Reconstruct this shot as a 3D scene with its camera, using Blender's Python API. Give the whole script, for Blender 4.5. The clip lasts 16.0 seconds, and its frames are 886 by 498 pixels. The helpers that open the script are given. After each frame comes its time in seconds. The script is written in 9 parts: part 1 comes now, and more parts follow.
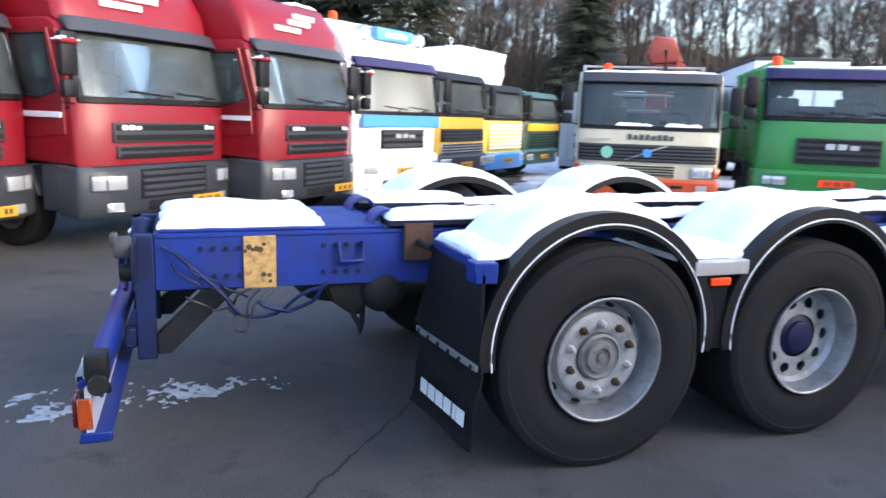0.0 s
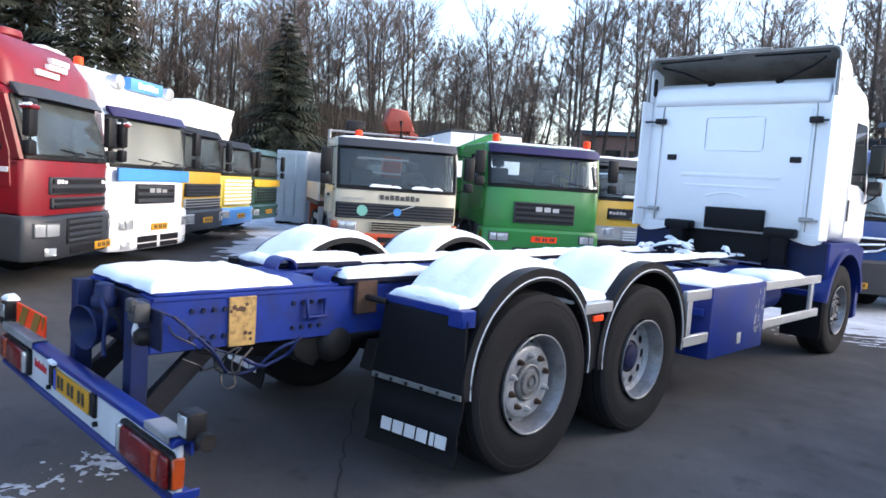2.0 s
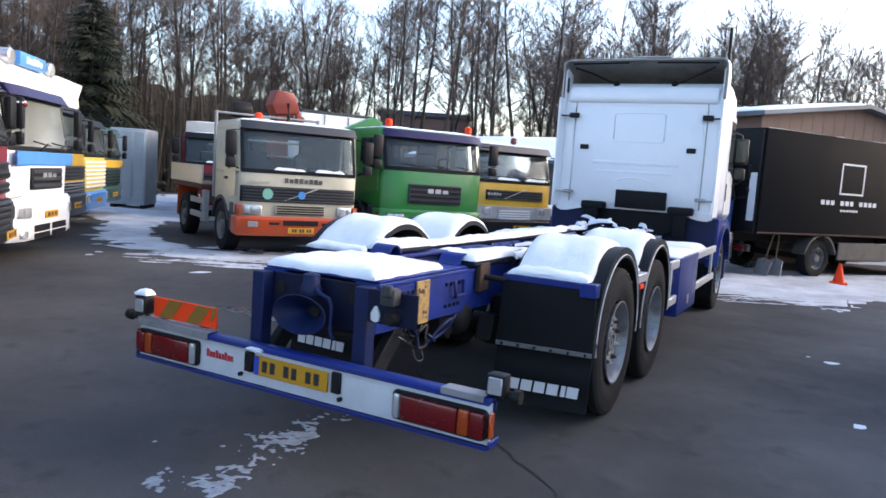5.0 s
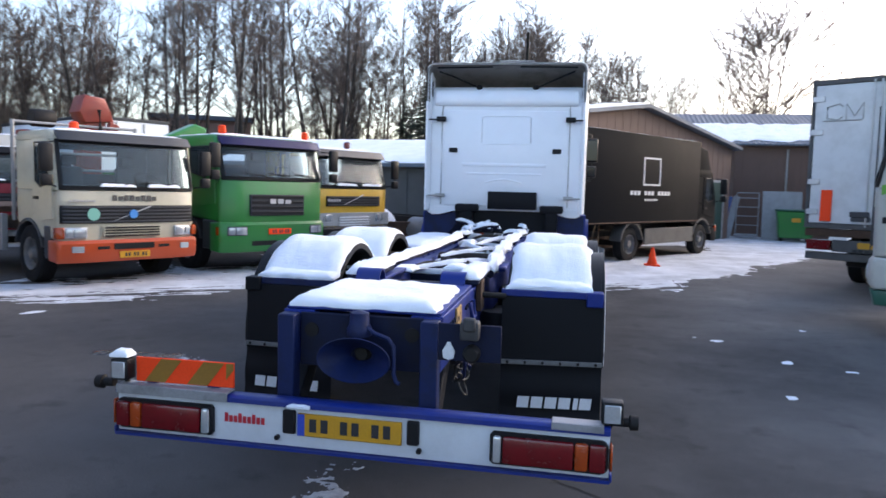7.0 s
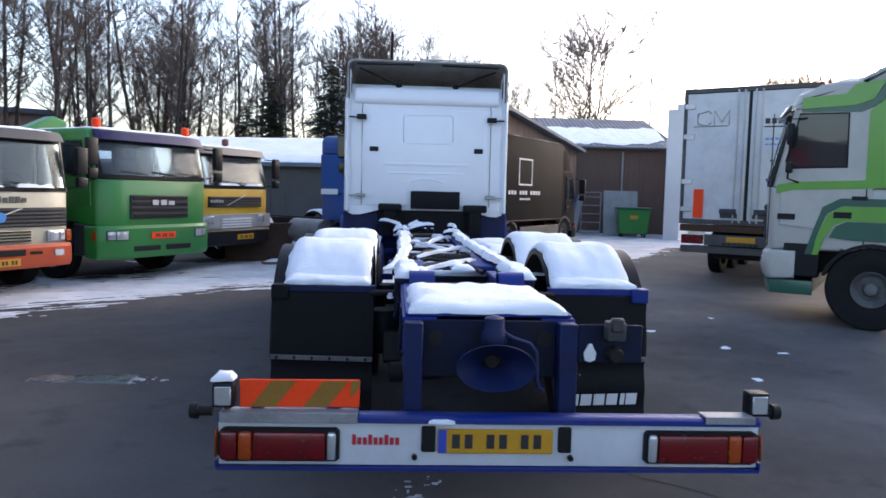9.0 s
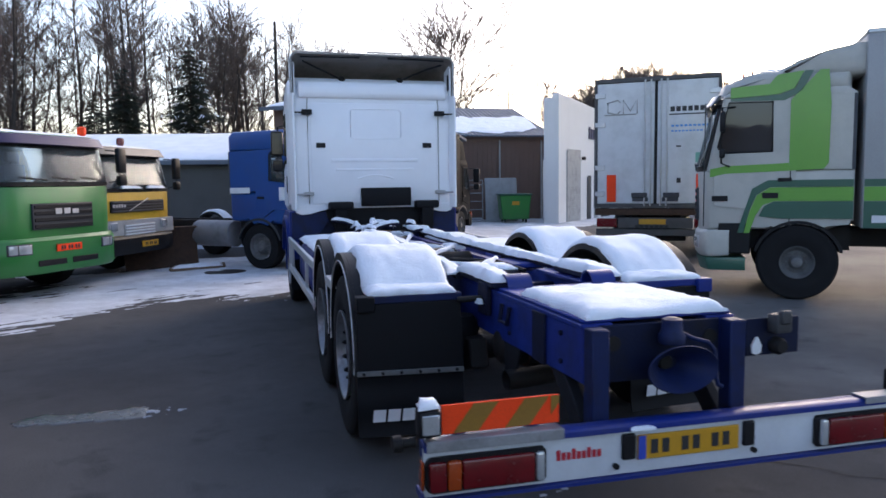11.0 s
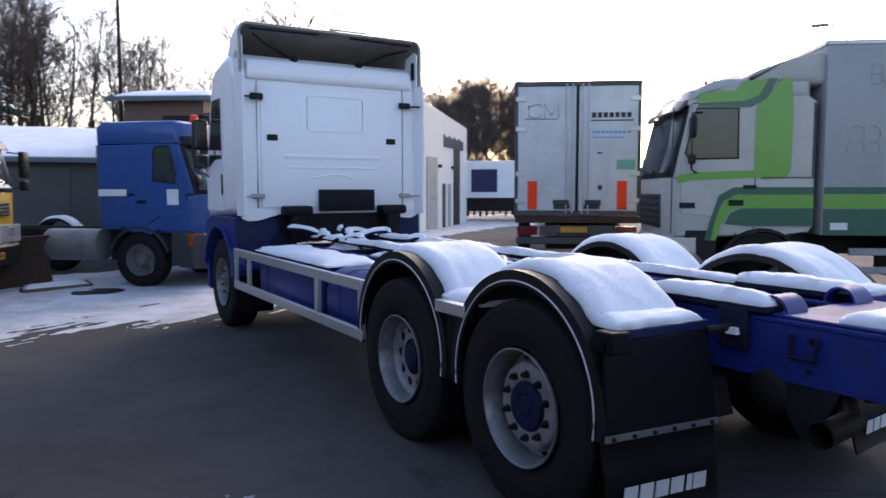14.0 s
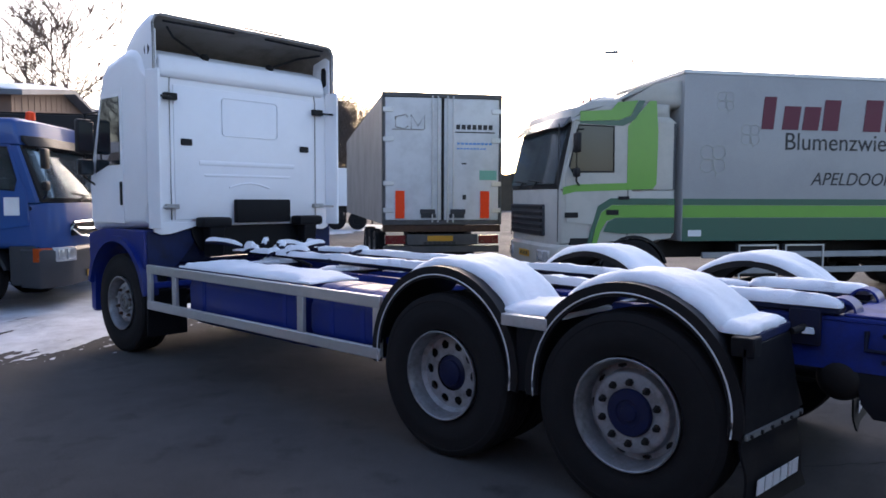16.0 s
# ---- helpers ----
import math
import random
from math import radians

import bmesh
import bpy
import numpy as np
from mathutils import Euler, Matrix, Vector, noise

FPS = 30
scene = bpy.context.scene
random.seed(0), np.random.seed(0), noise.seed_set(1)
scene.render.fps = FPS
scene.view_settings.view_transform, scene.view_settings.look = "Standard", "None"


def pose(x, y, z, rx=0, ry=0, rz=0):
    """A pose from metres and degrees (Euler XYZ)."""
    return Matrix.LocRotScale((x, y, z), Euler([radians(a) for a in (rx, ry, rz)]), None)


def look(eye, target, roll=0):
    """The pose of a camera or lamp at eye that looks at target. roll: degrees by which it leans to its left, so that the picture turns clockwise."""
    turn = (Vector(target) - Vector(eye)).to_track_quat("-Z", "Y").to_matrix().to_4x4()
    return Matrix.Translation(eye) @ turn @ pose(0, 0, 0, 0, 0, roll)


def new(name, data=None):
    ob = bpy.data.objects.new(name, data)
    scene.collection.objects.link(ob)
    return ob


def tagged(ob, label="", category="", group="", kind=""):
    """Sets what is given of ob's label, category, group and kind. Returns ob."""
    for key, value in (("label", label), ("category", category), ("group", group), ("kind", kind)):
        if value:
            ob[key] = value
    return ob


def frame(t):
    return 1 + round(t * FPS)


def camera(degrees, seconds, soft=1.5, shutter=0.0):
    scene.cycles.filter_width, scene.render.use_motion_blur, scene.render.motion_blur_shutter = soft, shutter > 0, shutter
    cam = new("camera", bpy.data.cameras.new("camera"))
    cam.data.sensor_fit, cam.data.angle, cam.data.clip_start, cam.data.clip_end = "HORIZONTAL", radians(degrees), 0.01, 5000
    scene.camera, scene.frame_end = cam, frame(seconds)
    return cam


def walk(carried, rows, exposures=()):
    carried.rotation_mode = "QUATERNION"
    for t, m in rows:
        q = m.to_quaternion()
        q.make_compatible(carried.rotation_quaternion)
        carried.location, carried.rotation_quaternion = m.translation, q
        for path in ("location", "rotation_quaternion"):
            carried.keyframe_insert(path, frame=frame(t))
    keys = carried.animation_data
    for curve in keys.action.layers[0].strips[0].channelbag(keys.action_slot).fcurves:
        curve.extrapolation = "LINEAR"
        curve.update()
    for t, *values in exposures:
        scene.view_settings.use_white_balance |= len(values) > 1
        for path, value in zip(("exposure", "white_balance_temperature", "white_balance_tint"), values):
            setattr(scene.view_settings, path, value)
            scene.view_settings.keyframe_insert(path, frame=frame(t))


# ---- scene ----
cam = camera(63.0, 16.0, 1.6, 0.4)

PATH = [
    (0, (4.042, 0.326, 1.658), (2.195, 1.000, 1.293), 1.85),
    (0.5, (4.023, -0.134, 1.670), (2.309, 0.830, 1.306), 3.86),
    (1, (4.020, -0.537, 1.695), (2.432, 0.631, 1.356), 4.15),
    (1.5, (3.881, -0.930, 1.697), (2.403, 0.394, 1.450), 2.29),
    (2, (3.789, -1.294, 1.696), (2.396, 0.131, 1.520), 3.95),
    (2.5, (3.709, -1.651, 1.715), (2.337, -0.205, 1.551), 4.32),
    (3, (3.521, -1.899, 1.675), (2.237, -0.373, 1.520), 2.36),
    (3.5, (3.322, -2.168, 1.688), (2.156, -0.552, 1.514), 3.26),
    (4, (3.178, -2.657, 1.674), (2.102, -0.982, 1.484), 4.36),
    (4.5, (2.856, -2.894, 1.669), (1.858, -1.171, 1.474), 4.50),
    (5, (2.496, -3.088, 1.665), (1.576, -1.324, 1.467), 3.97),
    (5.5, (2.124, -3.229, 1.660), (1.296, -1.419, 1.458), 3.01),
    (6, (1.724, -3.082, 1.669), (1.015, -1.222, 1.469), 2.34),
    (6.5, (1.388, -3.126, 1.681), (0.845, -1.211, 1.483), 1.14),
    (7, (1.010, -3.247, 1.691), (0.664, -1.284, 1.523), 1.44),
    (7.5, (0.645, -3.268, 1.661), (0.459, -1.283, 1.502), 1.97),
    (8, (0.266, -3.218, 1.671), (0.197, -1.226, 1.503), 1.75),
    (8.5, (-0.115, -3.213, 1.662), (-0.081, -1.220, 1.507), 1.24),
    (9, (-0.463, -3.166, 1.648), (-0.325, -1.176, 1.492), 1.34),
    (9.5, (-0.830, -3.049, 1.659), (-0.574, -1.073, 1.483), 1.16),
    (10, (-1.215, -2.937, 1.674), (-0.821, -0.986, 1.485), 0.91),
    (10.5, (-1.585, -2.999, 1.700), (-1.108, -1.066, 1.508), -0.28),
    (11, (-1.903, -2.776, 1.719), (-1.363, -0.859, 1.536), -0.78),
    (11.5, (-2.201, -2.511, 1.737), (-1.619, -0.605, 1.569), -0.90),
    (12, (-2.497, -2.224, 1.756), (-1.878, -0.328, 1.602), -0.44),
    (12.5, (-2.695, -1.645, 1.678), (-2.033, 0.238, 1.562), 1.06),
    (13, (-3.004, -1.398, 1.677), (-2.261, 0.454, 1.541), 2.93),
    (13.5, (-3.209, -1.061, 1.646), (-2.301, 0.714, 1.494), 1.18),
    (14, (-3.445, -0.742, 1.650), (-2.412, 0.963, 1.488), -0.03),
    (14.5, (-3.718, -0.479, 1.653), (-2.501, 1.100, 1.494), -1.51),
    (15, (-3.989, -0.214, 1.626), (-2.621, 1.236, 1.464), -0.71),
    (15.5, (-4.282, 0.085, 1.667), (-2.868, 1.490, 1.505), -0.05),
    (16, (-4.692, 0.374, 1.686), (-3.201, 1.700, 1.545), 0.24),
]
walk(cam, [(t, look(eye, target, roll)) for t, eye, target, roll in PATH],
     [(0.0, 2.43, 6600, 13), (1.5, 2.27, 6650, 13), (3.5, 2.0, 6850, 14), (7.0, 1.81, 6950, 16), (10.0, 1.60, 6950, 17), (12.5, 1.43, 7000, 19), (16.0, 1.53, 7050, 20)])

# ---- world and light ----
world = bpy.data.worlds.new("winter_sky")
scene.world = world
world.use_nodes = True
wn = world.node_tree.nodes
sky = wn.new("ShaderNodeTexSky")
sky.sky_type = "NISHITA"
sky.sun_disc = False
sky.sun_elevation = radians(22)
sky.sun_rotation = radians(48)
sky.air_density, sky.dust_density, sky.ozone_density = 1.0, 2.2, 2.2
world.node_tree.links.new(sky.outputs["Color"], wn["Background"].inputs["Color"])
wn["Background"].inputs["Strength"].default_value = 0.15
SUN = bpy.data.lights.new("sun", "SUN")
SUN.energy, SUN.angle, SUN.color = 0.35, radians(35), (1.0, 0.93, 0.84)
sun = new("sun", SUN)
sun.matrix_world = look((40, 36, 21.7), (0, 0, 0))


# ---- materials ----
def nodes_of(name):
    m = bpy.data.materials.new(name)
    m.use_nodes = True
    nt = m.node_tree
    return m, nt, nt.nodes["Principled BSDF"]


def wire(nt, a, b):
    nt.links.new(a, b)


def noise_tex(nt, scale, detail=4.0, rough=0.55):
    c = nt.nodes.new("ShaderNodeTexCoord")
    n = nt.nodes.new("ShaderNodeTexNoise")
    n.inputs["Scale"].default_value = scale
    n.inputs["Detail"].default_value = detail
    n.inputs["Roughness"].default_value = rough
    wire(nt, c.outputs["Object"], n.inputs["Vector"])
    return n


def ramp(nt, src, a, b, ca, cb):
    r = nt.nodes.new("ShaderNodeValToRGB")
    e = r.color_ramp.elements
    e[0].position, e[1].position = a, b
    e[0].color, e[1].color = (*ca, 1), (*cb, 1)
    wire(nt, src, r.inputs["Fac"])
    return r


def mix(nt, fac, a, b):
    m = nt.nodes.new("ShaderNodeMix")
    m.data_type = "RGBA"
    for socket, v in ((m.inputs[0], fac), (m.inputs[6], a), (m.inputs[7], b)):
        if isinstance(v, (int, float)):
            socket.default_value = v
        elif isinstance(v, tuple):
            socket.default_value = (*v, 1)
        else:
            wire(nt, v, socket)
    return m.outputs[2]


def bump(nt, bsdf, height, strength, dist=0.01):
    b = nt.nodes.new("ShaderNodeBump")
    b.inputs["Strength"].default_value = strength
    b.inputs["Distance"].default_value = dist
    wire(nt, height, b.inputs["Height"])
    wire(nt, b.outputs["Normal"], bsdf.inputs["Normal"])


def surface(name, col, rough=0.5, metal=0.0, dirt=0.25, dirt_col=(0.09, 0.08, 0.07), coat=0.0, scale=3.0, relief=0.0, grain=90.0, spec=0.5, fleck=0.08):
    """Base colour with a large stain pattern, a fine grain and a little relief."""
    m, nt, p = nodes_of(name)
    big = noise_tex(nt, scale, 6, 0.65)
    fine = noise_tex(nt, grain, 3)
    stain = ramp(nt, big.outputs["Fac"], 0.45, 0.8, (0, 0, 0), (1, 1, 1))
    sc = nt.nodes.new("ShaderNodeMath")
    sc.operation = "MULTIPLY"
    sc.inputs[1].default_value = dirt
    wire(nt, stain.outputs["Color"], sc.inputs[0])
    c1 = mix(nt, sc.outputs[0], tuple(col), tuple(dirt_col))
    var = ramp(nt, fine.outputs["Fac"], 0.3, 0.7, (1 - fleck,) * 3, (1 + fleck * 0.7,) * 3)
    mm = nt.nodes.new("ShaderNodeMix")
    mm.data_type, mm.blend_type = "RGBA", "MULTIPLY"
    mm.inputs[0].default_value = 1.0
    wire(nt, c1, mm.inputs[6])
    wire(nt, var.outputs["Color"], mm.inputs[7])
    wire(nt, mm.outputs[2], p.inputs["Base Color"])
    rr = nt.nodes.new("ShaderNodeMapRange")
    rr.inputs["To Min"].default_value = max(0.02, rough - 0.08)
    rr.inputs["To Max"].default_value = min(1.0, rough + 0.18)
    wire(nt, big.outputs["Fac"], rr.inputs["Value"])
    wire(nt, rr.outputs["Result"], p.inputs["Roughness"])
    p.inputs["Metallic"].default_value = metal
    p.inputs["Specular IOR Level"].default_value = spec
    p.inputs["Coat Weight"].default_value = coat
    p.inputs["Coat Roughness"].default_value = 0.12
    if relief:
        bump(nt, p, fine.outputs["Fac"], relief, 0.004)
    return m


def paint(name, col, dirt=0.2, coat=0.4, spec=0.45):
    return surface(name, col, 0.38, 0, dirt, (0.07, 0.065, 0.06), coat, 2.2, spec=spec, fleck=0.02)


def glass(name, dark, pale):
    """Cab glass over a dim interior: sharp reflections, soft shapes behind."""
    m, nt, p = nodes_of(name)
    a = noise_tex(nt, 0.9, 0, 0.5)
    b = noise_tex(nt, 6.0, 2, 0.5)
    r = ramp(nt, a.outputs["Fac"], 0.3, 0.75, dark, pale)
    wire(nt, r.outputs["Color"], p.inputs["Base Color"])
    rr = ramp(nt, b.outputs["Fac"], 0.4, 0.7, (0.015, 0.015, 0.015), (0.05, 0.05, 0.05))
    wire(nt, rr.outputs["Color"], p.inputs["Roughness"])
    return m


M_BLUE = paint("blue_truck_paint", (0.003, 0.021, 0.175), 0.45, 0.12, 0.3)
# shade of the tail and under the frame is put into this blue
M_BLUED = surface("grimy_shaded_blue_paint", (0.003, 0.007, 0.030), 0.6, 0, 0.95, (0.010, 0.009, 0.011), 0, 7.0, 0.3, spec=0.25)
M_BLUEW = surface("worn_blue_paint", (0.003, 0.024, 0.20), 0.5, 0, 0.75, (0.014, 0.016, 0.035), 0.05, 5.0, 0.2, spec=0.35)
M_WHITE = paint("white_truck_paint", (0.82, 0.84, 0.87), 0.06)
M_GREYW = surface("grey_moulding", (0.36, 0.36, 0.35), 0.6, 0, 0.5, (0.06, 0.06, 0.055), 0, 2.5)
M_BLACK = surface("black_plastic", (0.008, 0.008, 0.0095), 0.45, 0, 0.35, (0.022, 0.021, 0.021), 0, 4.0, 0.2, spec=0.25)
M_FLAP = surface("black_rubber_sheet", (0.0065, 0.007, 0.009), 0.5, 0, 0.4, (0.011, 0.011, 0.013), 0, 5.0, 0.2, spec=0.14)
M_TYRE = surface("tyre_rubber", (0.012, 0.0118, 0.0128), 0.8, 0, 0.5, (0.022, 0.021, 0.021), 0, 6.0, 0.35, spec=0.2)
M_STEEL = surface("painted_silver_rim", (0.27, 0.28, 0.30), 0.36, 0.55, 0.9, (0.075, 0.066, 0.06), 0, 9.0, 0.1)
M_ALU = surface("brushed_aluminium", (0.55, 0.56, 0.57), 0.4, 0.75, 0.2, (0.25, 0.25, 0.25), 0, 6.0)
M_RUST = surface("rusty_steel", (0.075, 0.040, 0.025), 0.8, 0.2, 0.8, (0.035, 0.025, 0.02), 0, 12.0, 0.5)
M_IRON = surface("oily_dark_iron", (0.013, 0.012, 0.012), 0.6, 0.2, 0.6, (0.026, 0.021, 0.017), 0, 9.0, 0.4, spec=0.3)
M_OCHRE = surface("chipped_ochre_paint", (0.44, 0.27, 0.09), 0.6, 0, 1.0, (0.03, 0.02, 0.016), 0, 24.0, 0.3)
def pane_glass(name, tint, haze):
    """Thin clear glass: tinted see-through, Fresnel gloss, a film of road dirt."""
    m, nt, p = nodes_of(name)
    out = next(n for n in nt.nodes if n.type == "OUTPUT_MATERIAL")
    tr = nt.nodes.new("ShaderNodeBsdfTransparent")
    tr.inputs["Color"].default_value = (*tint, 1)
    gl = nt.nodes.new("ShaderNodeBsdfGlossy")
    gl.inputs["Roughness"].default_value = 0.03
    gl.inputs["Color"].default_value = (0.44, 0.49, 0.52, 1)
    fr = nt.nodes.new("ShaderNodeFresnel")
    fr.inputs["IOR"].default_value = 1.45
    mx = nt.nodes.new("ShaderNodeMixShader")
    wire(nt, fr.outputs["Fac"], mx.inputs["Fac"])
    wire(nt, tr.outputs["BSDF"], mx.inputs[1])
    wire(nt, gl.outputs["BSDF"], mx.inputs[2])
    a = noise_tex(nt, 2.6, 3, 0.6)
    r = ramp(nt, a.outputs["Fac"], 0.35, 0.75, (haze * 0.3,) * 3, (haze,) * 3)
    p.inputs["Base Color"].default_value = (0.45, 0.5, 0.52, 1)
    p.inputs["Roughness"].default_value = 0.8
    m2 = nt.nodes.new("ShaderNodeMixShader")
    wire(nt, r.outputs["Color"], m2.inputs["Fac"])
    wire(nt, mx.outputs["Shader"], m2.inputs[1])
    wire(nt, p.outputs["BSDF"], m2.inputs[2])
    wire(nt, m2.outputs["Shader"], out.inputs["Surface"])
    return m


M_PANE = pane_glass("clear_cab_glass", (0.80, 0.87, 0.87), 0.10)
M_DASH = surface("dark_cab_trim", (0.035, 0.036, 0.038), 0.75, 0, 0.3, (0.02, 0.02, 0.02), 0, 4.0, spec=0.2)
M_SEAT = surface("grey_seat_cloth", (0.085, 0.088, 0.095), 0.9, 0, 0.4, (0.05, 0.05, 0.055), 0, 6.0, 0.2, spec=0.15)
M_GLASS = glass("dark_cab_glass", (0.010, 0.014, 0.017), (0.045, 0.055, 0.065))
M_GLASSL = glass("curtained_cab_glass", (0.25, 0.265, 0.245), (0.11, 0.115, 0.105))
M_MIRROR = surface("mirror_glass", (0.6, 0.62, 0.64), 0.06, 1.0, 0.1)
M_LENS = surface("clear_lamp_lens", (0.55, 0.57, 0.58), 0.12, 0.5, 0.2, (0.2, 0.2, 0.2), 1.0, 14.0)
M_RED_L = surface("red_lamp_lens", (0.15, 0.003, 0.006), 0.2, 0, 0.8, (0.05, 0.002, 0.003), 0.3, 11.0)
M_AMB_L = surface("amber_lamp_lens", (0.36, 0.05, 0.006), 0.2, 0, 0.7, (0.25, 0.03, 0.006), 0.3, 14.0)
M_ORANGE = surface("orange_reflector", (1.0, 0.065, 0.010), 0.5, 0, 0.1, (0.5, 0.05, 0.015), 0.0, 8.0, spec=0.25)
M_PLATE = surface("yellow_number_plate", (0.56, 0.27, 0.012), 0.4, 0, 0.25, (0.3, 0.16, 0.02), 0, 9.0)
M_TXT = surface("dark_lettering", (0.02, 0.02, 0.022), 0.5, 0, 0.1)
M_WTXT = surface("white_lettering", (0.72, 0.73, 0.74), 0.5, 0, 0.25, (0.3, 0.3, 0.3))
M_REDTXT = surface("red_lettering", (0.5, 0.015, 0.03), 0.5, 0, 0.1)
M_EU = surface("blue_plate_band", (0.02, 0.06, 0.42), 0.4, 0, 0.1)
M_CABLE = surface("black_cable", (0.01, 0.01, 0.011), 0.5, 0, 0.2)


def snow_material():
    m, nt, p = nodes_of("snow")
    a = noise_tex(nt, 2.0, 5)
    b = noise_tex(nt, 60, 6, 0.7)
    r = ramp(nt, a.outputs["Fac"], 0.35, 0.75, (0.86, 0.89, 0.93), (0.74, 0.78, 0.84))
    wire(nt, r.outputs["Color"], p.inputs["Base Color"])
    p.inputs["Roughness"].default_value = 0.75
    p.inputs["Subsurface Weight"].default_value = 0.0
    bump(nt, p, b.outputs["Fac"], 0.5, 0.012)
    return m


M_SNOW = snow_material()


def dirty_snow_material():
    m, nt, p = nodes_of("trodden_snow")
    a = noise_tex(nt, 1.1, 8, 0.7)
    b = noise_tex(nt, 35, 6, 0.7)
    r = ramp(nt, a.outputs["Fac"], 0.35, 0.72, (0.70, 0.73, 0.78), (0.34, 0.36, 0.39))
    wire(nt, r.outputs["Color"], p.inputs["Base Color"])
    p.inputs["Roughness"].default_value = 0.7
    bump(nt, p, b.outputs["Fac"], 0.6, 0.02)
    return m


M_DSNOW = dirty_snow_material()


def asphalt_material():
    m, nt, p = nodes_of("wet_asphalt")
    a = noise_tex(nt, 0.35, 8, 0.62)
    b = noise_tex(nt, 3.0, 6, 0.6)
    c = noise_tex(nt, 130, 5, 0.75)
    base = ramp(nt, a.outputs["Fac"], 0.32, 0.68, (0.058, 0.056, 0.056), (0.108, 0.104, 0.102))
    oil = ramp(nt, b.outputs["Fac"], 0.56, 0.74, (1, 1, 1), (0.55, 0.55, 0.56))
    grain = ramp(nt, c.outputs["Fac"], 0.35, 0.7, (0.62, 0.62, 0.62), (1.45, 1.45, 1.45))
    x = nt.nodes.new("ShaderNodeMix")
    x.data_type, x.blend_type = "RGBA", "MULTIPLY"
    x.inputs[0].default_value = 1
    wire(nt, base.outputs["Color"], x.inputs[6])
    wire(nt, oil.outputs["Color"], x.inputs[7])
    y = nt.nodes.new("ShaderNodeMix")
    y.data_type, y.blend_type = "RGBA", "MULTIPLY"
    y.inputs[0].default_value = 1
    wire(nt, x.outputs[2], y.inputs[6])
    wire(nt, grain.outputs["Color"], y.inputs[7])
    # paler lane along the yard's east side, wandering edge: sky sheen in the colour
    geo = nt.nodes.new("ShaderNodeNewGeometry")
    sep = nt.nodes.new("ShaderNodeSeparateXYZ")
    wire(nt, geo.outputs["Position"], sep.inputs["Vector"])
    wob = nt.nodes.new("ShaderNodeMath")
    wob.operation = "MULTIPLY_ADD"
    wob.inputs[1].default_value = 4.0
    wire(nt, a.outputs["Fac"], wob.inputs[0])
    wire(nt, sep.outputs["X"], wob.inputs[2])
    sc = nt.nodes.new("ShaderNodeMath")
    sc.operation = "MULTIPLY"
    sc.inputs[1].default_value = 0.1
    wire(nt, wob.outputs[0], sc.inputs[0])
    sky_sheen = ramp(nt, sc.outputs[0], 0.34, 0.62, (1, 1, 1), (1.62, 1.62, 1.62))
    z = nt.nodes.new("ShaderNodeMix")
    z.data_type, z.blend_type = "RGBA", "MULTIPLY"
    z.inputs[0].default_value = 1
    wire(nt, y.outputs[2], z.inputs[6])
    wire(nt, sky_sheen.outputs["Color"], z.inputs[7])
    wire(nt, z.outputs[2], p.inputs["Base Color"])
    p.inputs["Specular IOR Level"].default_value = 0.06
    rr = ramp(nt, b.outputs["Fac"], 0.4, 0.72, (0.95, 0.95, 0.95), (0.7, 0.7, 0.7))
    wire(nt, rr.outputs["Color"], p.inputs["Roughness"])
    bump(nt, p, c.outputs["Fac"], 0.5, 0.006)
    return m


M_ASPHALT = asphalt_material()


# ---- mesh tools ----
def finish(bm, name, material, smooth=40):
    bmesh.ops.recalc_face_normals(bm, faces=bm.faces)
    me = bpy.data.meshes.new(name)
    bm.to_mesh(me)
    bm.free()
    me.materials.append(material)
    if smooth:
        me.polygons.foreach_set("use_smooth", [True] * len(me.polygons))
        me.set_sharp_from_angle(angle=radians(smooth))
    return me


def part(name, bm, material, parent, label="", smooth=40):
    ob = new(name, finish(bm, name, material, smooth))
    ob.parent = parent
    if label:
        ob["label"] = label
    return ob


def pieces(name, bm, material, parent, label="", smooth=40):
    """Each separate piece of the mesh becomes a part of its own."""
    left = set(bm.verts)
    while left:
        seen = [left.pop()]
        for v in seen:
            for e in v.link_edges:
                w = e.other_vert(v)
                if w in left:
                    left.remove(w)
                    seen.append(w)
        one = bmesh.new()
        twin = {v: one.verts.new(v.co) for v in seen}
        for f in {f for v in seen for f in v.link_faces}:
            one.faces.new([twin[v] for v in f.verts])
        part(name, one, material, parent, label, smooth)
    bm.free()


def thing(name, label, category, m=None, group="", kind=""):
    ob = new(name)
    ob.empty_display_size = 0.2
    if m is not None:
        ob.matrix_world = m
    return tagged(ob, label, category, group, kind)


def solo(name, bm, material, label, category, m=None, group="", kind="", smooth=40):
    ob = new(name, finish(bm, name, material, smooth))
    if m is not None:
        ob.matrix_world = m
    return tagged(ob, label, category, group, kind)


def box(bm, x0, x1, y0, y1, z0, z1, bev=0.0, seg=1):
    vs = [bm.verts.new((x, y, z)) for x in (x0, x1) for y in (y0, y1) for z in (z0, z1)]
    fs = [bm.faces.new([vs[i] for i in q]) for q in ((0, 1, 3, 2), (4, 6, 7, 5), (0, 4, 5, 1), (2, 3, 7, 6), (0, 2, 6, 4), (1, 5, 7, 3))]
    if bev:
        es = list({e for f in fs for e in f.edges})
        bmesh.ops.bevel(bm, geom=es, offset=bev, segments=seg, affect="EDGES", profile=0.5)
    return bm


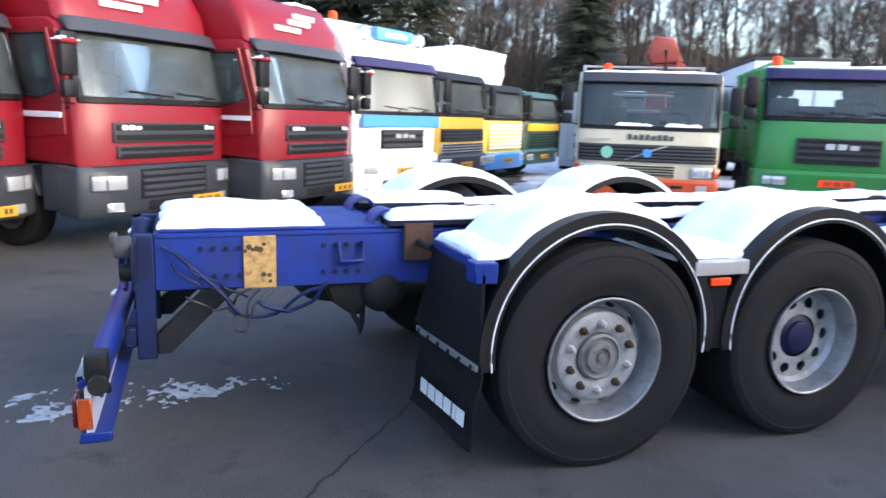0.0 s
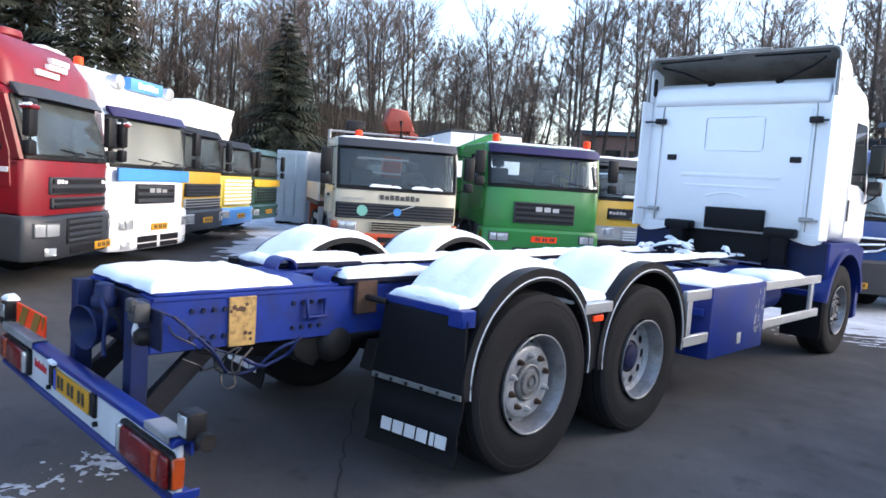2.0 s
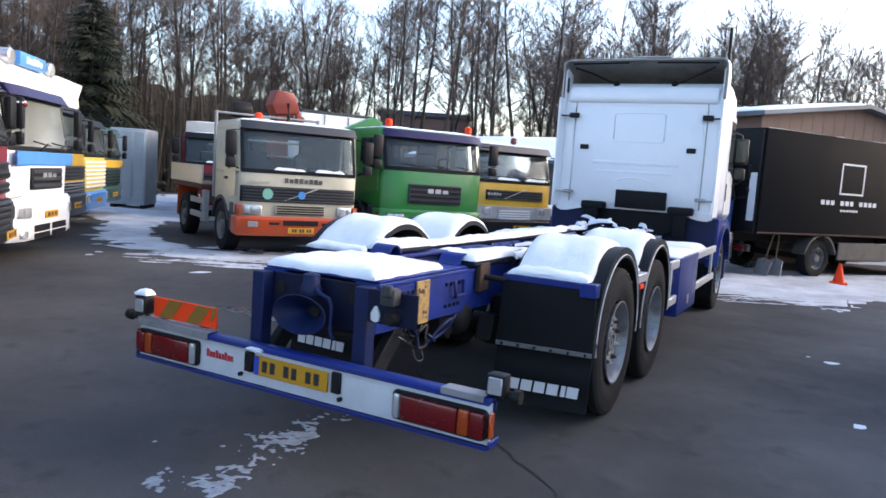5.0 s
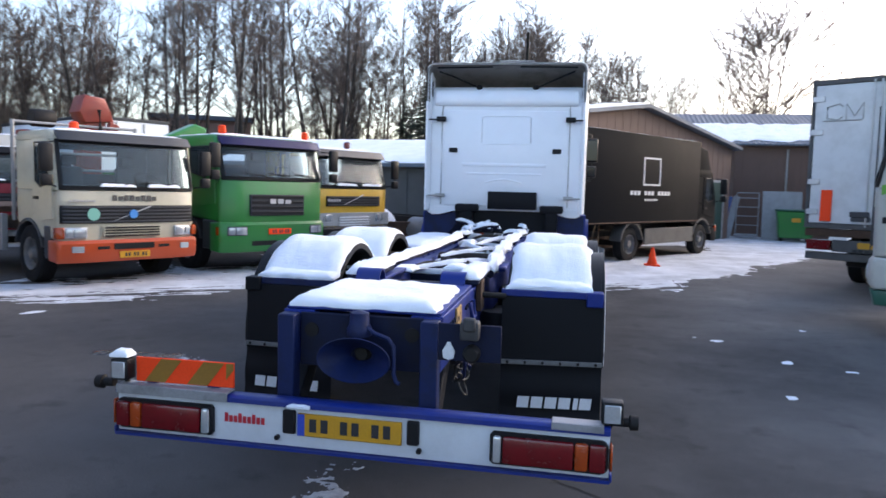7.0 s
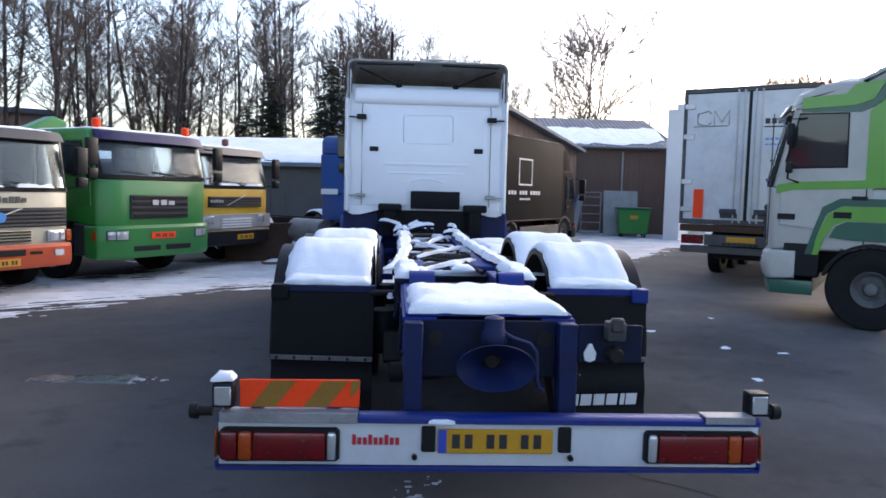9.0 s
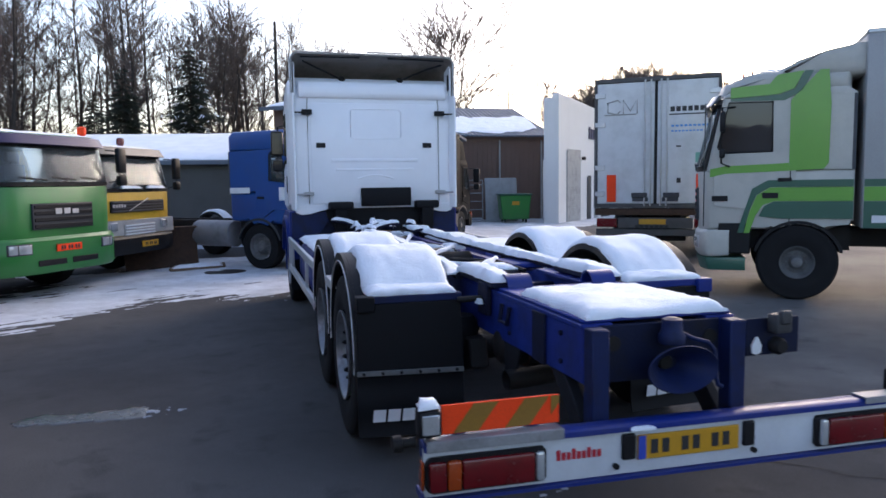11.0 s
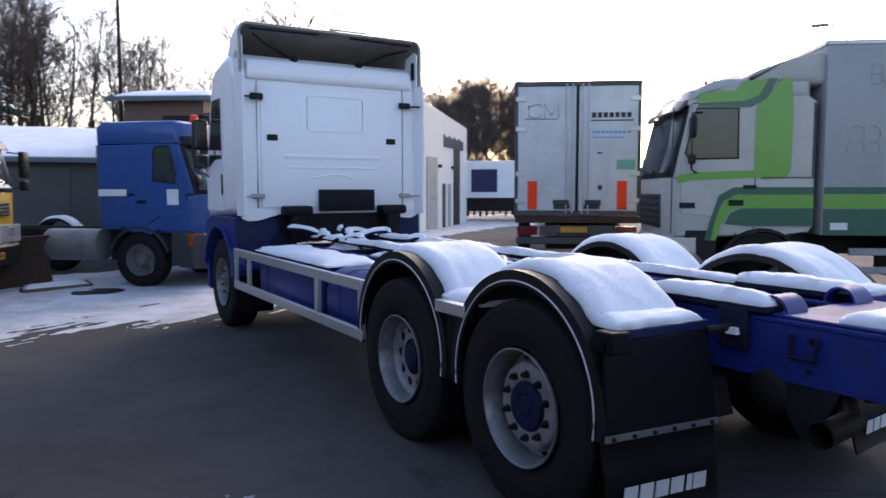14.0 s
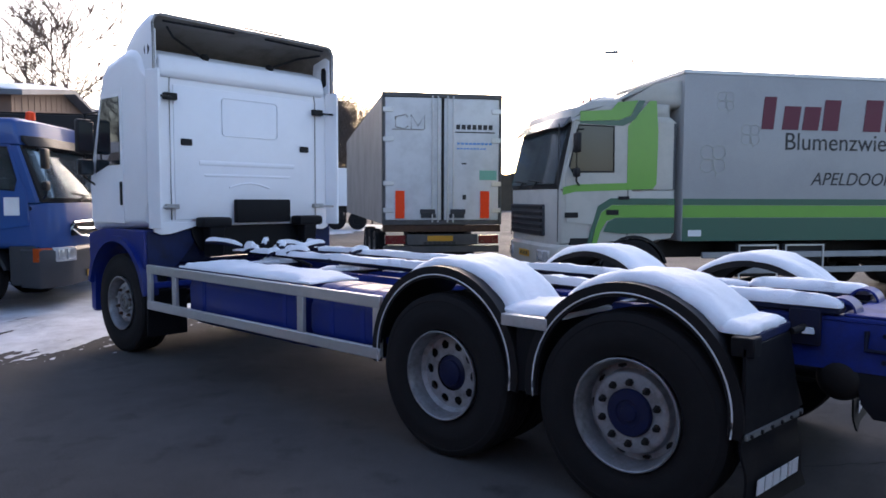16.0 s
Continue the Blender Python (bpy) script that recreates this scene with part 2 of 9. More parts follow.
def prism(bm, pts, x0, x1, axis="x", bev=0.0, seg=1):
    """Extrudes a polygon along an axis. pts are the other two coordinates, in order."""
    def at(a, p):
        return (a, p[0], p[1]) if axis == "x" else (p[0], a, p[1]) if axis == "y" else (p[0], p[1], a)
    lo = [bm.verts.new(at(x0, p)) for p in pts]
    hi = [bm.verts.new(at(x1, p)) for p in pts]
    n = len(pts)
    fs = [bm.faces.new(lo[::-1]), bm.faces.new(hi)]
    for i in range(n):
        fs.append(bm.faces.new((lo[i], lo[(i + 1) % n], hi[(i + 1) % n], hi[i])))
    if bev:
        es = list({e for f in fs[:2] for e in f.edges})
        bmesh.ops.bevel(bm, geom=es, offset=bev, segments=seg, affect="EDGES", profile=0.5)
    return bm


def lathe(bm, prof, n=32, axis="x", c=(0, 0, 0)):
    """Turns a profile of (along, radius) about an axis through c."""
    rings = []
    for a, r in prof:
        ring = []
        for i in range(n):
            t = 2 * math.pi * i / n
            p = (a, r * math.cos(t), r * math.sin(t)) if axis == "x" else (r * math.cos(t), a, r * math.sin(t)) if axis == "y" else (r * math.cos(t), r * math.sin(t), a)
            ring.append(bm.verts.new((p[0] + c[0], p[1] + c[1], p[2] + c[2])))
        rings.append(ring)
    for a, b in zip(rings, rings[1:]):
        for i in range(n):
            bm.faces.new((a[i], a[(i + 1) % n], b[(i + 1) % n], b[i]))
    return rings


def rod(bm, prof, n=16, axis="x", c=(0, 0, 0)):
    """A closed turned body."""
    rings = lathe(bm, prof, n, axis, c)
    bm.faces.new(rings[0][::-1])
    bm.faces.new(rings[-1])
    return bm


def tube(bm, pts, r, n=8, close=True, taper=None):
    pts = [Vector(p) for p in pts]
    rings = []
    up = Vector((0, 0, 1))
    for i, p in enumerate(pts):
        d = (pts[min(i + 1, len(pts) - 1)] - pts[max(i - 1, 0)]).normalized()
        a = d.cross(up)
        if a.length < 1e-3:
            a = d.cross(Vector((1, 0, 0)))
        a.normalize()
        b = d.cross(a)
        rr = r if taper is None else r + (taper - r) * i / max(1, len(pts) - 1)
        rings.append([bm.verts.new(p + (a * math.cos(2 * math.pi * k / n) + b * math.sin(2 * math.pi * k / n)) * rr) for k in range(n)])
    for a, b in zip(rings, rings[1:]):
        for k in range(n):
            bm.faces.new((a[k], a[(k + 1) % n], b[(k + 1) % n], b[k]))
    if close:
        bm.faces.new(rings[0][::-1])
        bm.faces.new(rings[-1])
    return bm


def arc(cy, cz, r, a0, a1, n):
    return [(cy + r * math.cos(radians(a0 + (a1 - a0) * i / n)), cz + r * math.sin(radians(a0 + (a1 - a0) * i / n))) for i in range(n + 1)]


def snow_sheet(bm, f, nu, nv, thick, seed=0.0, ragged=0.5):
    """A lumpy layer of snow on the surface f(u, v) -> (point, normal), thin and ragged at its rim."""
    top, low = [], []
    for i in range(nu + 1):
        rt, rl = [], []
        for j in range(nv + 1):
            u, v = i / nu, j / nv
            p, n = f(u, v)
            p, n = Vector(p), Vector(n)
            e = min(u, 1 - u, v, 1 - v)
            k = min(1.0, e * 7.0) ** 0.5
            w = noise.noise(p * 4.0 + Vector((seed, 0, 0)))
            w2 = noise.noise(p * 14.0 + Vector((0, seed, 0))) + 0.6 * noise.noise(p * 31.0)
            h = thick * (0.25 + 0.75 * k) * (1 + 0.35 * w + 0.18 * w2)
            if e == 0:
                h = 0.004 + thick * 0.25 * max(0, 0.5 + w2)
                t1 = (Vector(f(0.5, 0.5)[0]) - p).normalized()
                p = p + t1 * ragged * 0.05 * (noise.noise(p * 9.0) + 0.3)
            rt.append(bm.verts.new(p + n * h))
            rl.append(bm.verts.new(p - n * 0.004))
        top.append(rt)
        low.append(rl)
    for i in range(nu):
        for j in range(nv):
            bm.faces.new((top[i][j], top[i + 1][j], top[i + 1][j + 1], top[i][j + 1]))
            bm.faces.new((low[i][j], low[i][j + 1], low[i + 1][j + 1], low[i + 1][j]))
    for j in range(nv):
        bm.faces.new((top[0][j], top[0][j + 1], low[0][j + 1], low[0][j]))
        bm.faces.new((top[nu][j + 1], top[nu][j], low[nu][j], low[nu][j + 1]))
    for i in range(nu):
        bm.faces.new((top[i + 1][0], top[i][0], low[i][0], low[i + 1][0]))
        bm.faces.new((top[i][nv], top[i + 1][nv], low[i + 1][nv], low[i][nv]))
    return bm


def flat_snow(bm, x0, x1, y0, y1, z, thick, seed=0.0, res=0.06, tilt=None):
    def f(u, v):
        x, y = x0 + (x1 - x0) * u, y0 + (y1 - y0) * v
        return (x, y, z + (tilt(x, y) if tilt else 0)), (0, 0, 1)
    nu = max(4, min(40, int(abs(x1 - x0) / res)))
    nv = max(4, min(60, int(abs(y1 - y0) / res)))
    return snow_sheet(bm, f, nu, nv, thick, seed)


def grid_quad(bm, a, b, c, d):
    return bm.faces.new([bm.verts.new(p) for p in (a, b, c, d)])


def facing(deg, x, y, z=0):
    """The pose of a vehicle whose front centre is at x, y and whose nose points deg from +x."""
    return pose(x, y, z, 0, 0, deg - 90)


def letters(name, text, size, material, m, parent=None, extrude=0.002, shear=0.0, bold=0.0, squeeze=1.0):
    cu = bpy.data.curves.new(name, "FONT")
    cu.body, cu.size, cu.extrude, cu.shear, cu.offset = text, size, extrude, shear, bold
    tmp = new("lettering_source", cu)
    me = bpy.data.meshes.new_from_object(tmp.evaluated_get(bpy.context.evaluated_depsgraph_get()))
    bpy.data.objects.remove(tmp)
    bpy.data.curves.remove(cu)
    me.materials.clear()
    me.materials.append(material)
    me.transform(Matrix.Diagonal((squeeze, 1, 1, 1)))
    me.transform(m)
    ob = new(name, me)
    ob.parent = parent
    return ob


# ---- setting: ground and snow ----
M_SLUSH = surface("wet_slush", (0.042, 0.042, 0.044), 0.22, 0, 0.8, (0.03, 0.03, 0.031), 0, 4.0, 0.15, spec=0.5)
M_POWDER = surface("thin_powder_snow", (0.36, 0.385, 0.42), 0.8, 0, 0.95, (0.11, 0.115, 0.12), 0, 9.0, 0.3)
bm = bmesh.new()
grid_quad(bm, (-600, -600, 0), (600, -600, 0), (600, 600, 0), (-600, 600, 0))
solo("ground", bm, M_ASPHALT, "dark damp asphalt yard with oil stains", "ground", None, "", "structure", 60)


def seg_dist(x, y, pts):
    """Distance to a polyline, and whether the point lies on its left."""
    best = np.full(x.shape, 1e9)
    side = np.zeros(x.shape)
    for (ax, ay), (bx, by) in zip(pts, pts[1:]):
        dx, dy = bx - ax, by - ay
        k = np.clip(((x - ax) * dx + (y - ay) * dy) / (dx * dx + dy * dy), 0, 1)
        d = np.hypot(x - ax - k * dx, y - ay - k * dy)
        s = np.sign(dx * (y - ay) - dy * (x - ax))
        side = np.where(d < best, s, side)
        best = np.minimum(best, d)
    return best * side


def smooth_noise(x, y, cell, seed):
    """Value noise on a lattice, in -1..1."""
    rng = np.random.RandomState(seed)
    lat = rng.rand(64, 64) * 2 - 1
    u, v = x / cell, y / cell
    i, j = np.floor(u).astype(int), np.floor(v).astype(int)
    fu, fv = u - i, v - j
    fu, fv = fu * fu * (3 - 2 * fu), fv * fv * (3 - 2 * fv)
    g = lambda a, b: lat[a % 64, b % 64]
    return (g(i, j) * (1 - fu) + g(i + 1, j) * fu) * (1 - fv) + (g(i, j + 1) * (1 - fu) + g(i + 1, j + 1) * fu) * fv


def snow_field(name, label, x0, x1, y0, y1, step, cover, material, thick=0.03, amp=1.0, cells=(1.3, 0.45, 0.16)):
    """A layer that rises out of the asphalt where cover(x, y) is above zero."""
    xs, ys = np.arange(x0, x1 + step, step), np.arange(y0, y1 + step, step)
    x, y = np.meshgrid(xs, ys, indexing="ij")
    c = cover(x, y)
    c = c + amp * (0.42 * smooth_noise(x, y, cells[0], 1) + 0.34 * smooth_noise(x, y, cells[1], 2) + 0.34 * smooth_noise(x, y, cells[2], 3))
    z = np.clip(c, -1, 1) * thick * 0.6 + np.clip(c, 0, 1) * thick * 0.5 * smooth_noise(x, y, 0.3, 5)
    z = np.where(c > 0, np.maximum(z, 0.004), -0.02)
    n, m = x.shape
    idx = np.arange(n * m).reshape(n, m)
    q = np.stack([idx[:-1, :-1], idx[1:, :-1], idx[1:, 1:], idx[:-1, 1:]], -1).reshape(-1, 4)
    q = q[(z.ravel()[q] > 0).any(1)]
    used, inv = np.unique(q, return_inverse=True)
    v = np.stack([x.ravel(), y.ravel(), z.ravel()], 1)[used]
    me = bpy.data.meshes.new(name)
    me.from_pydata(v.tolist(), [], inv.reshape(-1, 4).tolist())
    me.materials.append(material)
    me.polygons.foreach_set("use_smooth", [True] * len(me.polygons))
    return tagged(new(name, me), label, "snow", "", "structure")


EDGE = [(-24, 10.5), (-17, 10.6), (-12.0, 8.0), (-9.4, 6.1), (-7.2, 5.3), (-6.0, 5.8), (-5.2, 6.8), (-3.9, 7.9), (-3.1, 8.6), (-1.3, 8.75), (1.17, 9.7), (2.6, 10.3), (4.3, 12.7), (6.0, 15.6), (9.4, 20.9), (14, 24.5), (24, 30)]
PARKED = [(-9.5, 9.6, 3.6, 1.9, -30), (-8.2, 12.2, 3.6, 1.8, -30), (-7.2, 15.2, 3.6, 1.9, -30), (-2.4, 16.6, 3.0, 1.4, 8), (2.9, 18.6, 3.4, 1.3, 52)]


def yard_cover(x, y):
    c = seg_dist(x, y, EDGE) / 0.9
    c = np.clip(c, -3, 1.0)
    for px, py, lx, ly, deg in PARKED:
        a = math.radians(deg)
        u = (x - px) * math.cos(a) + (y - py) * math.sin(a)
        v = -(x - px) * math.sin(a) + (y - py) * math.cos(a)
        c = np.minimum(c, (np.hypot(u / lx, v / ly) - 1.0) * 3.0)
    # wheel tracks worn through the snow
    for k, pts in enumerate(([(-5.5, 8.0), (-1.5, 10.6), (4.0, 14.5), (10, 23)], [(-5.5, 9.2), (-1.5, 11.8), (3.0, 15.6), (9, 24.5)])):
        c = np.where(np.abs(seg_dist(x, y, pts)) < 0.14, c - 0.35, c)
    return c


def near(x, y):
    return (x > -8.0) & (x < 3.0) & (y > 4.8) & (y < 11.4)


def far_cover(x, y):
    return np.where(near(x, y), -4.0, yard_cover(x, y))


def near_cover(x, y):
    """The same sheet where the camera passes nearest, brushed into streaks by tyres."""
    u, v = x * 0.83 + y * 0.55, -x * 0.55 + y * 0.83
    return np.where(near(x, y), yard_cover(x, y) + 0.55 * smooth_noise(u / 12.0, v, 0.11, 7) + 0.45 * smooth_noise(u / 7.0, v, 0.05, 8), -4.0)


snow_field("snow_sheet_far", "trodden snow across the far half of the yard", -24, 26, 4.5, 40, 0.11, far_cover, M_DSNOW, 0.03, 0.8)
snow_field("snow_sheet_near", "streaky tyre-brushed snow at the edge of the wet asphalt", -8.1, 3.1, 4.7, 11.5, 0.036, near_cover, M_DSNOW, 0.022, 0.8, (1.3, 0.4, 0.08))


def spot_cover(spots, thin=0.12):
    def f(x, y):
        c = np.full(x.shape, -2.0)
        for px, py, rx, ry, deg in spots:
            a = math.radians(deg)
            u = (x - px) * math.cos(a) + (y - py) * math.sin(a)
            v = -(x - px) * math.sin(a) + (y - py) * math.cos(a)
            c = np.maximum(c, (1.0 - np.hypot(u / rx, v / ry)) * 0.7 - thin)
        return c
    return f


snow_field("snow_patch_tail", "powdery snow patch on the asphalt by the lamp beam", -1.0, 0.7, -1.3, 1.3, 0.011,
           spot_cover([(-0.26, 0.36, 0.60, 0.20, 84), (-0.14, -0.30, 0.50, 0.15, 104), (-0.34, -0.62, 0.40, 0.10, 140)], 0.74), M_POWDER, 0.003, 1.7, (0.22, 0.06, 0.024))
snow_field("snow_patch_slush", "dark wet puddle of melted slush on the asphalt", -4.2, -1.8, 2.2, 3.8, 0.03, spot_cover([(-3.05, 3.03, 0.62, 0.24, -4)], 0.15), M_SLUSH, 0.006, 0.5)
snow_field("snow_patch_rim", "ragged white rim of a melting snow patch", -3.1, -2.1, 2.6, 3.4, 0.015, spot_cover([(-2.55, 3.0, 0.22, 0.12, 10)], 0.5), M_POWDER, 0.004, 1.2, (0.4, 0.1, 0.04))
rnd = random.Random(8)
crumbs = [(2.72, 5.48, 0.09, 0.06, 20), (3.26, 4.55, 0.10, 0.06, 60), (3.78, 4.27, 0.08, 0.05, 10), (2.50, 5.61, 0.07, 0.05, 40)] + [(rnd.uniform(1.8, 6.5), rnd.uniform(3.0, 10.0), rnd.uniform(0.05, 0.12), rnd.uniform(0.04, 0.08), rnd.uniform(0, 90)) for k in range(4)]
snow_field("snow_crumbs", "small lumps of snow scattered on the asphalt", 1.4, 7.0, 2.5, 10.4, 0.035, spot_cover(crumbs), M_SNOW, 0.03)
crumbs2 = [(rnd.uniform(-10.0, -5.0), rnd.uniform(4.4, 6.8), rnd.uniform(0.07, 0.2), rnd.uniform(0.05, 0.1), rnd.uniform(0, 90)) for k in range(10)]
snow_field("snow_crumbs_west", "small lumps of snow scattered on the asphalt", -10.5, -4.5, 1.5, 7.0, 0.04, spot_cover(crumbs2), M_DSNOW, 0.03)
# cracks and a manhole cover in the asphalt
M_CRACK = surface("asphalt_crack", (0.012, 0.012, 0.013), 0.9, 0, 0.2)
for pts in ([(2.2, -0.2), (1.1, 0.8), (0.3, 1.5), (-0.6, 2.4)], [(1.6, 4.9), (3.0, 5.6), (5.2, 6.4), (7.5, 7.0)]):
    bm = bmesh.new()
    rr = random.Random(2)
    prev = None
    for (ax, ay), (bx, by) in zip(pts, pts[1:]):
        for k in range(14):
            t = k / 14
            x, y = ax + (bx - ax) * t + rr.uniform(-0.03, 0.03), ay + (by - ay) * t + rr.uniform(-0.03, 0.03)
            w = rr.uniform(0.002, 0.006)
            cur = (bm.verts.new((x - w, y - w, 0.004)), bm.verts.new((x + w, y + w, 0.004)))
            if prev:
                bm.faces.new((prev[0], prev[1], cur[1], cur[0]))
            prev = cur
    solo("asphalt_crack", bm, M_CRACK, "thin dark crack in the asphalt", "crack", None, "", "structure", 0)
bm = bmesh.new()
rod(bm, [(0.0, 0.40), (0.02, 0.40), (0.024, 0.37)], 28, "z", (-2.2, 12.1, 0))
solo("manhole_cover", bm, M_IRON, "round dark iron manhole cover in the snow", "manhole", None, "", "structure")

# ---- buildings ----
M_BROWN = surface("brown_cladding", (0.1476, 0.0918, 0.0722), 0.75, 0, 0.4, (0.09, 0.066, 0.056), 0, 0.6, 0.2)
M_GREYCL = surface("grey_weathered_boards", (0.085, 0.082, 0.078), 0.8, 0, 0.5, (0.04, 0.038, 0.036), 0, 0.8, 0.2)
M_ROOF = surface("dark_roof_sheet", (0.11, 0.135, 0.17), 0.6, 0, 0.4, (0.03, 0.03, 0.03), 0, 0.8)
M_RENDER = surface("pale_render", (0.78, 0.75, 0.71), 0.85, 0, 0.2, (0.4, 0.38, 0.35), 0, 0.5, 0.2)
M_DOORG = surface("dark_green_door", (0.02, 0.06, 0.045), 0.5, 0, 0.3)
M_TIMBER = surface("weathered_timber", (0.16, 0.10, 0.06), 0.75, 0, 0.4, (0.06, 0.04, 0.03), 0, 3.0, 0.3)
M_BRICK = surface("far_brick", (0.30, 0.19, 0.15), 0.9, 0, 0.3, (0.2, 0.13, 0.1), 0, 0.6)
M_SIGN = surface("navy_sign", (0.01, 0.018, 0.07), 0.6, 0, 0.1)
M_DARK = surface("dark_interior", (0.015, 0.015, 0.016), 0.8, 0, 0.2)


def gable_hall(name, label, m, w, d, eave, ridge, wall_mat, snow=True, boards=True, roof_t=0.12, over=0.3, cut=None):
    """A hall whose gable faces local -y; x from -w/2 to w/2, y from 0 to d."""
    h = thing(name, label, "building", m)
    sl = (ridge - eave) / (w / 2)
    wl = cut if cut else w / 2
    el = ridge - sl * wl
    bm = bmesh.new()
    prism(bm, [(-wl, 0), (w / 2, 0), (w / 2, eave), (0, ridge), (-wl, el)], 0.0, 0.25, "y")
    g = part("gable_wall", bm, wall_mat, h)
    bm = bmesh.new()
    box(bm, -wl, -wl + 0.25, 0.251, d - 0.251, 0, el)
    part("side_wall", bm, wall_mat, h)
    bm = bmesh.new()
    box(bm, w / 2 - 0.25, w / 2, 0.251, d - 0.251, 0, eave)
    part("side_wall", bm, wall_mat, h)
    bm = bmesh.new()
    prism(bm, [(-wl, 0), (w / 2, 0), (w / 2, eave), (0, ridge), (-wl, el)], d - 0.25, d, "y")
    part("back_wall", bm, wall_mat, h)
    for s in (-1, 1):
        hw = wl if s < 0 else w / 2
        eh = el if s < 0 else eave
        bm = bmesh.new()
        prism(bm, [(0, ridge + 0.01), (s * (hw + over), eh - sl * over + 0.01), (s * (hw + over), eh - sl * over + roof_t), (0, ridge + roof_t)], -over, d + over, "y")
        part("roof", bm, M_ROOF, h)
        if snow:
            bm = bmesh.new()
            def f(u, v, s=s, hw=hw):
                x = s * (hw + over) * (0.02 + 0.96 * u)
                return (x, -over * 0.6 + (d + over) * v, ridge + roof_t - sl * abs(x) + 0.005), (0, 0, 1)
            snow_sheet(bm, f, 16, 40, 0.10, s * 5.0)
            part("roof_snow", bm, M_SNOW, h, "snow lying on the roof")
    if boards:
        k = 0
        x = -wl + 0.2
        bm = bmesh.new()
        while x < w / 2:
            top = ridge - sl * abs(x) - 0.05
            box(bm, x - 0.02, x + 0.02, -0.008, -0.001, 0.1, top)
            x += 0.45
        pieces("board_batten", bm, wall_mat, g)
    return h


# brown hall behind the black box truck: gable towards the yard
gh = gable_hall("brown_hall", "brown clad workshop hall with a low snowy gable roof", pose(3.1, 20.8, 0, 0, 0, 55), 13.6, 2.0, 3.45, 4.38, M_BROWN, cut=4.0)
bm = bmesh.new()
box(bm, 5.2, 6.15, -0.03, -0.026, 0, 2.15, 0.001)
dg = part("side_door", bm, M_DOORG, gh, "dark green side door")
bm = bmesh.new()
box(bm, 5.1, 6.25, -0.045, -0.031, 2.15, 2.24)
box(bm, 5.1, 5.19, -0.045, -0.031, 0, 2.15)
box(bm, 6.16, 6.25, -0.045, -0.031, 0, 2.15)
part("door_frame", bm, M_GREYW, dg)
# long low shed with a snowy roof to the west of the hall
sh = gable_hall("long_shed", "low grey boarded shed under a snow-covered roof", pose(-6.0, 24.3, 0, 0, 0, -10 + 90), 9.0, 12.0, 2.40, 3.42, M_GREYCL)
sh.matrix_world = pose(0.75, 23.8, 0, 0, 0, 80)
bm = bmesh.new()
for k in range(5):
    y = 2.0 + k * 2.4
    box(bm, -4.53, -4.502, y, y + 1.9, 0.2, 2.2, 0.005)
part("shed_door", bm, M_GREYCL, sh, "grey double boarded doors")
# flat-roofed brown annexe with a blue-white snowy roof
ax = thing("brown_annexe", "brown clad annexe with a corrugated snow-patched roof", "building", pose(7.5, 28.2, 0, 0, 0, -2))
bm = bmesh.new()
box(bm, 0, 4.2, 0, 0.25, 0, 3.82)
aw = part("front_wall", bm, M_BROWN, ax)
bm = bmesh.new()
for k in range(19):
    box(bm, 0.1 + k * 0.22, 0.14 + k * 0.22, -0.02, -0.001, 0.05, 3.63)
pieces("wall_batten", bm, M_BROWN, aw)
for x in (2.0, 4.0):
    bm = bmesh.new()
    tube(bm, [(x, -0.06, 0.0), (x, -0.06, 3.58)], 0.04, 8)
    part("down_pipe", bm, M_GREYW, aw)
for x in (0, 3.95):
    bm = bmesh.new()
    box(bm, x, x + 0.25, 0.251, 5.0, 0, 3.68)
    part("side_wall", bm, M_BROWN, ax)
bm = bmesh.new()
n = 68
lo = []
for k in range(n + 1):
    x = -2.6 + 7.1 * k / n
    dz = 0.04 if k % 2 else 0.0
    lo.append([bm.verts.new((x, -0.4, 3.70 + dz)), bm.verts.new((x, 5.2, 5.45 + dz)), bm.verts.new((x, 5.2, 5.52 + dz)), bm.verts.new((x, -0.4, 3.77 + dz))])
for a, b in zip(lo, lo[1:]):
    for i in range(4):
        bm.faces.new((a[i], b[i], b[(i + 1) % 4], a[(i + 1) % 4]))
bm.faces.new(lo[0])
bm.faces.new(lo[-1][::-1])
part("roof", bm, M_ROOF, ax, "corrugated blue-grey roof sheets")
bm = bmesh.new()
def roof_patch(x0, x1, y0, y1, sd):
    def at(u, v):
        lo_ = y0 + 0.5 * (noise.noise(Vector((u * 5, sd, 0))) + 0.5 * noise.noise(Vector((u * 17, sd, 2)))) + (0.9 * max(0.0, u - 0.72) / 0.28 if sd == 1 else 0)
        hi_ = y1 + 0.45 * (noise.noise(Vector((u * 6, sd, 5))) + 0.6 * noise.noise(Vector((u * 19, sd, 7))))
        y = max(-0.36, lo_ + (hi_ - lo_) * v)
        return (x0 + (x1 - x0) * u + 0.3 * v, y, 3.86 + (y + 0.25) * 0.3125), (0, 0, 1)
    return at


snow_sheet(bm, roof_patch(-2.5, 4.1, -0.15, 3.0, 1), 90, 24, 0.05, 2.0)
part("roof_snow", bm, M_SNOW, ax, "snow lying on the roof")
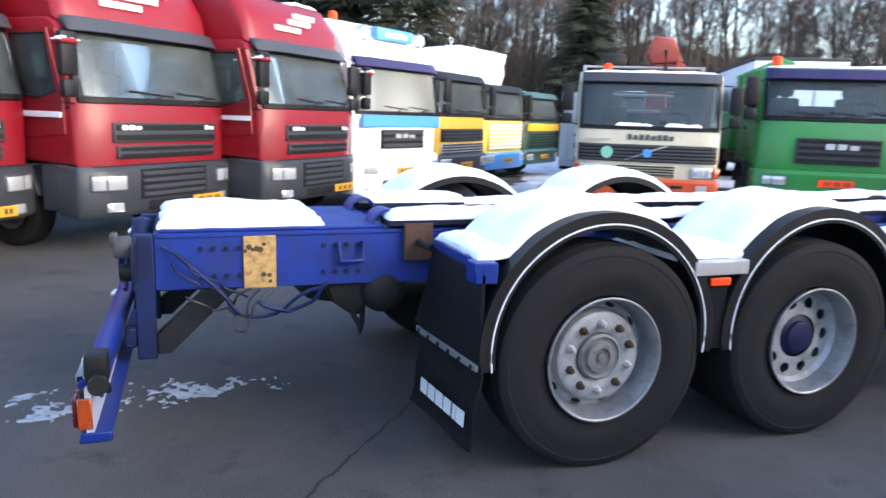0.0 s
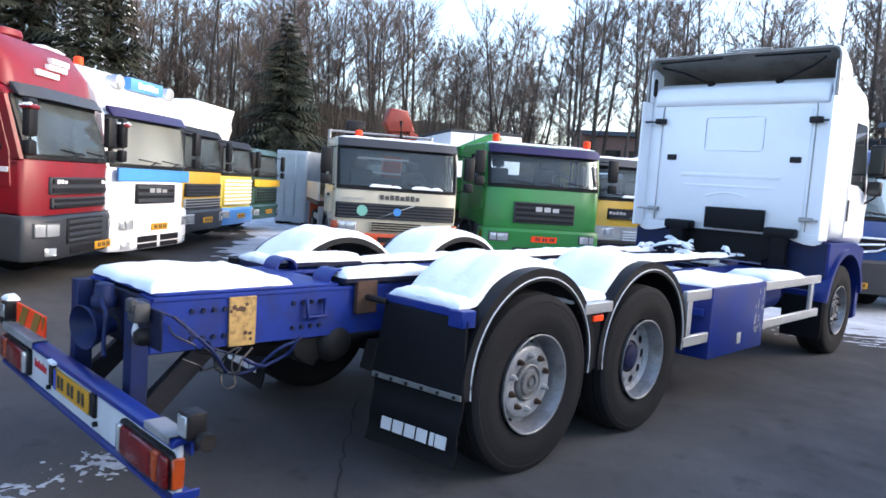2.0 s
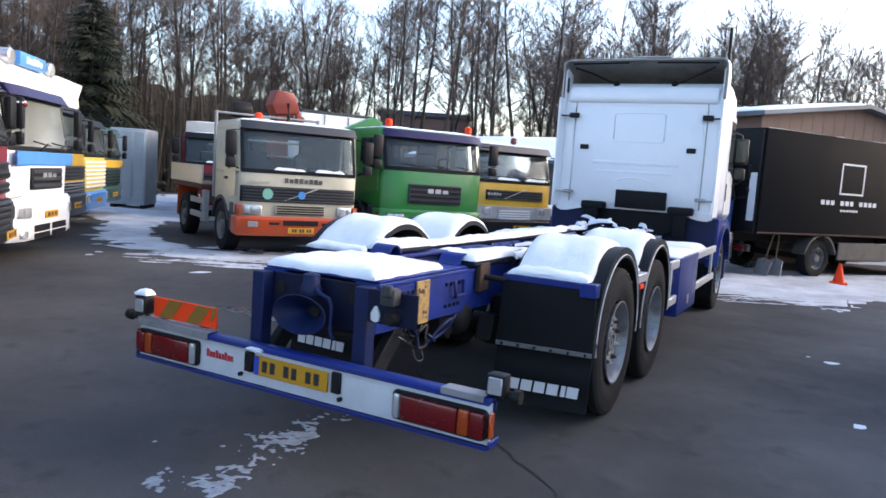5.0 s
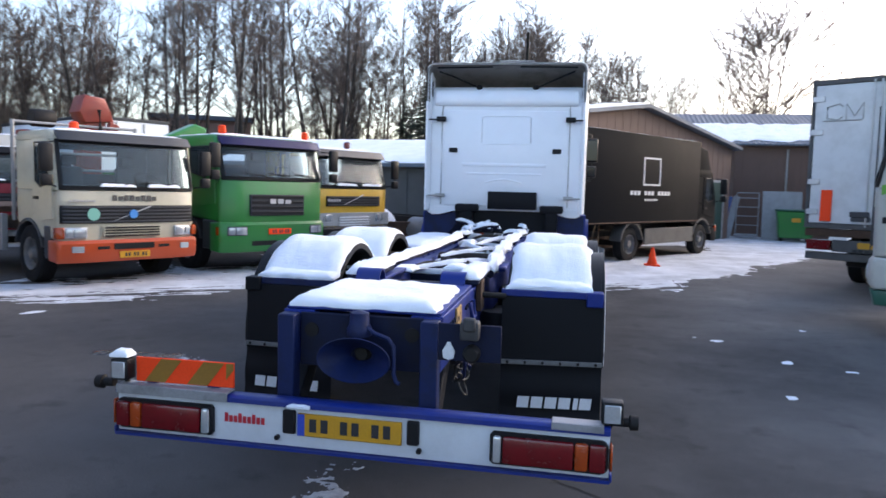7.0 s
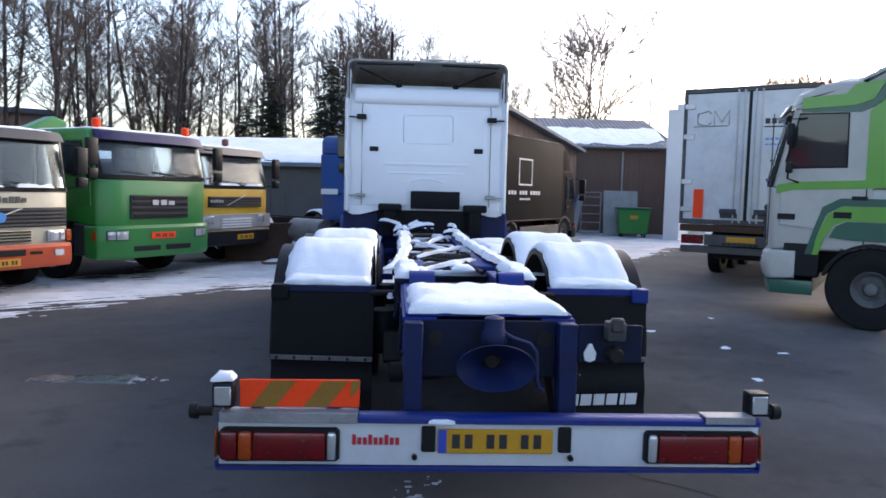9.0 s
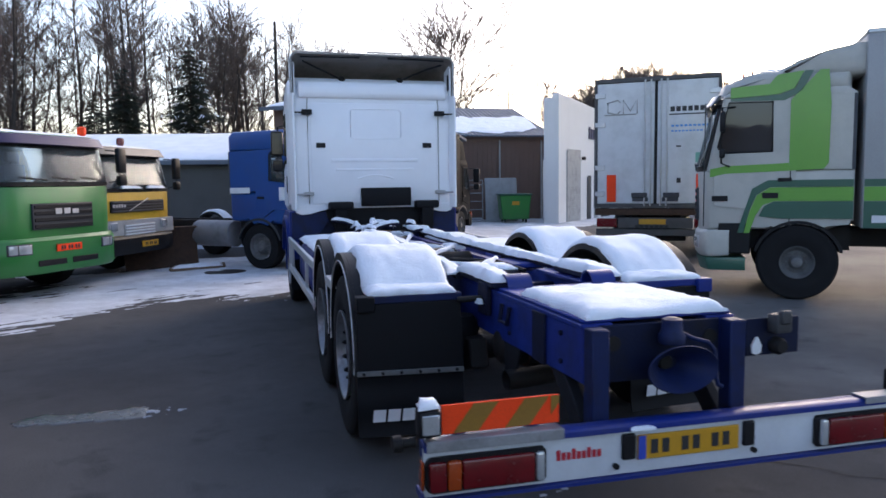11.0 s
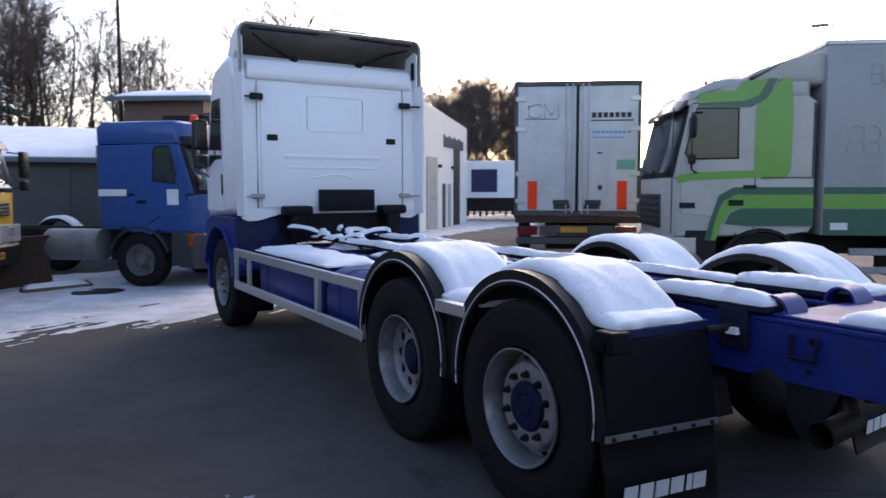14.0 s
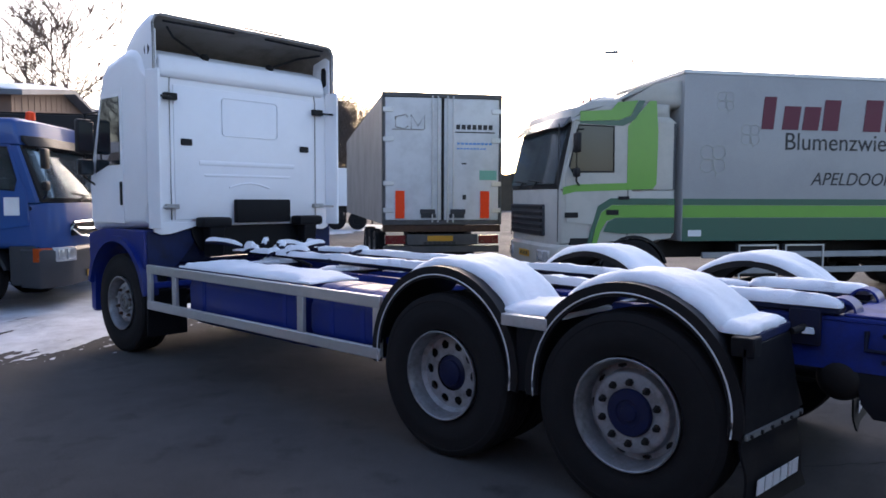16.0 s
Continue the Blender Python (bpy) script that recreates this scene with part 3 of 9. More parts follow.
# white rendered building with a tall front and sign
wb = thing("white_building", "white rendered commercial building with roller doors and dark sign", "building", pose(10.5, 24.0, 0, 0, 0, 44.5) @ Matrix.Scale(0.9, 4))
bm = bmesh.new()
prism(bm, [(0, 0), (9.4, 0), (9.4, 5.25), (0, 5.8)], 0, 0.3, "y")
ww = part("front_wall", bm, M_RENDER, wb)
bm = bmesh.new()
box(bm, 0, 0.3, 0.301, 0.7, 0, 5.6)
part("end_wall", bm, M_RENDER, wb)
bm = bmesh.new()
box(bm, 4.0, 9.4, 0.301, 6, 3.0, 3.2)
part("roof", bm, M_ROOF, wb)
bm = bmesh.new()
box(bm, 9.1, 9.4, 0.301, 6, 0, 2.99)
part("end_wall", bm, M_RENDER, wb)
bm = bmesh.new()
box(bm, 4.0, 4.3, 0.301, 6, 0, 2.99)
part("end_wall", bm, M_RENDER, wb)
for x0, x1, z1, mt in ((1.0, 2.9, 3.3, M_GREYW), (6.2, 7.6, 3.9, M_DARK), (3.9, 4.5, 2.1, M_TXT), (5.0, 5.6, 2.1, M_GREYW)):
    bm = bmesh.new()
    box(bm, x0, x1, -0.03, -0.002, 0, z1, 0.006)
    dr = part("door", bm, mt, ww, "closed service door")
    bm = bmesh.new()
    for k in range(int(z1 / 0.3)):
        box(bm, x0 + 0.04, x1 - 0.04, -0.04, -0.0305, 0.1 + k * 0.3, 0.36 + k * 0.3, 0.004)
    part("door_slat", bm, mt, dr)
bm = bmesh.new()
for k in range(12):
    x = 4.1 + 0.36 * k
    box(bm, x, x + 0.26, -0.05, -0.003, 3.95 if k % 4 else 3.95, 4.55 - (0.1 if k % 3 else 0), 0.01)
pieces("sign_bar", bm, M_SIGN, ww, "dark blue sign made of plain bars")
for x, z in ((3.2, 2.9), (5.8, 2.9)):
    bm = bmesh.new()
    box(bm, x - 0.1, x + 0.1, -0.16, -0.003, z, z + 0.16, 0.01)
    part("wall_lamp", bm, M_BLACK, ww)
# far brick house behind the trees
hs = thing("brick_house", "distant brown flat-roofed house behind bare trees", "building", pose(-33.5, 52.0, 0, 0, 0, 29))
bm = bmesh.new()
box(bm, 0, 8, 0, 6, 0, 6.9)
part("wall", bm, M_BRICK, hs)
bm = bmesh.new()
box(bm, -0.3, 8.3, -0.3, 6.3, 6.901, 7.3, 0.02)
part("roof", bm, M_ROOF, hs)
for k in range(4):
    bm = bmesh.new()
    box(bm, 0.8 + k * 2.1, 2.2 + k * 2.1, -0.04, -0.002, 4.3, 5.7, 0.01)
    part("window", bm, M_GLASS, hs)


# ---- wheels ----
def tyre_profile(r, w, rim):
    """Cross section of a tyre: bead, ribbed side walls, shoulders and grooved tread."""
    h = w / 2
    d = r - rim
    side = [(0.72, rim), (0.88, rim + 0.012), (0.90, rim + 0.022), (0.94, rim + d * 0.22), (0.955, rim + d * 0.24), (0.985, rim + d * 0.42), (1.0, rim + d * 0.55), (0.992, rim + d * 0.57), (0.995, rim + d * 0.66), (0.96, r - 0.052), (0.972, r - 0.046), (0.93, r - 0.022), (0.86, r - 0.008)]
    tread = [(0.56, r), (0.55, r - 0.013), (0.48, r - 0.013), (0.47, r + 0.001), (0.20, r + 0.003), (0.19, r - 0.012), (0.12, r - 0.012), (0.11, r + 0.003)]
    out = side + tread
    return [(-h * x, q) for x, q in out] + [(h * x, q) for x, q in out[::-1]]


def pierced_dish(bm, prof, holes, half_w, half_r, mid, n=120):
    """A dish turned from (x, radius) rings, with rounded slots left out of it at radius mid."""
    ring = []
    for x, r in prof:
        ring.append([bm.verts.new((x, r * math.cos(2 * math.pi * i / n), r * math.sin(2 * math.pi * i / n))) for i in range(n)])
    step = 2 * math.pi / holes
    for k in range(len(prof) - 1):
        r = (prof[k][1] + prof[k + 1][1]) / 2
        for i in range(n):
            da = (2 * math.pi * (i + 0.5) / n + step / 2) % step - step / 2
            if ((r - mid) / half_r) ** 2 + (da * mid / half_w) ** 2 < 1:
                continue
            bm.faces.new((ring[k][i], ring[k][(i + 1) % n], ring[k + 1][(i + 1) % n], ring[k + 1][i]))


def span(p, q, n):
    return [(p[0] + (q[0] - p[0]) * i / n, p[1] + (q[1] - p[1]) * i / n) for i in range(n)]


def hero_wheel(name, deep, side, parent, at, hub_mat, w=0.33, r=0.535, wide=1.0, hub_label="", rim_label="silver painted steel wheel"):
    """side +1: outer face towards +x. A flat wheel carries its flange near the outer face, a deep one far inside."""
    e = w / 2
    bm = bmesh.new()
    lathe(bm, [(e - 0.012, 0.290), (e + 0.002, 0.292), (e + 0.004, 0.286), (e, 0.279), (e - 0.022, 0.272), (e - 0.035, 0.266), (e - 0.10, 0.258), (e - 0.14, 0.252), (e - 0.2, 0.25), (-e, 0.25)], 80)
    if deep:
        face = e - 0.115
        pierced_dish(bm, span((e - 0.10, 0.2575), (face - 0.01, 0.235), 4) + span((face - 0.01, 0.235), (face, 0.12), 14) + [(face, 0.12)], 10, 0.029, 0.029, 0.186)
    else:
        face = e - 0.062
        pierced_dish(bm, span((e - 0.125, 0.2555), (e - 0.118, 0.222), 7) + span((e - 0.118, 0.222), (face - 0.008, 0.209), 4) + span((face - 0.008, 0.209), (face, 0.2), 2) + span((face, 0.196), (face, 0.118), 4) + [(face - 0.012, 0.112)], 10, 0.024, 0.013, 0.239)
    rim = part(name, bm, M_STEEL, parent, rim_label, 30)
    rim.data.materials.append(M_DISC)
    rim.data.polygons.foreach_set("material_index", [1 if k >= 80 * 9 else 0 for k in range(len(rim.data.polygons))])
    rim.matrix_basis = pose(*at, 0, 0, 0) @ (Matrix.Rotation(math.pi, 4, "Z") if side < 0 else Matrix.Identity(4)) @ Matrix.Diagonal((1, wide, wide, 1))
    bm = bmesh.new()
    lathe(bm, tyre_profile(r, w, 0.287), 80)
    part("tyre", bm, M_TYRE, rim, "worn black tyre with grooved tread", 25)
    # drum with a dark ring added so that the wheel slots look shaded
    bm = bmesh.new()
    rod(bm, [(-e + 0.02, 0.215), (face - 0.075, 0.215), (face - 0.074, 0.247), (face - 0.07, 0.247), (face - 0.069, 0.2)], 32)
    part("brake_drum", bm, M_IRON, rim)
    bm = bmesh.new()
    if deep:
        rod(bm, [(face - 0.06, 0.118), (face - 0.01, 0.112), (face + 0.005, 0.088), (face + 0.022, 0.084), (face + 0.03, 0.06), (face + 0.034, 0.02)], 32)
    elif hub_label:
        rod(bm, [(face - 0.06, 0.124), (face + 0.004, 0.124), (face + 0.016, 0.115), (face + 0.018, 0.07), (face + 0.010, 0.066), (face + 0.010, 0.045), (face + 0.020, 0.04), (face + 0.022, 0.015)], 32)
    else:
        rod(bm, [(face - 0.06, 0.110), (face + 0.008, 0.108), (face + 0.016, 0.098), (face + 0.006, 0.09), (face + 0.004, 0.076), (face + 0.022, 0.07), (face + 0.026, 0.046), (face + 0.014, 0.042), (face + 0.014, 0.022), (face + 0.026, 0.018), (face + 0.028, 0.006)], 32)
    part("hub", bm, hub_mat, rim, hub_label)
    if not deep:
        bm = bmesh.new()
        rod(bm, [(face, 0.021), (face + 0.006, 0.021), (face + 0.008, 0.0165), (face + 0.028, 0.0155), (face + 0.030, 0.010), (face + 0.040, 0.009)], 6, "x")
        rusty = finish(bm, "wheel_nut", M_IRON if hub_label else M_RUST)
        plain = rusty.copy()
        plain.materials[0] = M_IRON if hub_label else M_GREYW
        for k in range(10):
            o = new("wheel_nut", rusty if k % 5 in (0, 1, 3) else plain)
            o.parent = rim
            a = 2 * math.pi * (k + 0.5) / 10
            o.location = (0, 0.158 * math.cos(a), 0.158 * math.sin(a))
    return rim


# ---- the blue chassis truck ----
TRUCK = thing("chassis_truck", "blue three-axle chassis truck with white cab, snow on its frame", "truck", pose(0, 0, 0))
AX1, AX2, AXF = 2.13, 3.47, 8.16
AXR = AX1 + 0.03
# second dark copy of the blue, with the tail's shade in its colour
M_BLUEP = surface("oily_shaded_blue_paint", (0.003, 0.012, 0.066), 0.55, 0, 0.9, (0.010, 0.010, 0.014), 0, 6.0, 0.3, spec=0.3)
M_OLIVE = surface("dark_ochre_stripe", (0.27, 0.13, 0.012), 0.5, 0, 0.3, (0.15, 0.08, 0.02), 0.1, 9.0)
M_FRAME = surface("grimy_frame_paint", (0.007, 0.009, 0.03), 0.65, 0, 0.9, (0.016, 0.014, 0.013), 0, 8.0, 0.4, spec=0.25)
M_DISC = surface("weathered_wheel_disc", (0.31, 0.32, 0.34), 0.5, 0.25, 1.0, (0.10, 0.085, 0.075), 0, 9.0, 0.2)
M_HUBB = surface("dark_blue_hub", (0.004, 0.009, 0.048), 0.5, 0, 0.6, (0.02, 0.02, 0.03), 0, 9.0, 0.2, spec=0.3)
M_HUBG = surface("grey_greasy_hub", (0.17, 0.17, 0.17), 0.55, 0.2, 0.8, (0.05, 0.04, 0.035), 0, 14.0, 0.3)

# frame rails
for s, nm in ((-1, "frame_rail"), (1, "frame_rail")):
    bm = bmesh.new()
    prism(bm, [(0.19, 0.78), (0.19, 1.055), (2.3, 1.055), (2.5, 1.0), (7.3, 1.0), (7.5, 0.98), (9.0, 0.9), (9.0, 0.66), (7.4, 0.70), (2.5, 0.72), (2.2, 0.76)], s * 0.325, s * 0.405, "x", 0.006)
    prism(bm, [(0.20, 1.036), (2.28, 1.036), (2.28, 1.06), (0.20, 1.06)], s * 0.25, s * 0.412, "x", 0.004)
    rail = part(nm, bm, M_BLUEW, TRUCK, "scratched blue steel frame rail")
    # bolts on the rail's web
    bm = bmesh.new()
    rod(bm, [(s * 0.405, 0.013), (s * 0.418, 0.013)], 6, "x")
    me = finish(bm, "bolt", M_BLUED)
    for y in (0.40, 0.46, 0.52, 0.58, 1.0, 1.06, 1.12, 1.18) if s > 0 else (0.42, 1.12):
        for z in (0.84, 0.98):
            o = new("bolt", me)
            o.parent = rail
            o.location = (0, y, z)
# ochre reflective patch and rusted plate on the rails
# left-hand plate and eye get the blue darkened for the shaded side
for s in (-1, 1):
    bm = bmesh.new()
    box(bm, s * 0.407, s * 0.421, 0.60, 0.76, 0.775, 1.04, 0.004)
    part("wear_plate", bm, M_OCHRE if s > 0 else M_BLUED, TRUCK, "flaking ochre plate with rust spots" if s > 0 else "grimy blue plate, darkened for shade")
    bm = bmesh.new()
    box(bm, s * 0.413, s * 0.45, 1.42, 1.58, 0.89, 1.09, 0.006)
    part("coupling_plate", bm, M_RUST if s > 0 else M_FRAME, TRUCK, "rusted square steel plate" if s > 0 else "dark square steel plate")
    bm = bmesh.new()
    tube(bm, [(s * 0.445, 1.5, 0.99), (s * 0.56, 1.5, 0.99), (s * 0.60, 1.52, 0.985)], 0.020)
    part("pin", bm, M_IRON, TRUCK)
    bm = bmesh.new()
    tube(bm, [(s * 0.425, 1.08, 1.0), (s * 0.44, 1.08, 0.9), (s * 0.44, 1.2, 0.9), (s * 0.425, 1.2, 1.0)], 0.014)
    part("lashing_eye", bm, M_BLUEW if s > 0 else M_BLUED, TRUCK)
rnd = random.Random(31)
for k in range(9):
    y, z = (0.61 + 0.018 * (k % 6), 0.985 + rnd.uniform(-0.02, 0.03)) if k < 6 else (rnd.uniform(0.66, 0.73), rnd.uniform(0.80, 0.90))
    bm = bmesh.new()
    rod(bm, [(0.4205, rnd.uniform(0.010, 0.02)), (0.4225, 0.009)], 7, "x", (0, y, z))
    part("rust_spot", bm, M_RUST, TRUCK)
# cross members, in blue darkened for the shade under the frame
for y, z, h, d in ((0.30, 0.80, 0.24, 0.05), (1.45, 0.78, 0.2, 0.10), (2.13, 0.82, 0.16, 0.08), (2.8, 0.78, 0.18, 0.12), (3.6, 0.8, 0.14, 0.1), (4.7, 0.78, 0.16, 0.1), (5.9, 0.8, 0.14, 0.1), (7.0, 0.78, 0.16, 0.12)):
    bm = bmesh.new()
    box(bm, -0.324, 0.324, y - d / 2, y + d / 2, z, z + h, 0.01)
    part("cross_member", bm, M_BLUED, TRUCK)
# top plate over the tail and its raised arch
bm = bmesh.new()
box(bm, -0.40, 0.40, 0.215, 1.32, 1.062, 1.078, 0.004)
part("tail_deck", bm, M_BLUEW, TRUCK, "blue steel deck plate at the tail")
bm = bmesh.new()
prism(bm, arc(1.35, 1.07, 0.085, 180, 0, 12) + arc(1.35, 1.07, 0.072, 0, 180, 12), -0.36, -0.20, "x")
part("deck_arch", bm, M_BLUE, TRUCK, "bent blue strap at the deck end")
bm = bmesh.new()
prism(bm, arc(1.35, 1.07, 0.085, 180, 0, 12) + arc(1.35, 1.07, 0.072, 0, 180, 12), 0.20, 0.36, "x")
part("deck_arch", bm, M_BLUE, TRUCK, "bent blue strap at the deck end")
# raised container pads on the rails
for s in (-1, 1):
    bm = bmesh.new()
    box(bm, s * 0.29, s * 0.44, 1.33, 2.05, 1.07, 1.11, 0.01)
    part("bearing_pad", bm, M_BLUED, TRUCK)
    bm = bmesh.new()
    box(bm, s * 0.20, s * 0.50, 2.62, 3.1, 1.02, 1.06, 0.01)
    part("bearing_pad", bm, M_BLUEW, TRUCK)
# sub-frame rails converging towards the cab, with air lines and pipes between them
for s in (-1, 1):
    bm = bmesh.new()
    tube(bm, [(s * 0.44, 2.0, 1.07), (s * 0.36, 3.4, 1.08), (s * 0.33, 5.0, 1.09), (s * 0.36, 7.2, 1.12)], 0.03)
    part("sub_frame_tube", bm, M_FRAME, TRUCK)
for k, (x0, y0, x1, y1) in enumerate([(-0.3, 2.4, 0.28, 3.3), (0.25, 2.5, -0.2, 3.6), (-0.25, 3.7, 0.3, 4.6), (0.2, 4.2, -0.3, 5.4), (-0.1, 5.2, 0.25, 6.6), (-0.3, 6.0, 0.1, 7.2)]):
    bm = bmesh.new()
    tube(bm, [(x0, y0, 1.02), (x0 * 0.6, y0 + (y1 - y0) * 0.35, 1.06), (x1 * 0.7, y0 + (y1 - y0) * 0.7, 1.05), (x1, y1, 1.0)], 0.018, 6)
    part("air_line", bm, M_IRON, TRUCK, "dark air line lying across the frame")
bm = bmesh.new()
rod(bm, [(-0.34, 0.13), (-0.32, 0.15), (0.32, 0.15), (0.34, 0.13)], 24, "x", (0, 4.15, 0.88))
part("air_tank", bm, M_IRON, TRUCK)

# axles
for y, dif in ((AX1, 0.0), (AX2, 0.24), (AXF, 0.0)):
    bm = bmesh.new()
    rod(bm, [(-0.95, 0.07), (-0.3, 0.09), (0.3, 0.09), (0.95, 0.07)], 16, "x", (0, y, 0.53))
    if dif:
        rod(bm, [(-0.2, 0.1), (-0.12, dif), (0.12, dif), (0.2, 0.1)], 20, "x", (0, y, 0.53))
    part("axle", bm, M_IRON, TRUCK)
for s in (-1, 1):
    for y in (AX1, AX2):
        bm = bmesh.new()
        rod(bm, [(0.55, 0.1), (0.6, 0.13), (0.8, 0.13), (0.84, 0.1)], 20, "z", (s * 0.52, y - 0.35, 0))
        part("air_bellows", bm, M_FLAP, TRUCK)
    bm = bmesh.new()
    prism(bm, [(1.5, 0.55), (1.55, 0.72), (2.9, 0.70), (2.9, 0.6), (1.7, 0.48)], s * 0.40, s * 0.52, "x", 0.01)
    part("suspension_arm", bm, M_IRON, TRUCK)

# wheels
for s in (-1, 1):
    hero_wheel("wheel", False, s, TRUCK, (s * 1.085, AX1 + (0.05 if s > 0 else 0.02), 0.543), M_HUBB if s < 0 else M_HUBG, r=0.525, wide=1.05, hub_label="dark blue hub cap" if s < 0 else "")
    hero_wheel("wheel", True, s, TRUCK, (s * 1.085, AX2 - 0.01, 0.535), M_HUBB, hub_label="blue hub deep in the wheel", rim_label="deep silver twin wheel")
    hero_wheel("wheel", False, s, TRUCK, (s * 1.04, AXF, 0.535), M_HUBG)
    # twin tyre further in on the driven axle
    bm = bmesh.new()
    lathe(bm, tyre_profile(0.535, 0.30, 0.287), 48, "x", (s * 0.72, AX2, 0.535))
    part("inner_tyre", bm, M_TYRE, TRUCK)


# fenders: a black shell over each rear wheel with a white edge strip
def fender(s, cy):
    r0, r1, cz = 0.585, 0.628, 0.62
    bm = bmesh.new()
    outer = arc(cy, cz, r1, -6, 186, 30)
    inner = arc(cy, cz, r0, 186, -6, 30)
    prism(bm, outer + inner, s * 0.60, s * 1.225, "x", 0.008)
    f = part("fender", bm, M_BLACK, TRUCK, "black plastic wheel arch")
    bm = bmesh.new()
    # rolled lip, wider than the shell
    prism(bm, arc(cy, cz, 0.628, -8, 188, 36) + arc(cy, cz, 0.553, 188, -8, 36), s * 1.226, s * 1.252, "x", 0.008)
    part("fender_lip", bm, M_BLACK, f)
    bm = bmesh.new()
    tube(bm, [(s * 1.255, y, z) for y, z in arc(cy, cz, 0.574, -8, 188, 44)], 0.0042, 6)
    part("edge_strip", bm, M_WTXT, f, "white plastic edge strip")
    return f


M_CLAMP = surface("dull_clamp_strip", (0.17, 0.17, 0.165), 0.6, 0.2, 0.7, (0.05, 0.05, 0.048), 0, 9.0)


def swing(bm, lean=0.065):
    """The flaps stand a little further back at their inner end."""
    for v in bm.verts:
        v.co.y -= 0.02 + lean * (1.245 - abs(v.co.x)) / 0.66 * min(1.0, max(0.0, (0.99 - v.co.z) / 0.3))


for s in (-1, 1):
    for cy in (AXR, AX2):
        fender(s, cy)
    # bracket between the arches and the marker lamp under it
    bm = bmesh.new()
    box(bm, s * 1.20, s * 1.262, 2.64, 2.96, 0.93, 1.0, 0.004)
    part("fender_bracket", bm, M_ALU, TRUCK, "aluminium bracket between the arches")
    bm = bmesh.new()
    box(bm, s * 0.62, s * 1.20, 2.70, 2.90, 0.97, 1.0, 0.004)
    part("fender_bridge", bm, M_BLACK, TRUCK)
    bm = bmesh.new()
    box(bm, s * 1.21, s * 1.24, 2.70, 2.86, 0.55, 0.925, 0.004)
    part("splash_panel", bm, M_FLAP, TRUCK)
    if s > 0:
        bm = bmesh.new()
        box(bm, 1.24, 1.262, 2.74, 2.86, 0.875, 0.915, 0.006)
        part("side_marker", bm, M_ORANGE, TRUCK, "orange side reflector")
    # blue edge bar, upper flap, clamp strip, lower flap
    bm = bmesh.new()
    # left bar takes the blue that is darkened for the shaded side
    box(bm, s * 0.57, s * 1.235, 1.535, 1.60, 0.985, 1.03, 0.004)
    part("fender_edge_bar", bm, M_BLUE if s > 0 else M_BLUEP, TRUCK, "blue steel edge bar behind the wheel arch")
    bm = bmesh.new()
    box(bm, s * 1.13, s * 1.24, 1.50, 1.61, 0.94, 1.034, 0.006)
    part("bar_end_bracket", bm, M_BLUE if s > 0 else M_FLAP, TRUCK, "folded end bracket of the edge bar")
    bm = bmesh.new()
    box(bm, s * 0.58, s * 1.24, 1.552, 1.572, 0.56, 0.984, 0.003)
    swing(bm)
    part("upper_splash_panel", bm, M_FLAP, TRUCK)
    bm = bmesh.new()
    box(bm, s * 0.585, s * 1.245, 1.536, 1.550, 0.545, 0.575, 0.002)
    swing(bm)
    strip = part("clamp_strip", bm, M_CLAMP, TRUCK, "grey clamp strip with rivets")
    bm = bmesh.new()
    rod(bm, [(1.526, 0.009), (1.537, 0.011)], 8, "y")
    me = finish(bm, "rivet", M_IRON)
    for k in range(6):
        o = new("rivet", me)
        o.parent = strip
        o.location = (s * (0.63 + 0.115 * k), -0.02 - 0.065 * (1.245 - 0.63 - 0.115 * k) / 0.66, 0.56)
    bm = bmesh.new()
    n = 12
    lo, hi = [], []
    for i in range(n + 1):
        z = 0.565 - 0.395 * i / n
        y = 1.553 - 0.035 * (i / n) ** 2 + 0.008 * math.sin(i * 0.8)
        lo.append([bm.verts.new((s * (0.585 + 0.66 * k / 6), y + 0.006 * math.sin(k * 1.3 + i * 0.4), z)) for k in range(7)])
        hi.append([bm.verts.new((s * (0.585 + 0.66 * k / 6), y + 0.012 + 0.006 * math.sin(k * 1.3 + i * 0.4), z)) for k in range(7)])
    for i in range(n):
        for k in range(6):
            bm.faces.new((lo[i][k], lo[i][k + 1], lo[i + 1][k + 1], lo[i + 1][k]))
            bm.faces.new((hi[i][k], hi[i + 1][k], hi[i + 1][k + 1], hi[i][k + 1]))
    for i in range(n):
        bm.faces.new((lo[i][0], lo[i + 1][0], hi[i + 1][0], hi[i][0]))
        bm.faces.new((lo[i][6], hi[i][6], hi[i + 1][6], lo[i + 1][6]))
    for k in range(6):
        bm.faces.new((lo[n][k], lo[n][k + 1], hi[n][k + 1], hi[n][k]))
    swing(bm)
    flap = part("mud_flap", bm, M_FLAP, TRUCK, "black rubber mud flap with a white mark")
    # the maker's name as six plain slanted blocks
    for k in range(6):
        xx = (0.70, 0.79, 0.88, 0.97, 1.065, 1.105)[k] if s > 0 else (-1.16, -1.07, -0.98, -0.89, -0.795, -0.755)[k]
        w = 0.075 if k != 4 else 0.03
        bm = bmesh.new()
        prism(bm, [(xx, 0.262), (xx + w, 0.262), (xx + w + 0.008, 0.336), (xx + 0.008, 0.336)], 1.5185, 1.523, "y")
        swing(bm)
        part("name_mark", bm, M_WTXT, flap, "white block mark")

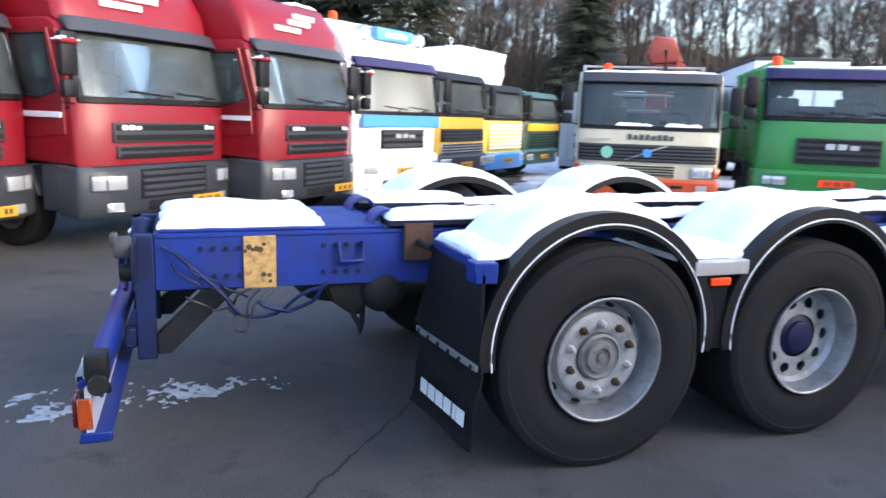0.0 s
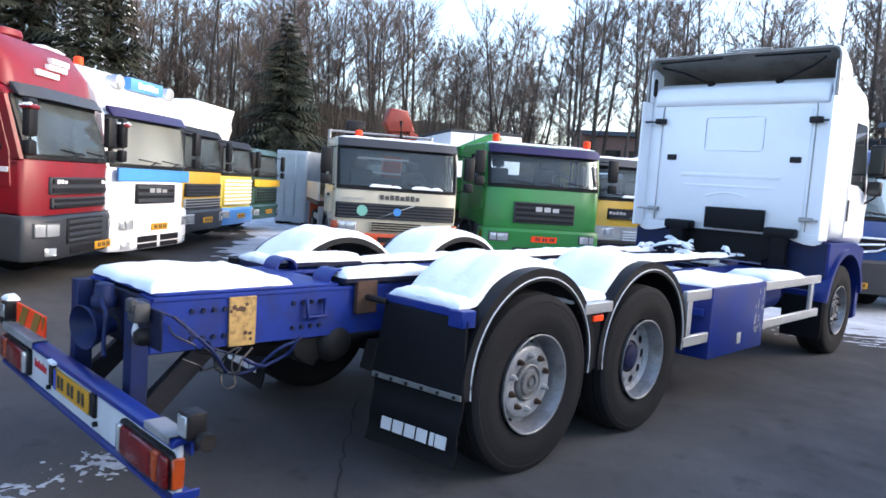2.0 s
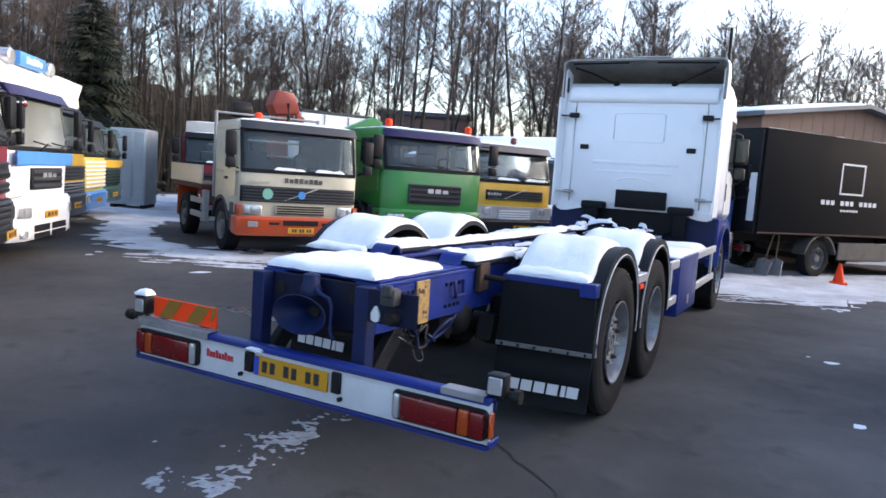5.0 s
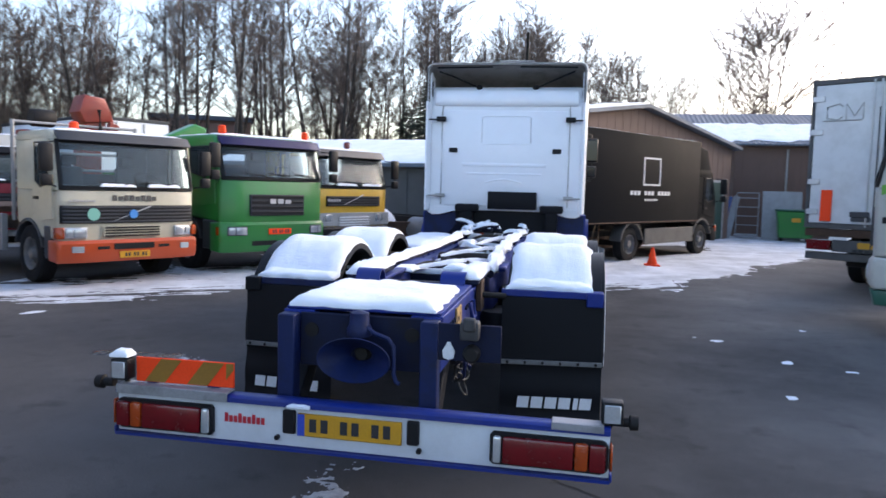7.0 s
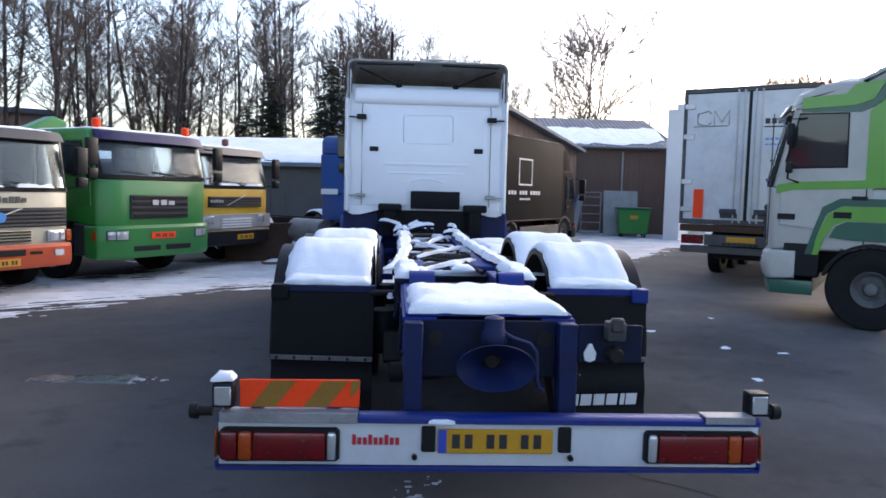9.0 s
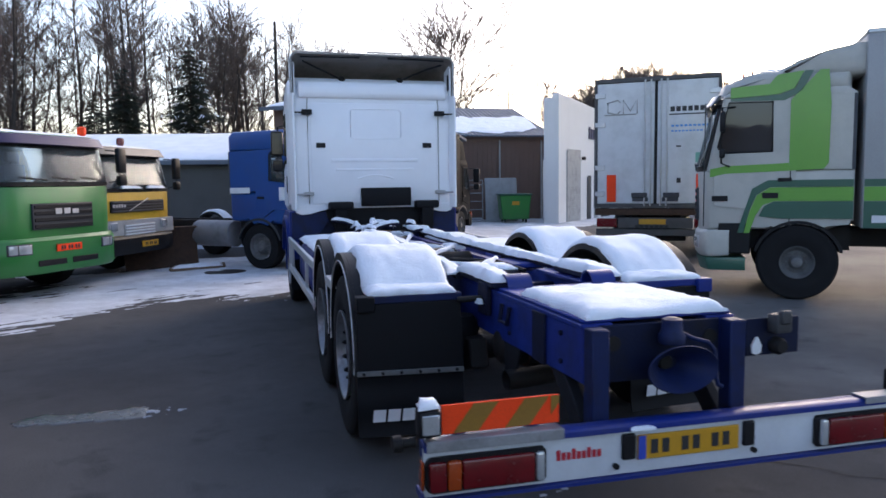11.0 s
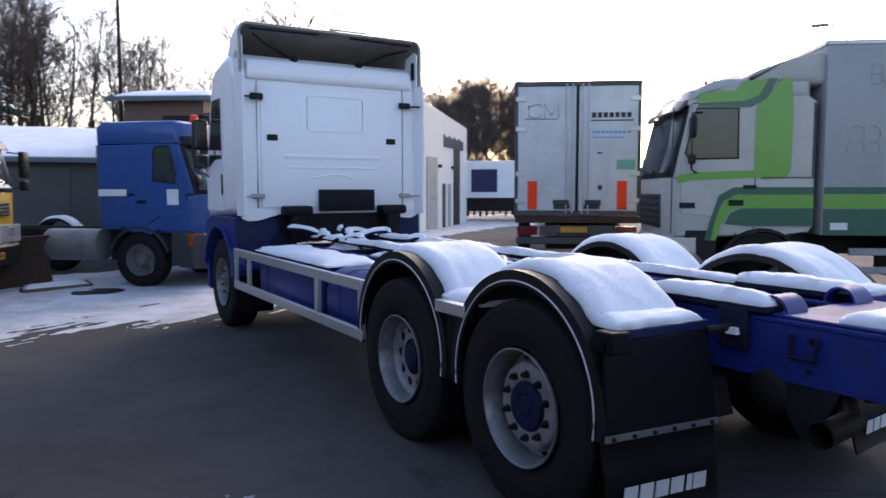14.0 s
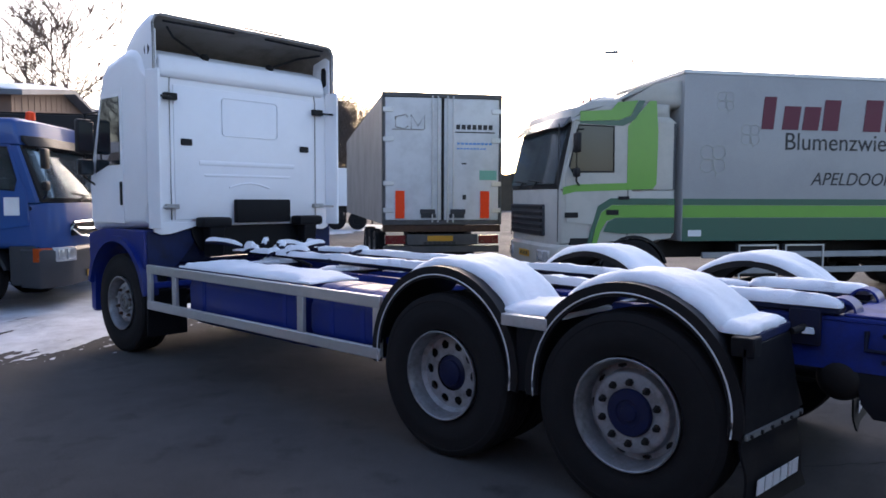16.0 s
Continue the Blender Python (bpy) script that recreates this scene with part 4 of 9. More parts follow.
# ---- tail: posts, coupling, rear lamp beam ----
M_BRACE = surface("grimy_grey_paint", (0.009, 0.010, 0.014), 0.65, 0, 0.8, (0.018, 0.017, 0.018), 0, 8.0, 0.3, spec=0.25)
M_GREYA = surface("weathered_aluminium", (0.30, 0.30, 0.31), 0.55, 0.4, 0.7, (0.11, 0.105, 0.10), 0, 7.0, 0.2)
M_SOCK = surface("weathered_socket_plastic", (0.05, 0.05, 0.052), 0.6, 0.1, 0.7, (0.02, 0.02, 0.02), 0, 14.0, 0.3)
# tail pieces use the two blues that carry shade in their colour
for s in (-1, 1):
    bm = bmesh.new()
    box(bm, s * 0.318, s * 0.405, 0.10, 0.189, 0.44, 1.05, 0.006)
    part("beam_post", bm, M_BLUEP, TRUCK, "grimy blue beam post, darkened for shade")
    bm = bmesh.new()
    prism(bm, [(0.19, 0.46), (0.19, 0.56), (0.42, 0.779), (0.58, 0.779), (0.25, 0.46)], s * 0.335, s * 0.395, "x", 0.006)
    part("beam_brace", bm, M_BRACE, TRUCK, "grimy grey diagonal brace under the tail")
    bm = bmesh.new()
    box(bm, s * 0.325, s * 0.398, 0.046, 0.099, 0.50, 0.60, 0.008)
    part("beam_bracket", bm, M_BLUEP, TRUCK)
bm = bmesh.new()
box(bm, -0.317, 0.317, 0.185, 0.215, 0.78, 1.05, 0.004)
ccp = part("coupling_cross_plate", bm, M_BLUED, TRUCK, "oily blue cross plate behind the coupling, darkened for shade")
# dark discs stand for the two round holes in the plate
for x in (-0.255, 0.262):
    bm = bmesh.new()
    rod(bm, [(0.1765, 0.036), (0.1845, 0.036)], 18, "y", (x, 0, 0.965))
    part("plate_hole", bm, M_IRON, ccp, "dark disc drawn as a hole in the plate")
# funnel of the drawbar coupling
bm = bmesh.new()
prof = [(0.29, 0.06), (0.26, 0.075), (0.21, 0.13), (0.16, 0.185), (0.145, 0.20), (0.15, 0.205), (0.21, 0.15), (0.26, 0.09), (0.295, 0.075)]
rings = []
for a, r in prof:
    rings.append([bm.verts.new((0.012 + r * 0.90 * math.cos(2 * math.pi * i / 28), a - 0.13, 0.86 + r * 0.54 * math.sin(2 * math.pi * i / 28))) for i in range(28)])
for a, b in zip(rings, rings[1:]):
    for i in range(28):
        bm.faces.new((a[i], a[(i + 1) % 28], b[(i + 1) % 28], b[i]))
part("coupling_funnel", bm, M_BLUEP, TRUCK, "oily blue drawbar coupling funnel, darkened for shade")
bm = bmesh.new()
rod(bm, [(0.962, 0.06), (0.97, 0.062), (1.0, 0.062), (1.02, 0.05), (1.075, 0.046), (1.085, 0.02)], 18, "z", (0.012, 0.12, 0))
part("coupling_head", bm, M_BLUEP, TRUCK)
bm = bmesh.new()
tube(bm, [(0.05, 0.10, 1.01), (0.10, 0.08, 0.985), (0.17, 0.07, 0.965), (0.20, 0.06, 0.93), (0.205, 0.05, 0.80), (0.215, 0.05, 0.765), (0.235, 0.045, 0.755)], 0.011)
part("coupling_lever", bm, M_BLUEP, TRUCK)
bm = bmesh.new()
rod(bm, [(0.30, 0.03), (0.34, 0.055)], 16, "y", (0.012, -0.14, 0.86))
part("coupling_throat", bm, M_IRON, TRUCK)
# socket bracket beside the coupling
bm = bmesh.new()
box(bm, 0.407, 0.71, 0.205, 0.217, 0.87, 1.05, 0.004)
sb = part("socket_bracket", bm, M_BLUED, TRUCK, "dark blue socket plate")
bm = bmesh.new()
box(bm, 0.52, 0.61, 0.13, 0.204, 0.985, 1.075, 0.012, 2)
box(bm, 0.535, 0.595, 0.115, 0.15, 1.03, 1.095, 0.008)
part("trailer_socket", bm, M_SOCK, sb, "dark grey trailer socket with a flap")
bm = bmesh.new()
rod(bm, [(0.15, 0.03), (0.17, 0.042), (0.204, 0.042)], 14, "y", (0.572, 0, 0.915))
part("air_coupling", bm, M_IRON, sb)
bm = bmesh.new()
prism(bm, [(0.435, 0.885), (0.46, 0.875), (0.485, 0.885), (0.49, 0.92), (0.475, 0.945), (0.468, 0.962), (0.452, 0.962), (0.445, 0.945), (0.43, 0.92)], 0.192, 0.204, "y", 0.003)
part("pale_cap", bm, M_WTXT, sb, "pale plastic coupling cap")
# loose hoses by the tail
for y0, z0, y1, z1, sag, rr, mt in ((0.24, 1.00, 0.60, 0.74, 0.02, 0.006, M_BLUEP), (0.30, 0.97, 0.98, 0.78, 0.24, 0.010, M_BLUEP), (0.45, 0.80, 0.72, 0.76, 0.13, 0.007, M_CABLE), (0.26, 0.92, 0.56, 0.72, 0.03, 0.005, M_CABLE), (0.66, 0.72, 1.02, 0.80, 0.11, 0.011, M_BLUEP), (0.50, 0.78, 0.66, 0.77, 0.20, 0.006, M_CABLE), (0.34, 0.76, 0.62, 0.79, 0.10, 0.006, M_CABLE)):
    pts = [(0.455 + 0.03 * math.sin(k * 0.55 + y0 * 20), y0 + 0.018 * math.sin(k * 1.1 + z0 * 30) + (y1 - y0) * k / 14, z0 + (z1 - z0) * k / 14 - sag * math.sin(math.pi * k / 14) ** 1.4) for k in range(15)]
    bm = bmesh.new()
    tube(bm, pts, rr, 6)
    part("hose", bm, mt, TRUCK, "hanging hose")
# air tank, brake gear, pipe and plate hanging under the tail
bm = bmesh.new()
rod(bm, [(-0.42, 0.06), (-0.40, 0.10), (-0.36, 0.125), (0.36, 0.125), (0.40, 0.10), (0.42, 0.06)], 28, "x", (0, 1.33, 0.72))
tank_r = part("rear_air_tank", bm, M_IRON, TRUCK, "dark grimy air tank under the tail")
for x in (-0.24, 0.24):
    bm = bmesh.new()
    tube(bm, [(x, 1.33 + 0.128 * math.cos(k * math.pi / 12), 0.72 + 0.128 * math.sin(k * math.pi / 12)) for k in range(25)], 0.010, 6)
    part("tank_strap", bm, M_RUST, tank_r, "rusty strap")
bm = bmesh.new()
prism(bm, [(1.02, 0.78), (1.30, 0.78), (1.26, 0.66), (1.20, 0.58), (1.14, 0.60), (1.06, 0.66)], 0.2, 0.36, "x", 0.02, 2)
part("hanging_bracket", bm, M_IRON, TRUCK, "dark hanging bracket")
bm = bmesh.new()
prism(bm, [(0.98, 0.78), (1.26, 0.78), (1.22, 0.60), (1.16, 0.53), (1.10, 0.53)], -0.40, -0.385, "x", 0.004)
part("hanger_plate", bm, M_BRACE, TRUCK, "grimy grey hanger plate under the frame")
bm = bmesh.new()
tube(bm, [(-0.47, 1.02, 0.59), (-0.2, 1.04, 0.60), (0.1, 1.25, 0.63), (0.1, 2.0, 0.66)], 0.058, 14, False)
tube(bm, [(-0.47, 1.02, 0.59), (-0.2, 1.04, 0.60), (0.1, 1.25, 0.63), (0.1, 2.0, 0.66)], 0.050, 14, False)
part("exhaust_pipe", bm, M_IRON, TRUCK, "dark open exhaust pipe")

# rear lamp beam
BEAM = bmesh.new()
prism(BEAM, [(-0.03, 0.405), (-0.03, 0.60), (-0.022, 0.610), (-0.008, 0.610), (-0.008, 0.405)], -1.245, 1.245, "x", 0.003)
M_BEAMW = paint("dulled_white_beam_paint", (0.52, 0.54, 0.57), 0.35, 0.15)
beam = part("lamp_beam", BEAM, M_BEAMW, TRUCK, "white sheet-metal rear lamp beam")
bm = bmesh.new()
prism(bm, [(-0.055, 0.385), (-0.055, 0.40), (0.05, 0.40), (0.05, 0.385)], -1.25, 1.25, "x", 0.003)
part("beam_lower_flange", bm, M_BLUE, beam)
bm = bmesh.new()
prism(bm, [(-0.052, 0.60), (-0.05, 0.622), (-0.036, 0.632), (0.026, 0.634), (0.034, 0.628), (0.034, 0.56), (0.022, 0.56), (0.022, 0.618), (-0.02, 0.616)], -1.245, 1.245, "x", 0.003)
part("beam_upper_rail", bm, M_BLUE, beam, "blue tube rail")
bm = bmesh.new()
box(bm, -1.235, -0.62, -0.054, 0.03, 0.636, 0.646, 0.003)
box(bm, -1.235, -0.62, -0.060, -0.0535, 0.60, 0.646, 0.002)
part("step_plate", bm, M_GREYA, beam, "weathered aluminium strip on the beam top")
bm = bmesh.new()
box(bm, 0.98, 1.215, -0.054, 0.03, 0.636, 0.645, 0.003)
box(bm, 0.98, 1.215, -0.060, -0.0535, 0.612, 0.645, 0.002)
part("step_plate", bm, M_GREYA, beam, "short pale strip on the beam top")
for s in (-1, 1):
    bm = bmesh.new()
    prism(bm, [(s * x, z) for x, z in [(0.715, 0.425)] + [(1.205 + 0.035 * math.sin(k * math.pi / 12), 0.46 - 0.035 * math.cos(k * math.pi / 12)) for k in range(7)] + [(1.205 + 0.035 * math.cos(k * math.pi / 12), 0.54 + 0.035 * math.sin(k * math.pi / 12)) for k in range(7)] + [(0.715, 0.575), (0.70, 0.56), (0.70, 0.44)]], -0.055, -0.02, "y", 0.006)
    lamp = part("tail_lamp", bm, M_BLACK, beam, "long tail lamp with red, amber and clear lenses")
    for x0, x1, mt, nm in ((0.715, 0.755, M_LENS, "reversing_lens"), (0.76, 1.085, M_RED_L, "brake_lens"), (1.088, 1.15, M_AMB_L, "indicator_lens"), (1.153, 1.228, M_RED_L, "tail_lens")):
        bm = bmesh.new()
        box(bm, s * x0, s * x1, -0.078, -0.05, 0.437, 0.563, 0.012, 2)
        part(nm, bm, mt, lamp)
    bm = bmesh.new()
    box(bm, s * 1.2455, s * 1.258, -0.056, -0.005, 0.44, 0.565, 0.006)
    part("side_lens", bm, M_AMB_L, lamp, "amber wrap-round lens")
    bm = bmesh.new()
    box(bm, s * 1.2455, s * 1.258, -0.05, 0.06, 0.39, 0.428, 0.004)
    part("end_plate", bm, M_BLUE, beam)
    bm = bmesh.new()
    box(bm, s * 0.30, s * 0.36, -0.05, -0.025, 0.47, 0.585, 0.006) if s > 0 else box(bm, -0.33, -0.265, -0.05, -0.025, 0.47, 0.585, 0.006)
    part("plate_lamp", bm, M_BLACK, beam)
    bm = bmesh.new()
    rod(bm, [(-0.05, 0.013), (-0.028, 0.013)], 10, "y", (s * 0.36, 0, 0.445))
    part("grommet", bm, M_BLACK, beam)
bm = bmesh.new()
box(bm, -0.255, 0.275, -0.045, -0.033, 0.463, 0.575, 0.004)
plate = part("number_plate", bm, M_PLATE, beam, "yellow number plate with dark bars")
bm = bmesh.new()
box(bm, -0.252, -0.215, -0.0475, -0.0455, 0.466, 0.572, 0)
part("plate_band", bm, M_EU, plate)
bm = bmesh.new()
for k in range(6):
    x0 = -0.19 + 0.058 * k + 0.042 * (k // 2)
    box(bm, x0, x0 + 0.036, -0.0475, -0.0455, 0.488, 0.552, 0)
pieces("plate_bar", bm, M_TXT, plate)
bm = bmesh.new()
for k in range(9):
    x = -0.645 + 0.0245 * k
    box(bm, x, x + 0.018, -0.0335, -0.031, 0.497, 0.53 if k % 3 else 0.543, 0)
pieces("sticker_bar", bm, M_REDTXT, beam, "red block mark")
beam.location, beam.scale, beam.rotation_euler = (0, 0.012, 0.022), (0.978, 1, 1), (0, 0.003, -0.018)
# work lamps and end rubbers on the beam
for s, x, z in ((-1, -1.19, 0.75), (1, 1.225, 0.715)):
    bm = bmesh.new()
    box(bm, x - 0.048, x + 0.048, -0.03, 0.05, z - 0.06, z + 0.05, 0.012, 2)
    tube(bm, [(x, 0.03, z - 0.06), (x - s * 0.03, 0.04, z - 0.12)], 0.014)
    wl = part("work_lamp", bm, M_BLACK, TRUCK, "small black work lamp")
    bm = bmesh.new()
    box(bm, x - 0.036, x + 0.036, -0.036, -0.029, z - 0.046, z + 0.036, 0.004)
    part("lamp_glass", bm, M_LENS, wl)
    bm = bmesh.new()
    rod(bm, [(s * 1.245, 0.022), (s * 1.30, 0.022), (s * 1.305, 0.036), (s * 1.34, 0.034)], 14, "x", (0, 0.02, 0.665))
    part("end_marker", bm, M_IRON, TRUCK)
# striped warning board
bm = bmesh.new()
box(bm, -1.13, -0.60, -0.012, 0.0, 0.70, 0.825, 0.003)
board = part("warning_board", bm, M_ORANGE, TRUCK, "orange and ochre striped warning board")
bm = bmesh.new()
for x in (-1.07, -0.84):
    prism(bm, [(x - 0.01, 0.704), (x + 0.10, 0.704), (x + 0.19, 0.821), (x + 0.08, 0.821)], -0.0155, -0.0125, "y")
prism(bm, [(-0.64, 0.74), (-0.64, 0.821), (-0.602, 0.821), (-0.602, 0.79)], -0.0155, -0.0125, "y")
pieces("board_stripe", bm, M_OLIVE, board, "dark ochre stripes")
for x in (-1.05, -0.72):
    bm = bmesh.new()
    box(bm, x - 0.03, x + 0.03, 0.002, 0.02, 0.63, 0.78, 0.003)
    part("board_leg", bm, M_BLUE, board)

board.location = (0, 0.04, -0.022)
sb.location = (0, -0.10, 0)

# ---- side gear ----
# left: aluminium guard frame with tanks behind
for s, y0, y1, posts in ((-1, 4.02, 7.44, (4.06, 4.93, 6.9, 7.4)), (1, 4.06, 4.52, (4.14,)), (1, 5.66, 7.24, (7.0,))):
    bm = bmesh.new()
    box(bm, s * 1.215, s * 1.255, y0, y1, 0.915, 1.0, 0.006)
    g = part("side_guard", bm, M_ALU, TRUCK, "aluminium side guard rail")
    bm = bmesh.new()
    box(bm, s * 1.215, s * 1.255, y0, y1, 0.55, 0.635, 0.006)
    part("lower_rail", bm, M_ALU, g)
    for y in posts:
        bm = bmesh.new()
        box(bm, s * 1.218, s * 1.250, y - 0.04, y + 0.04, 0.63, 0.92, 0.004)
        part("guard_post", bm, M_ALU, g)
    for y in (y0 + 0.06, y1 - 0.08):
        bm = bmesh.new()
        box(bm, s * 0.46, s * 1.214, y, y + 0.05, 0.76, 0.82, 0.006)
        part("guard_arm", bm, M_BLUEW, g)


def tank(s, y0, y1, z0, z1, x0=0.58, x1=1.16, r=0.16):
    bm = bmesh.new()
    cx = (x0 + x1) / 2
    pts = arc(x1 - r, z1 - r, r, 0, 90, 6) + arc(x0 + r, z1 - r, r, 90, 180, 6) + arc(x0 + r, z0 + r, r, 180, 270, 6) + arc(x1 - r, z0 + r, r, 270, 360, 6)
    prism(bm, [(s * a, b) for a, b in pts], y0, y1, "y", 0.015)
    t = part("fuel_tank", bm, M_BLUE, TRUCK, "blue painted tank")
    for y in (y0 + 0.25, y1 - 0.25):
        bm = bmesh.new()
        q = [(s * (cx + (a - cx) * 1.015), z0 + (z1 - z0) / 2 + (b - (z0 + z1) / 2) * 1.015) for a, b in pts]
        prism(bm, q, y - 0.025, y + 0.025, "y")
        part("tank_strap", bm, M_BLUEW, t)
    return t


tank(-1, 5.0, 6.75, 0.46, 1.0)
tank(-1, 4.05, 4.9, 0.50, 1.0)
bm = bmesh.new()
box(bm, 0.62, 1.268, 4.50, 5.65, 0.40, 1.005, 0.012, 2)
tb = part("tool_box", bm, M_BLUE, TRUCK, "blue steel tool box with scuffed end")
bm = bmesh.new()
box(bm, 1.269, 1.278, 5.05, 5.13, 0.48, 0.58, 0.004)
part("latch", bm, M_ALU, tb)
bm = bmesh.new()
rnd = random.Random(4)
for k in range(26):
    y, z = 5.42 + rnd.random() * 0.18, 0.5 + rnd.random() * 0.42
    w, h = 0.008 + rnd.random() * 0.02, 0.01 + rnd.random() * 0.05
    box(bm, 1.2685, 1.2695, y, y + w, z, z + h)
pieces("scuff", bm, M_GREYW, tb, "pale scuffed paint")
bm = bmesh.new()
rod(bm, [(5.85, 0.15), (5.87, 0.17), (6.75, 0.17), (6.77, 0.15)], 24, "y", (0.85, 0, 0.78))
part("air_tank", bm, M_BLUE, TRUCK)

# ---- cab ----
CW = 1.19
prof = [(7.52, 1.33), (7.50, 1.6), (7.50, 2.84), (7.52, 2.97), (7.59, 3.09), (7.72, 3.17), (7.92, 3.19), (8.40, 3.10), (8.55, 2.98), (8.80, 2.0), (8.86, 1.75), (8.90, 1.25)]
bm = bmesh.new()
prism(bm, prof, -CW, CW, "x")
side = [e for e in bm.edges if abs(e.verts[0].co.x) > CW - 0.001 and e.verts[0].co.x * e.verts[1].co.x > 0]
bmesh.ops.bevel(bm, geom=side, offset=0.12, segments=5, affect="EDGES", profile=0.5)
cab = part("cab", bm, M_WHITE, TRUCK, "white sleeper cab with a ribbed rear wall")
# pressed panels of the rear wall
def pressed(x0, x1, z0, z1, d=0.012):
    bm = bmesh.new()
    box(bm, x0, x1, 7.500 - d, 7.52, z0, z1, 0.010, 2)
    part("rear_panel", bm, M_WHITE, cab)


for s in (-1, 1):
    bm = bmesh.new()
    tube(bm, [(s * 0.94, 7.494, 1.40), (s * 0.94, 7.494, 2.78), (s * 0.93, 7.50, 2.88), (s * 0.90, 7.56, 3.0)], 0.008, 6)
    part("rear_seam", bm, M_GREYW, cab)
pressed(-0.90, 0.90, 1.40, 2.80, 0.012)
bm = bmesh.new()
tube(bm, [(-0.31, 7.486, 2.31), (0.35, 7.486, 2.31), (0.38, 7.486, 2.34), (0.38, 7.486, 2.69), (0.35, 7.486, 2.72), (-0.31, 7.486, 2.72), (-0.34, 7.486, 2.69), (-0.34, 7.486, 2.34), (-0.31, 7.486, 2.31)], 0.006, 6)
part("window_bead", bm, M_WHITE, cab, "pressed outline of a blanked rear window")
bm = bmesh.new()
prism(bm, [(7.515, 2.862), (7.482, 2.868), (7.462, 2.89), (7.458, 2.94), (7.466, 3.0), (7.482, 3.05), (7.515, 3.09)], -1.06, 1.06, "x", 0.03, 3)
part("rear_crown", bm, M_WHITE, cab, "rounded white crown over the rear wall")
pressed(-0.62, 0.62, 1.98, 2.03, 0.022)
pressed(-0.56, 0.56, 1.86, 1.89, 0.020)
bm = bmesh.new()
tube(bm, [(-0.26 + 0.52 * k / 10, 7.486, 1.745 + 0.05 * math.sin(math.pi * k / 10)) for k in range(11)], 0.012, 6)
part("rear_rib", bm, M_WHITE, cab)
# rubber lined marker recesses
for x in (-0.765, 0.765):
    bm = bmesh.new()
    box(bm, x - 0.065, x + 0.065, 7.470, 7.49, 2.18, 2.25, 0.008)
    part("rear_vent", bm, M_BLACK, cab, "small black vent")
# ladder plate and rests
bm = bmesh.new()
box(bm, -0.22, 0.50, 7.40, 7.47, 1.40, 1.66, 0.012, 2)
part("wind_plate", bm, M_FLAP, TRUCK, "black plate on the rear wall")
for x in (-0.52, 0.72):
    bm = bmesh.new()
    box(bm, x - 0.17, x + 0.17, 7.28, 7.48, 1.36, 1.47, 0.03, 2)
    prism(bm, [(7.30, 1.37), (7.46, 1.37), (7.44, 1.05), (7.34, 1.05)], x - 0.09, x + 0.09, "x", 0.01)
    part("cab_suspension", bm, M_FLAP, TRUCK, "black rear cab mount")
# black sheet that stands for the shade in the gap under the rear wall
bm = bmesh.new()
prism(bm, [(-0.72, 1.372), (0.72, 1.372), (0.70, 1.26), (0.62, 1.12), (0.45, 1.04), (-0.45, 1.04), (-0.62, 1.12), (-0.70, 1.26)], 7.505, 7.525, "y", 0.003)
part("dark_gap_sheet", bm, M_FLAP, TRUCK, "black sheet for the shaded gap under the cab")
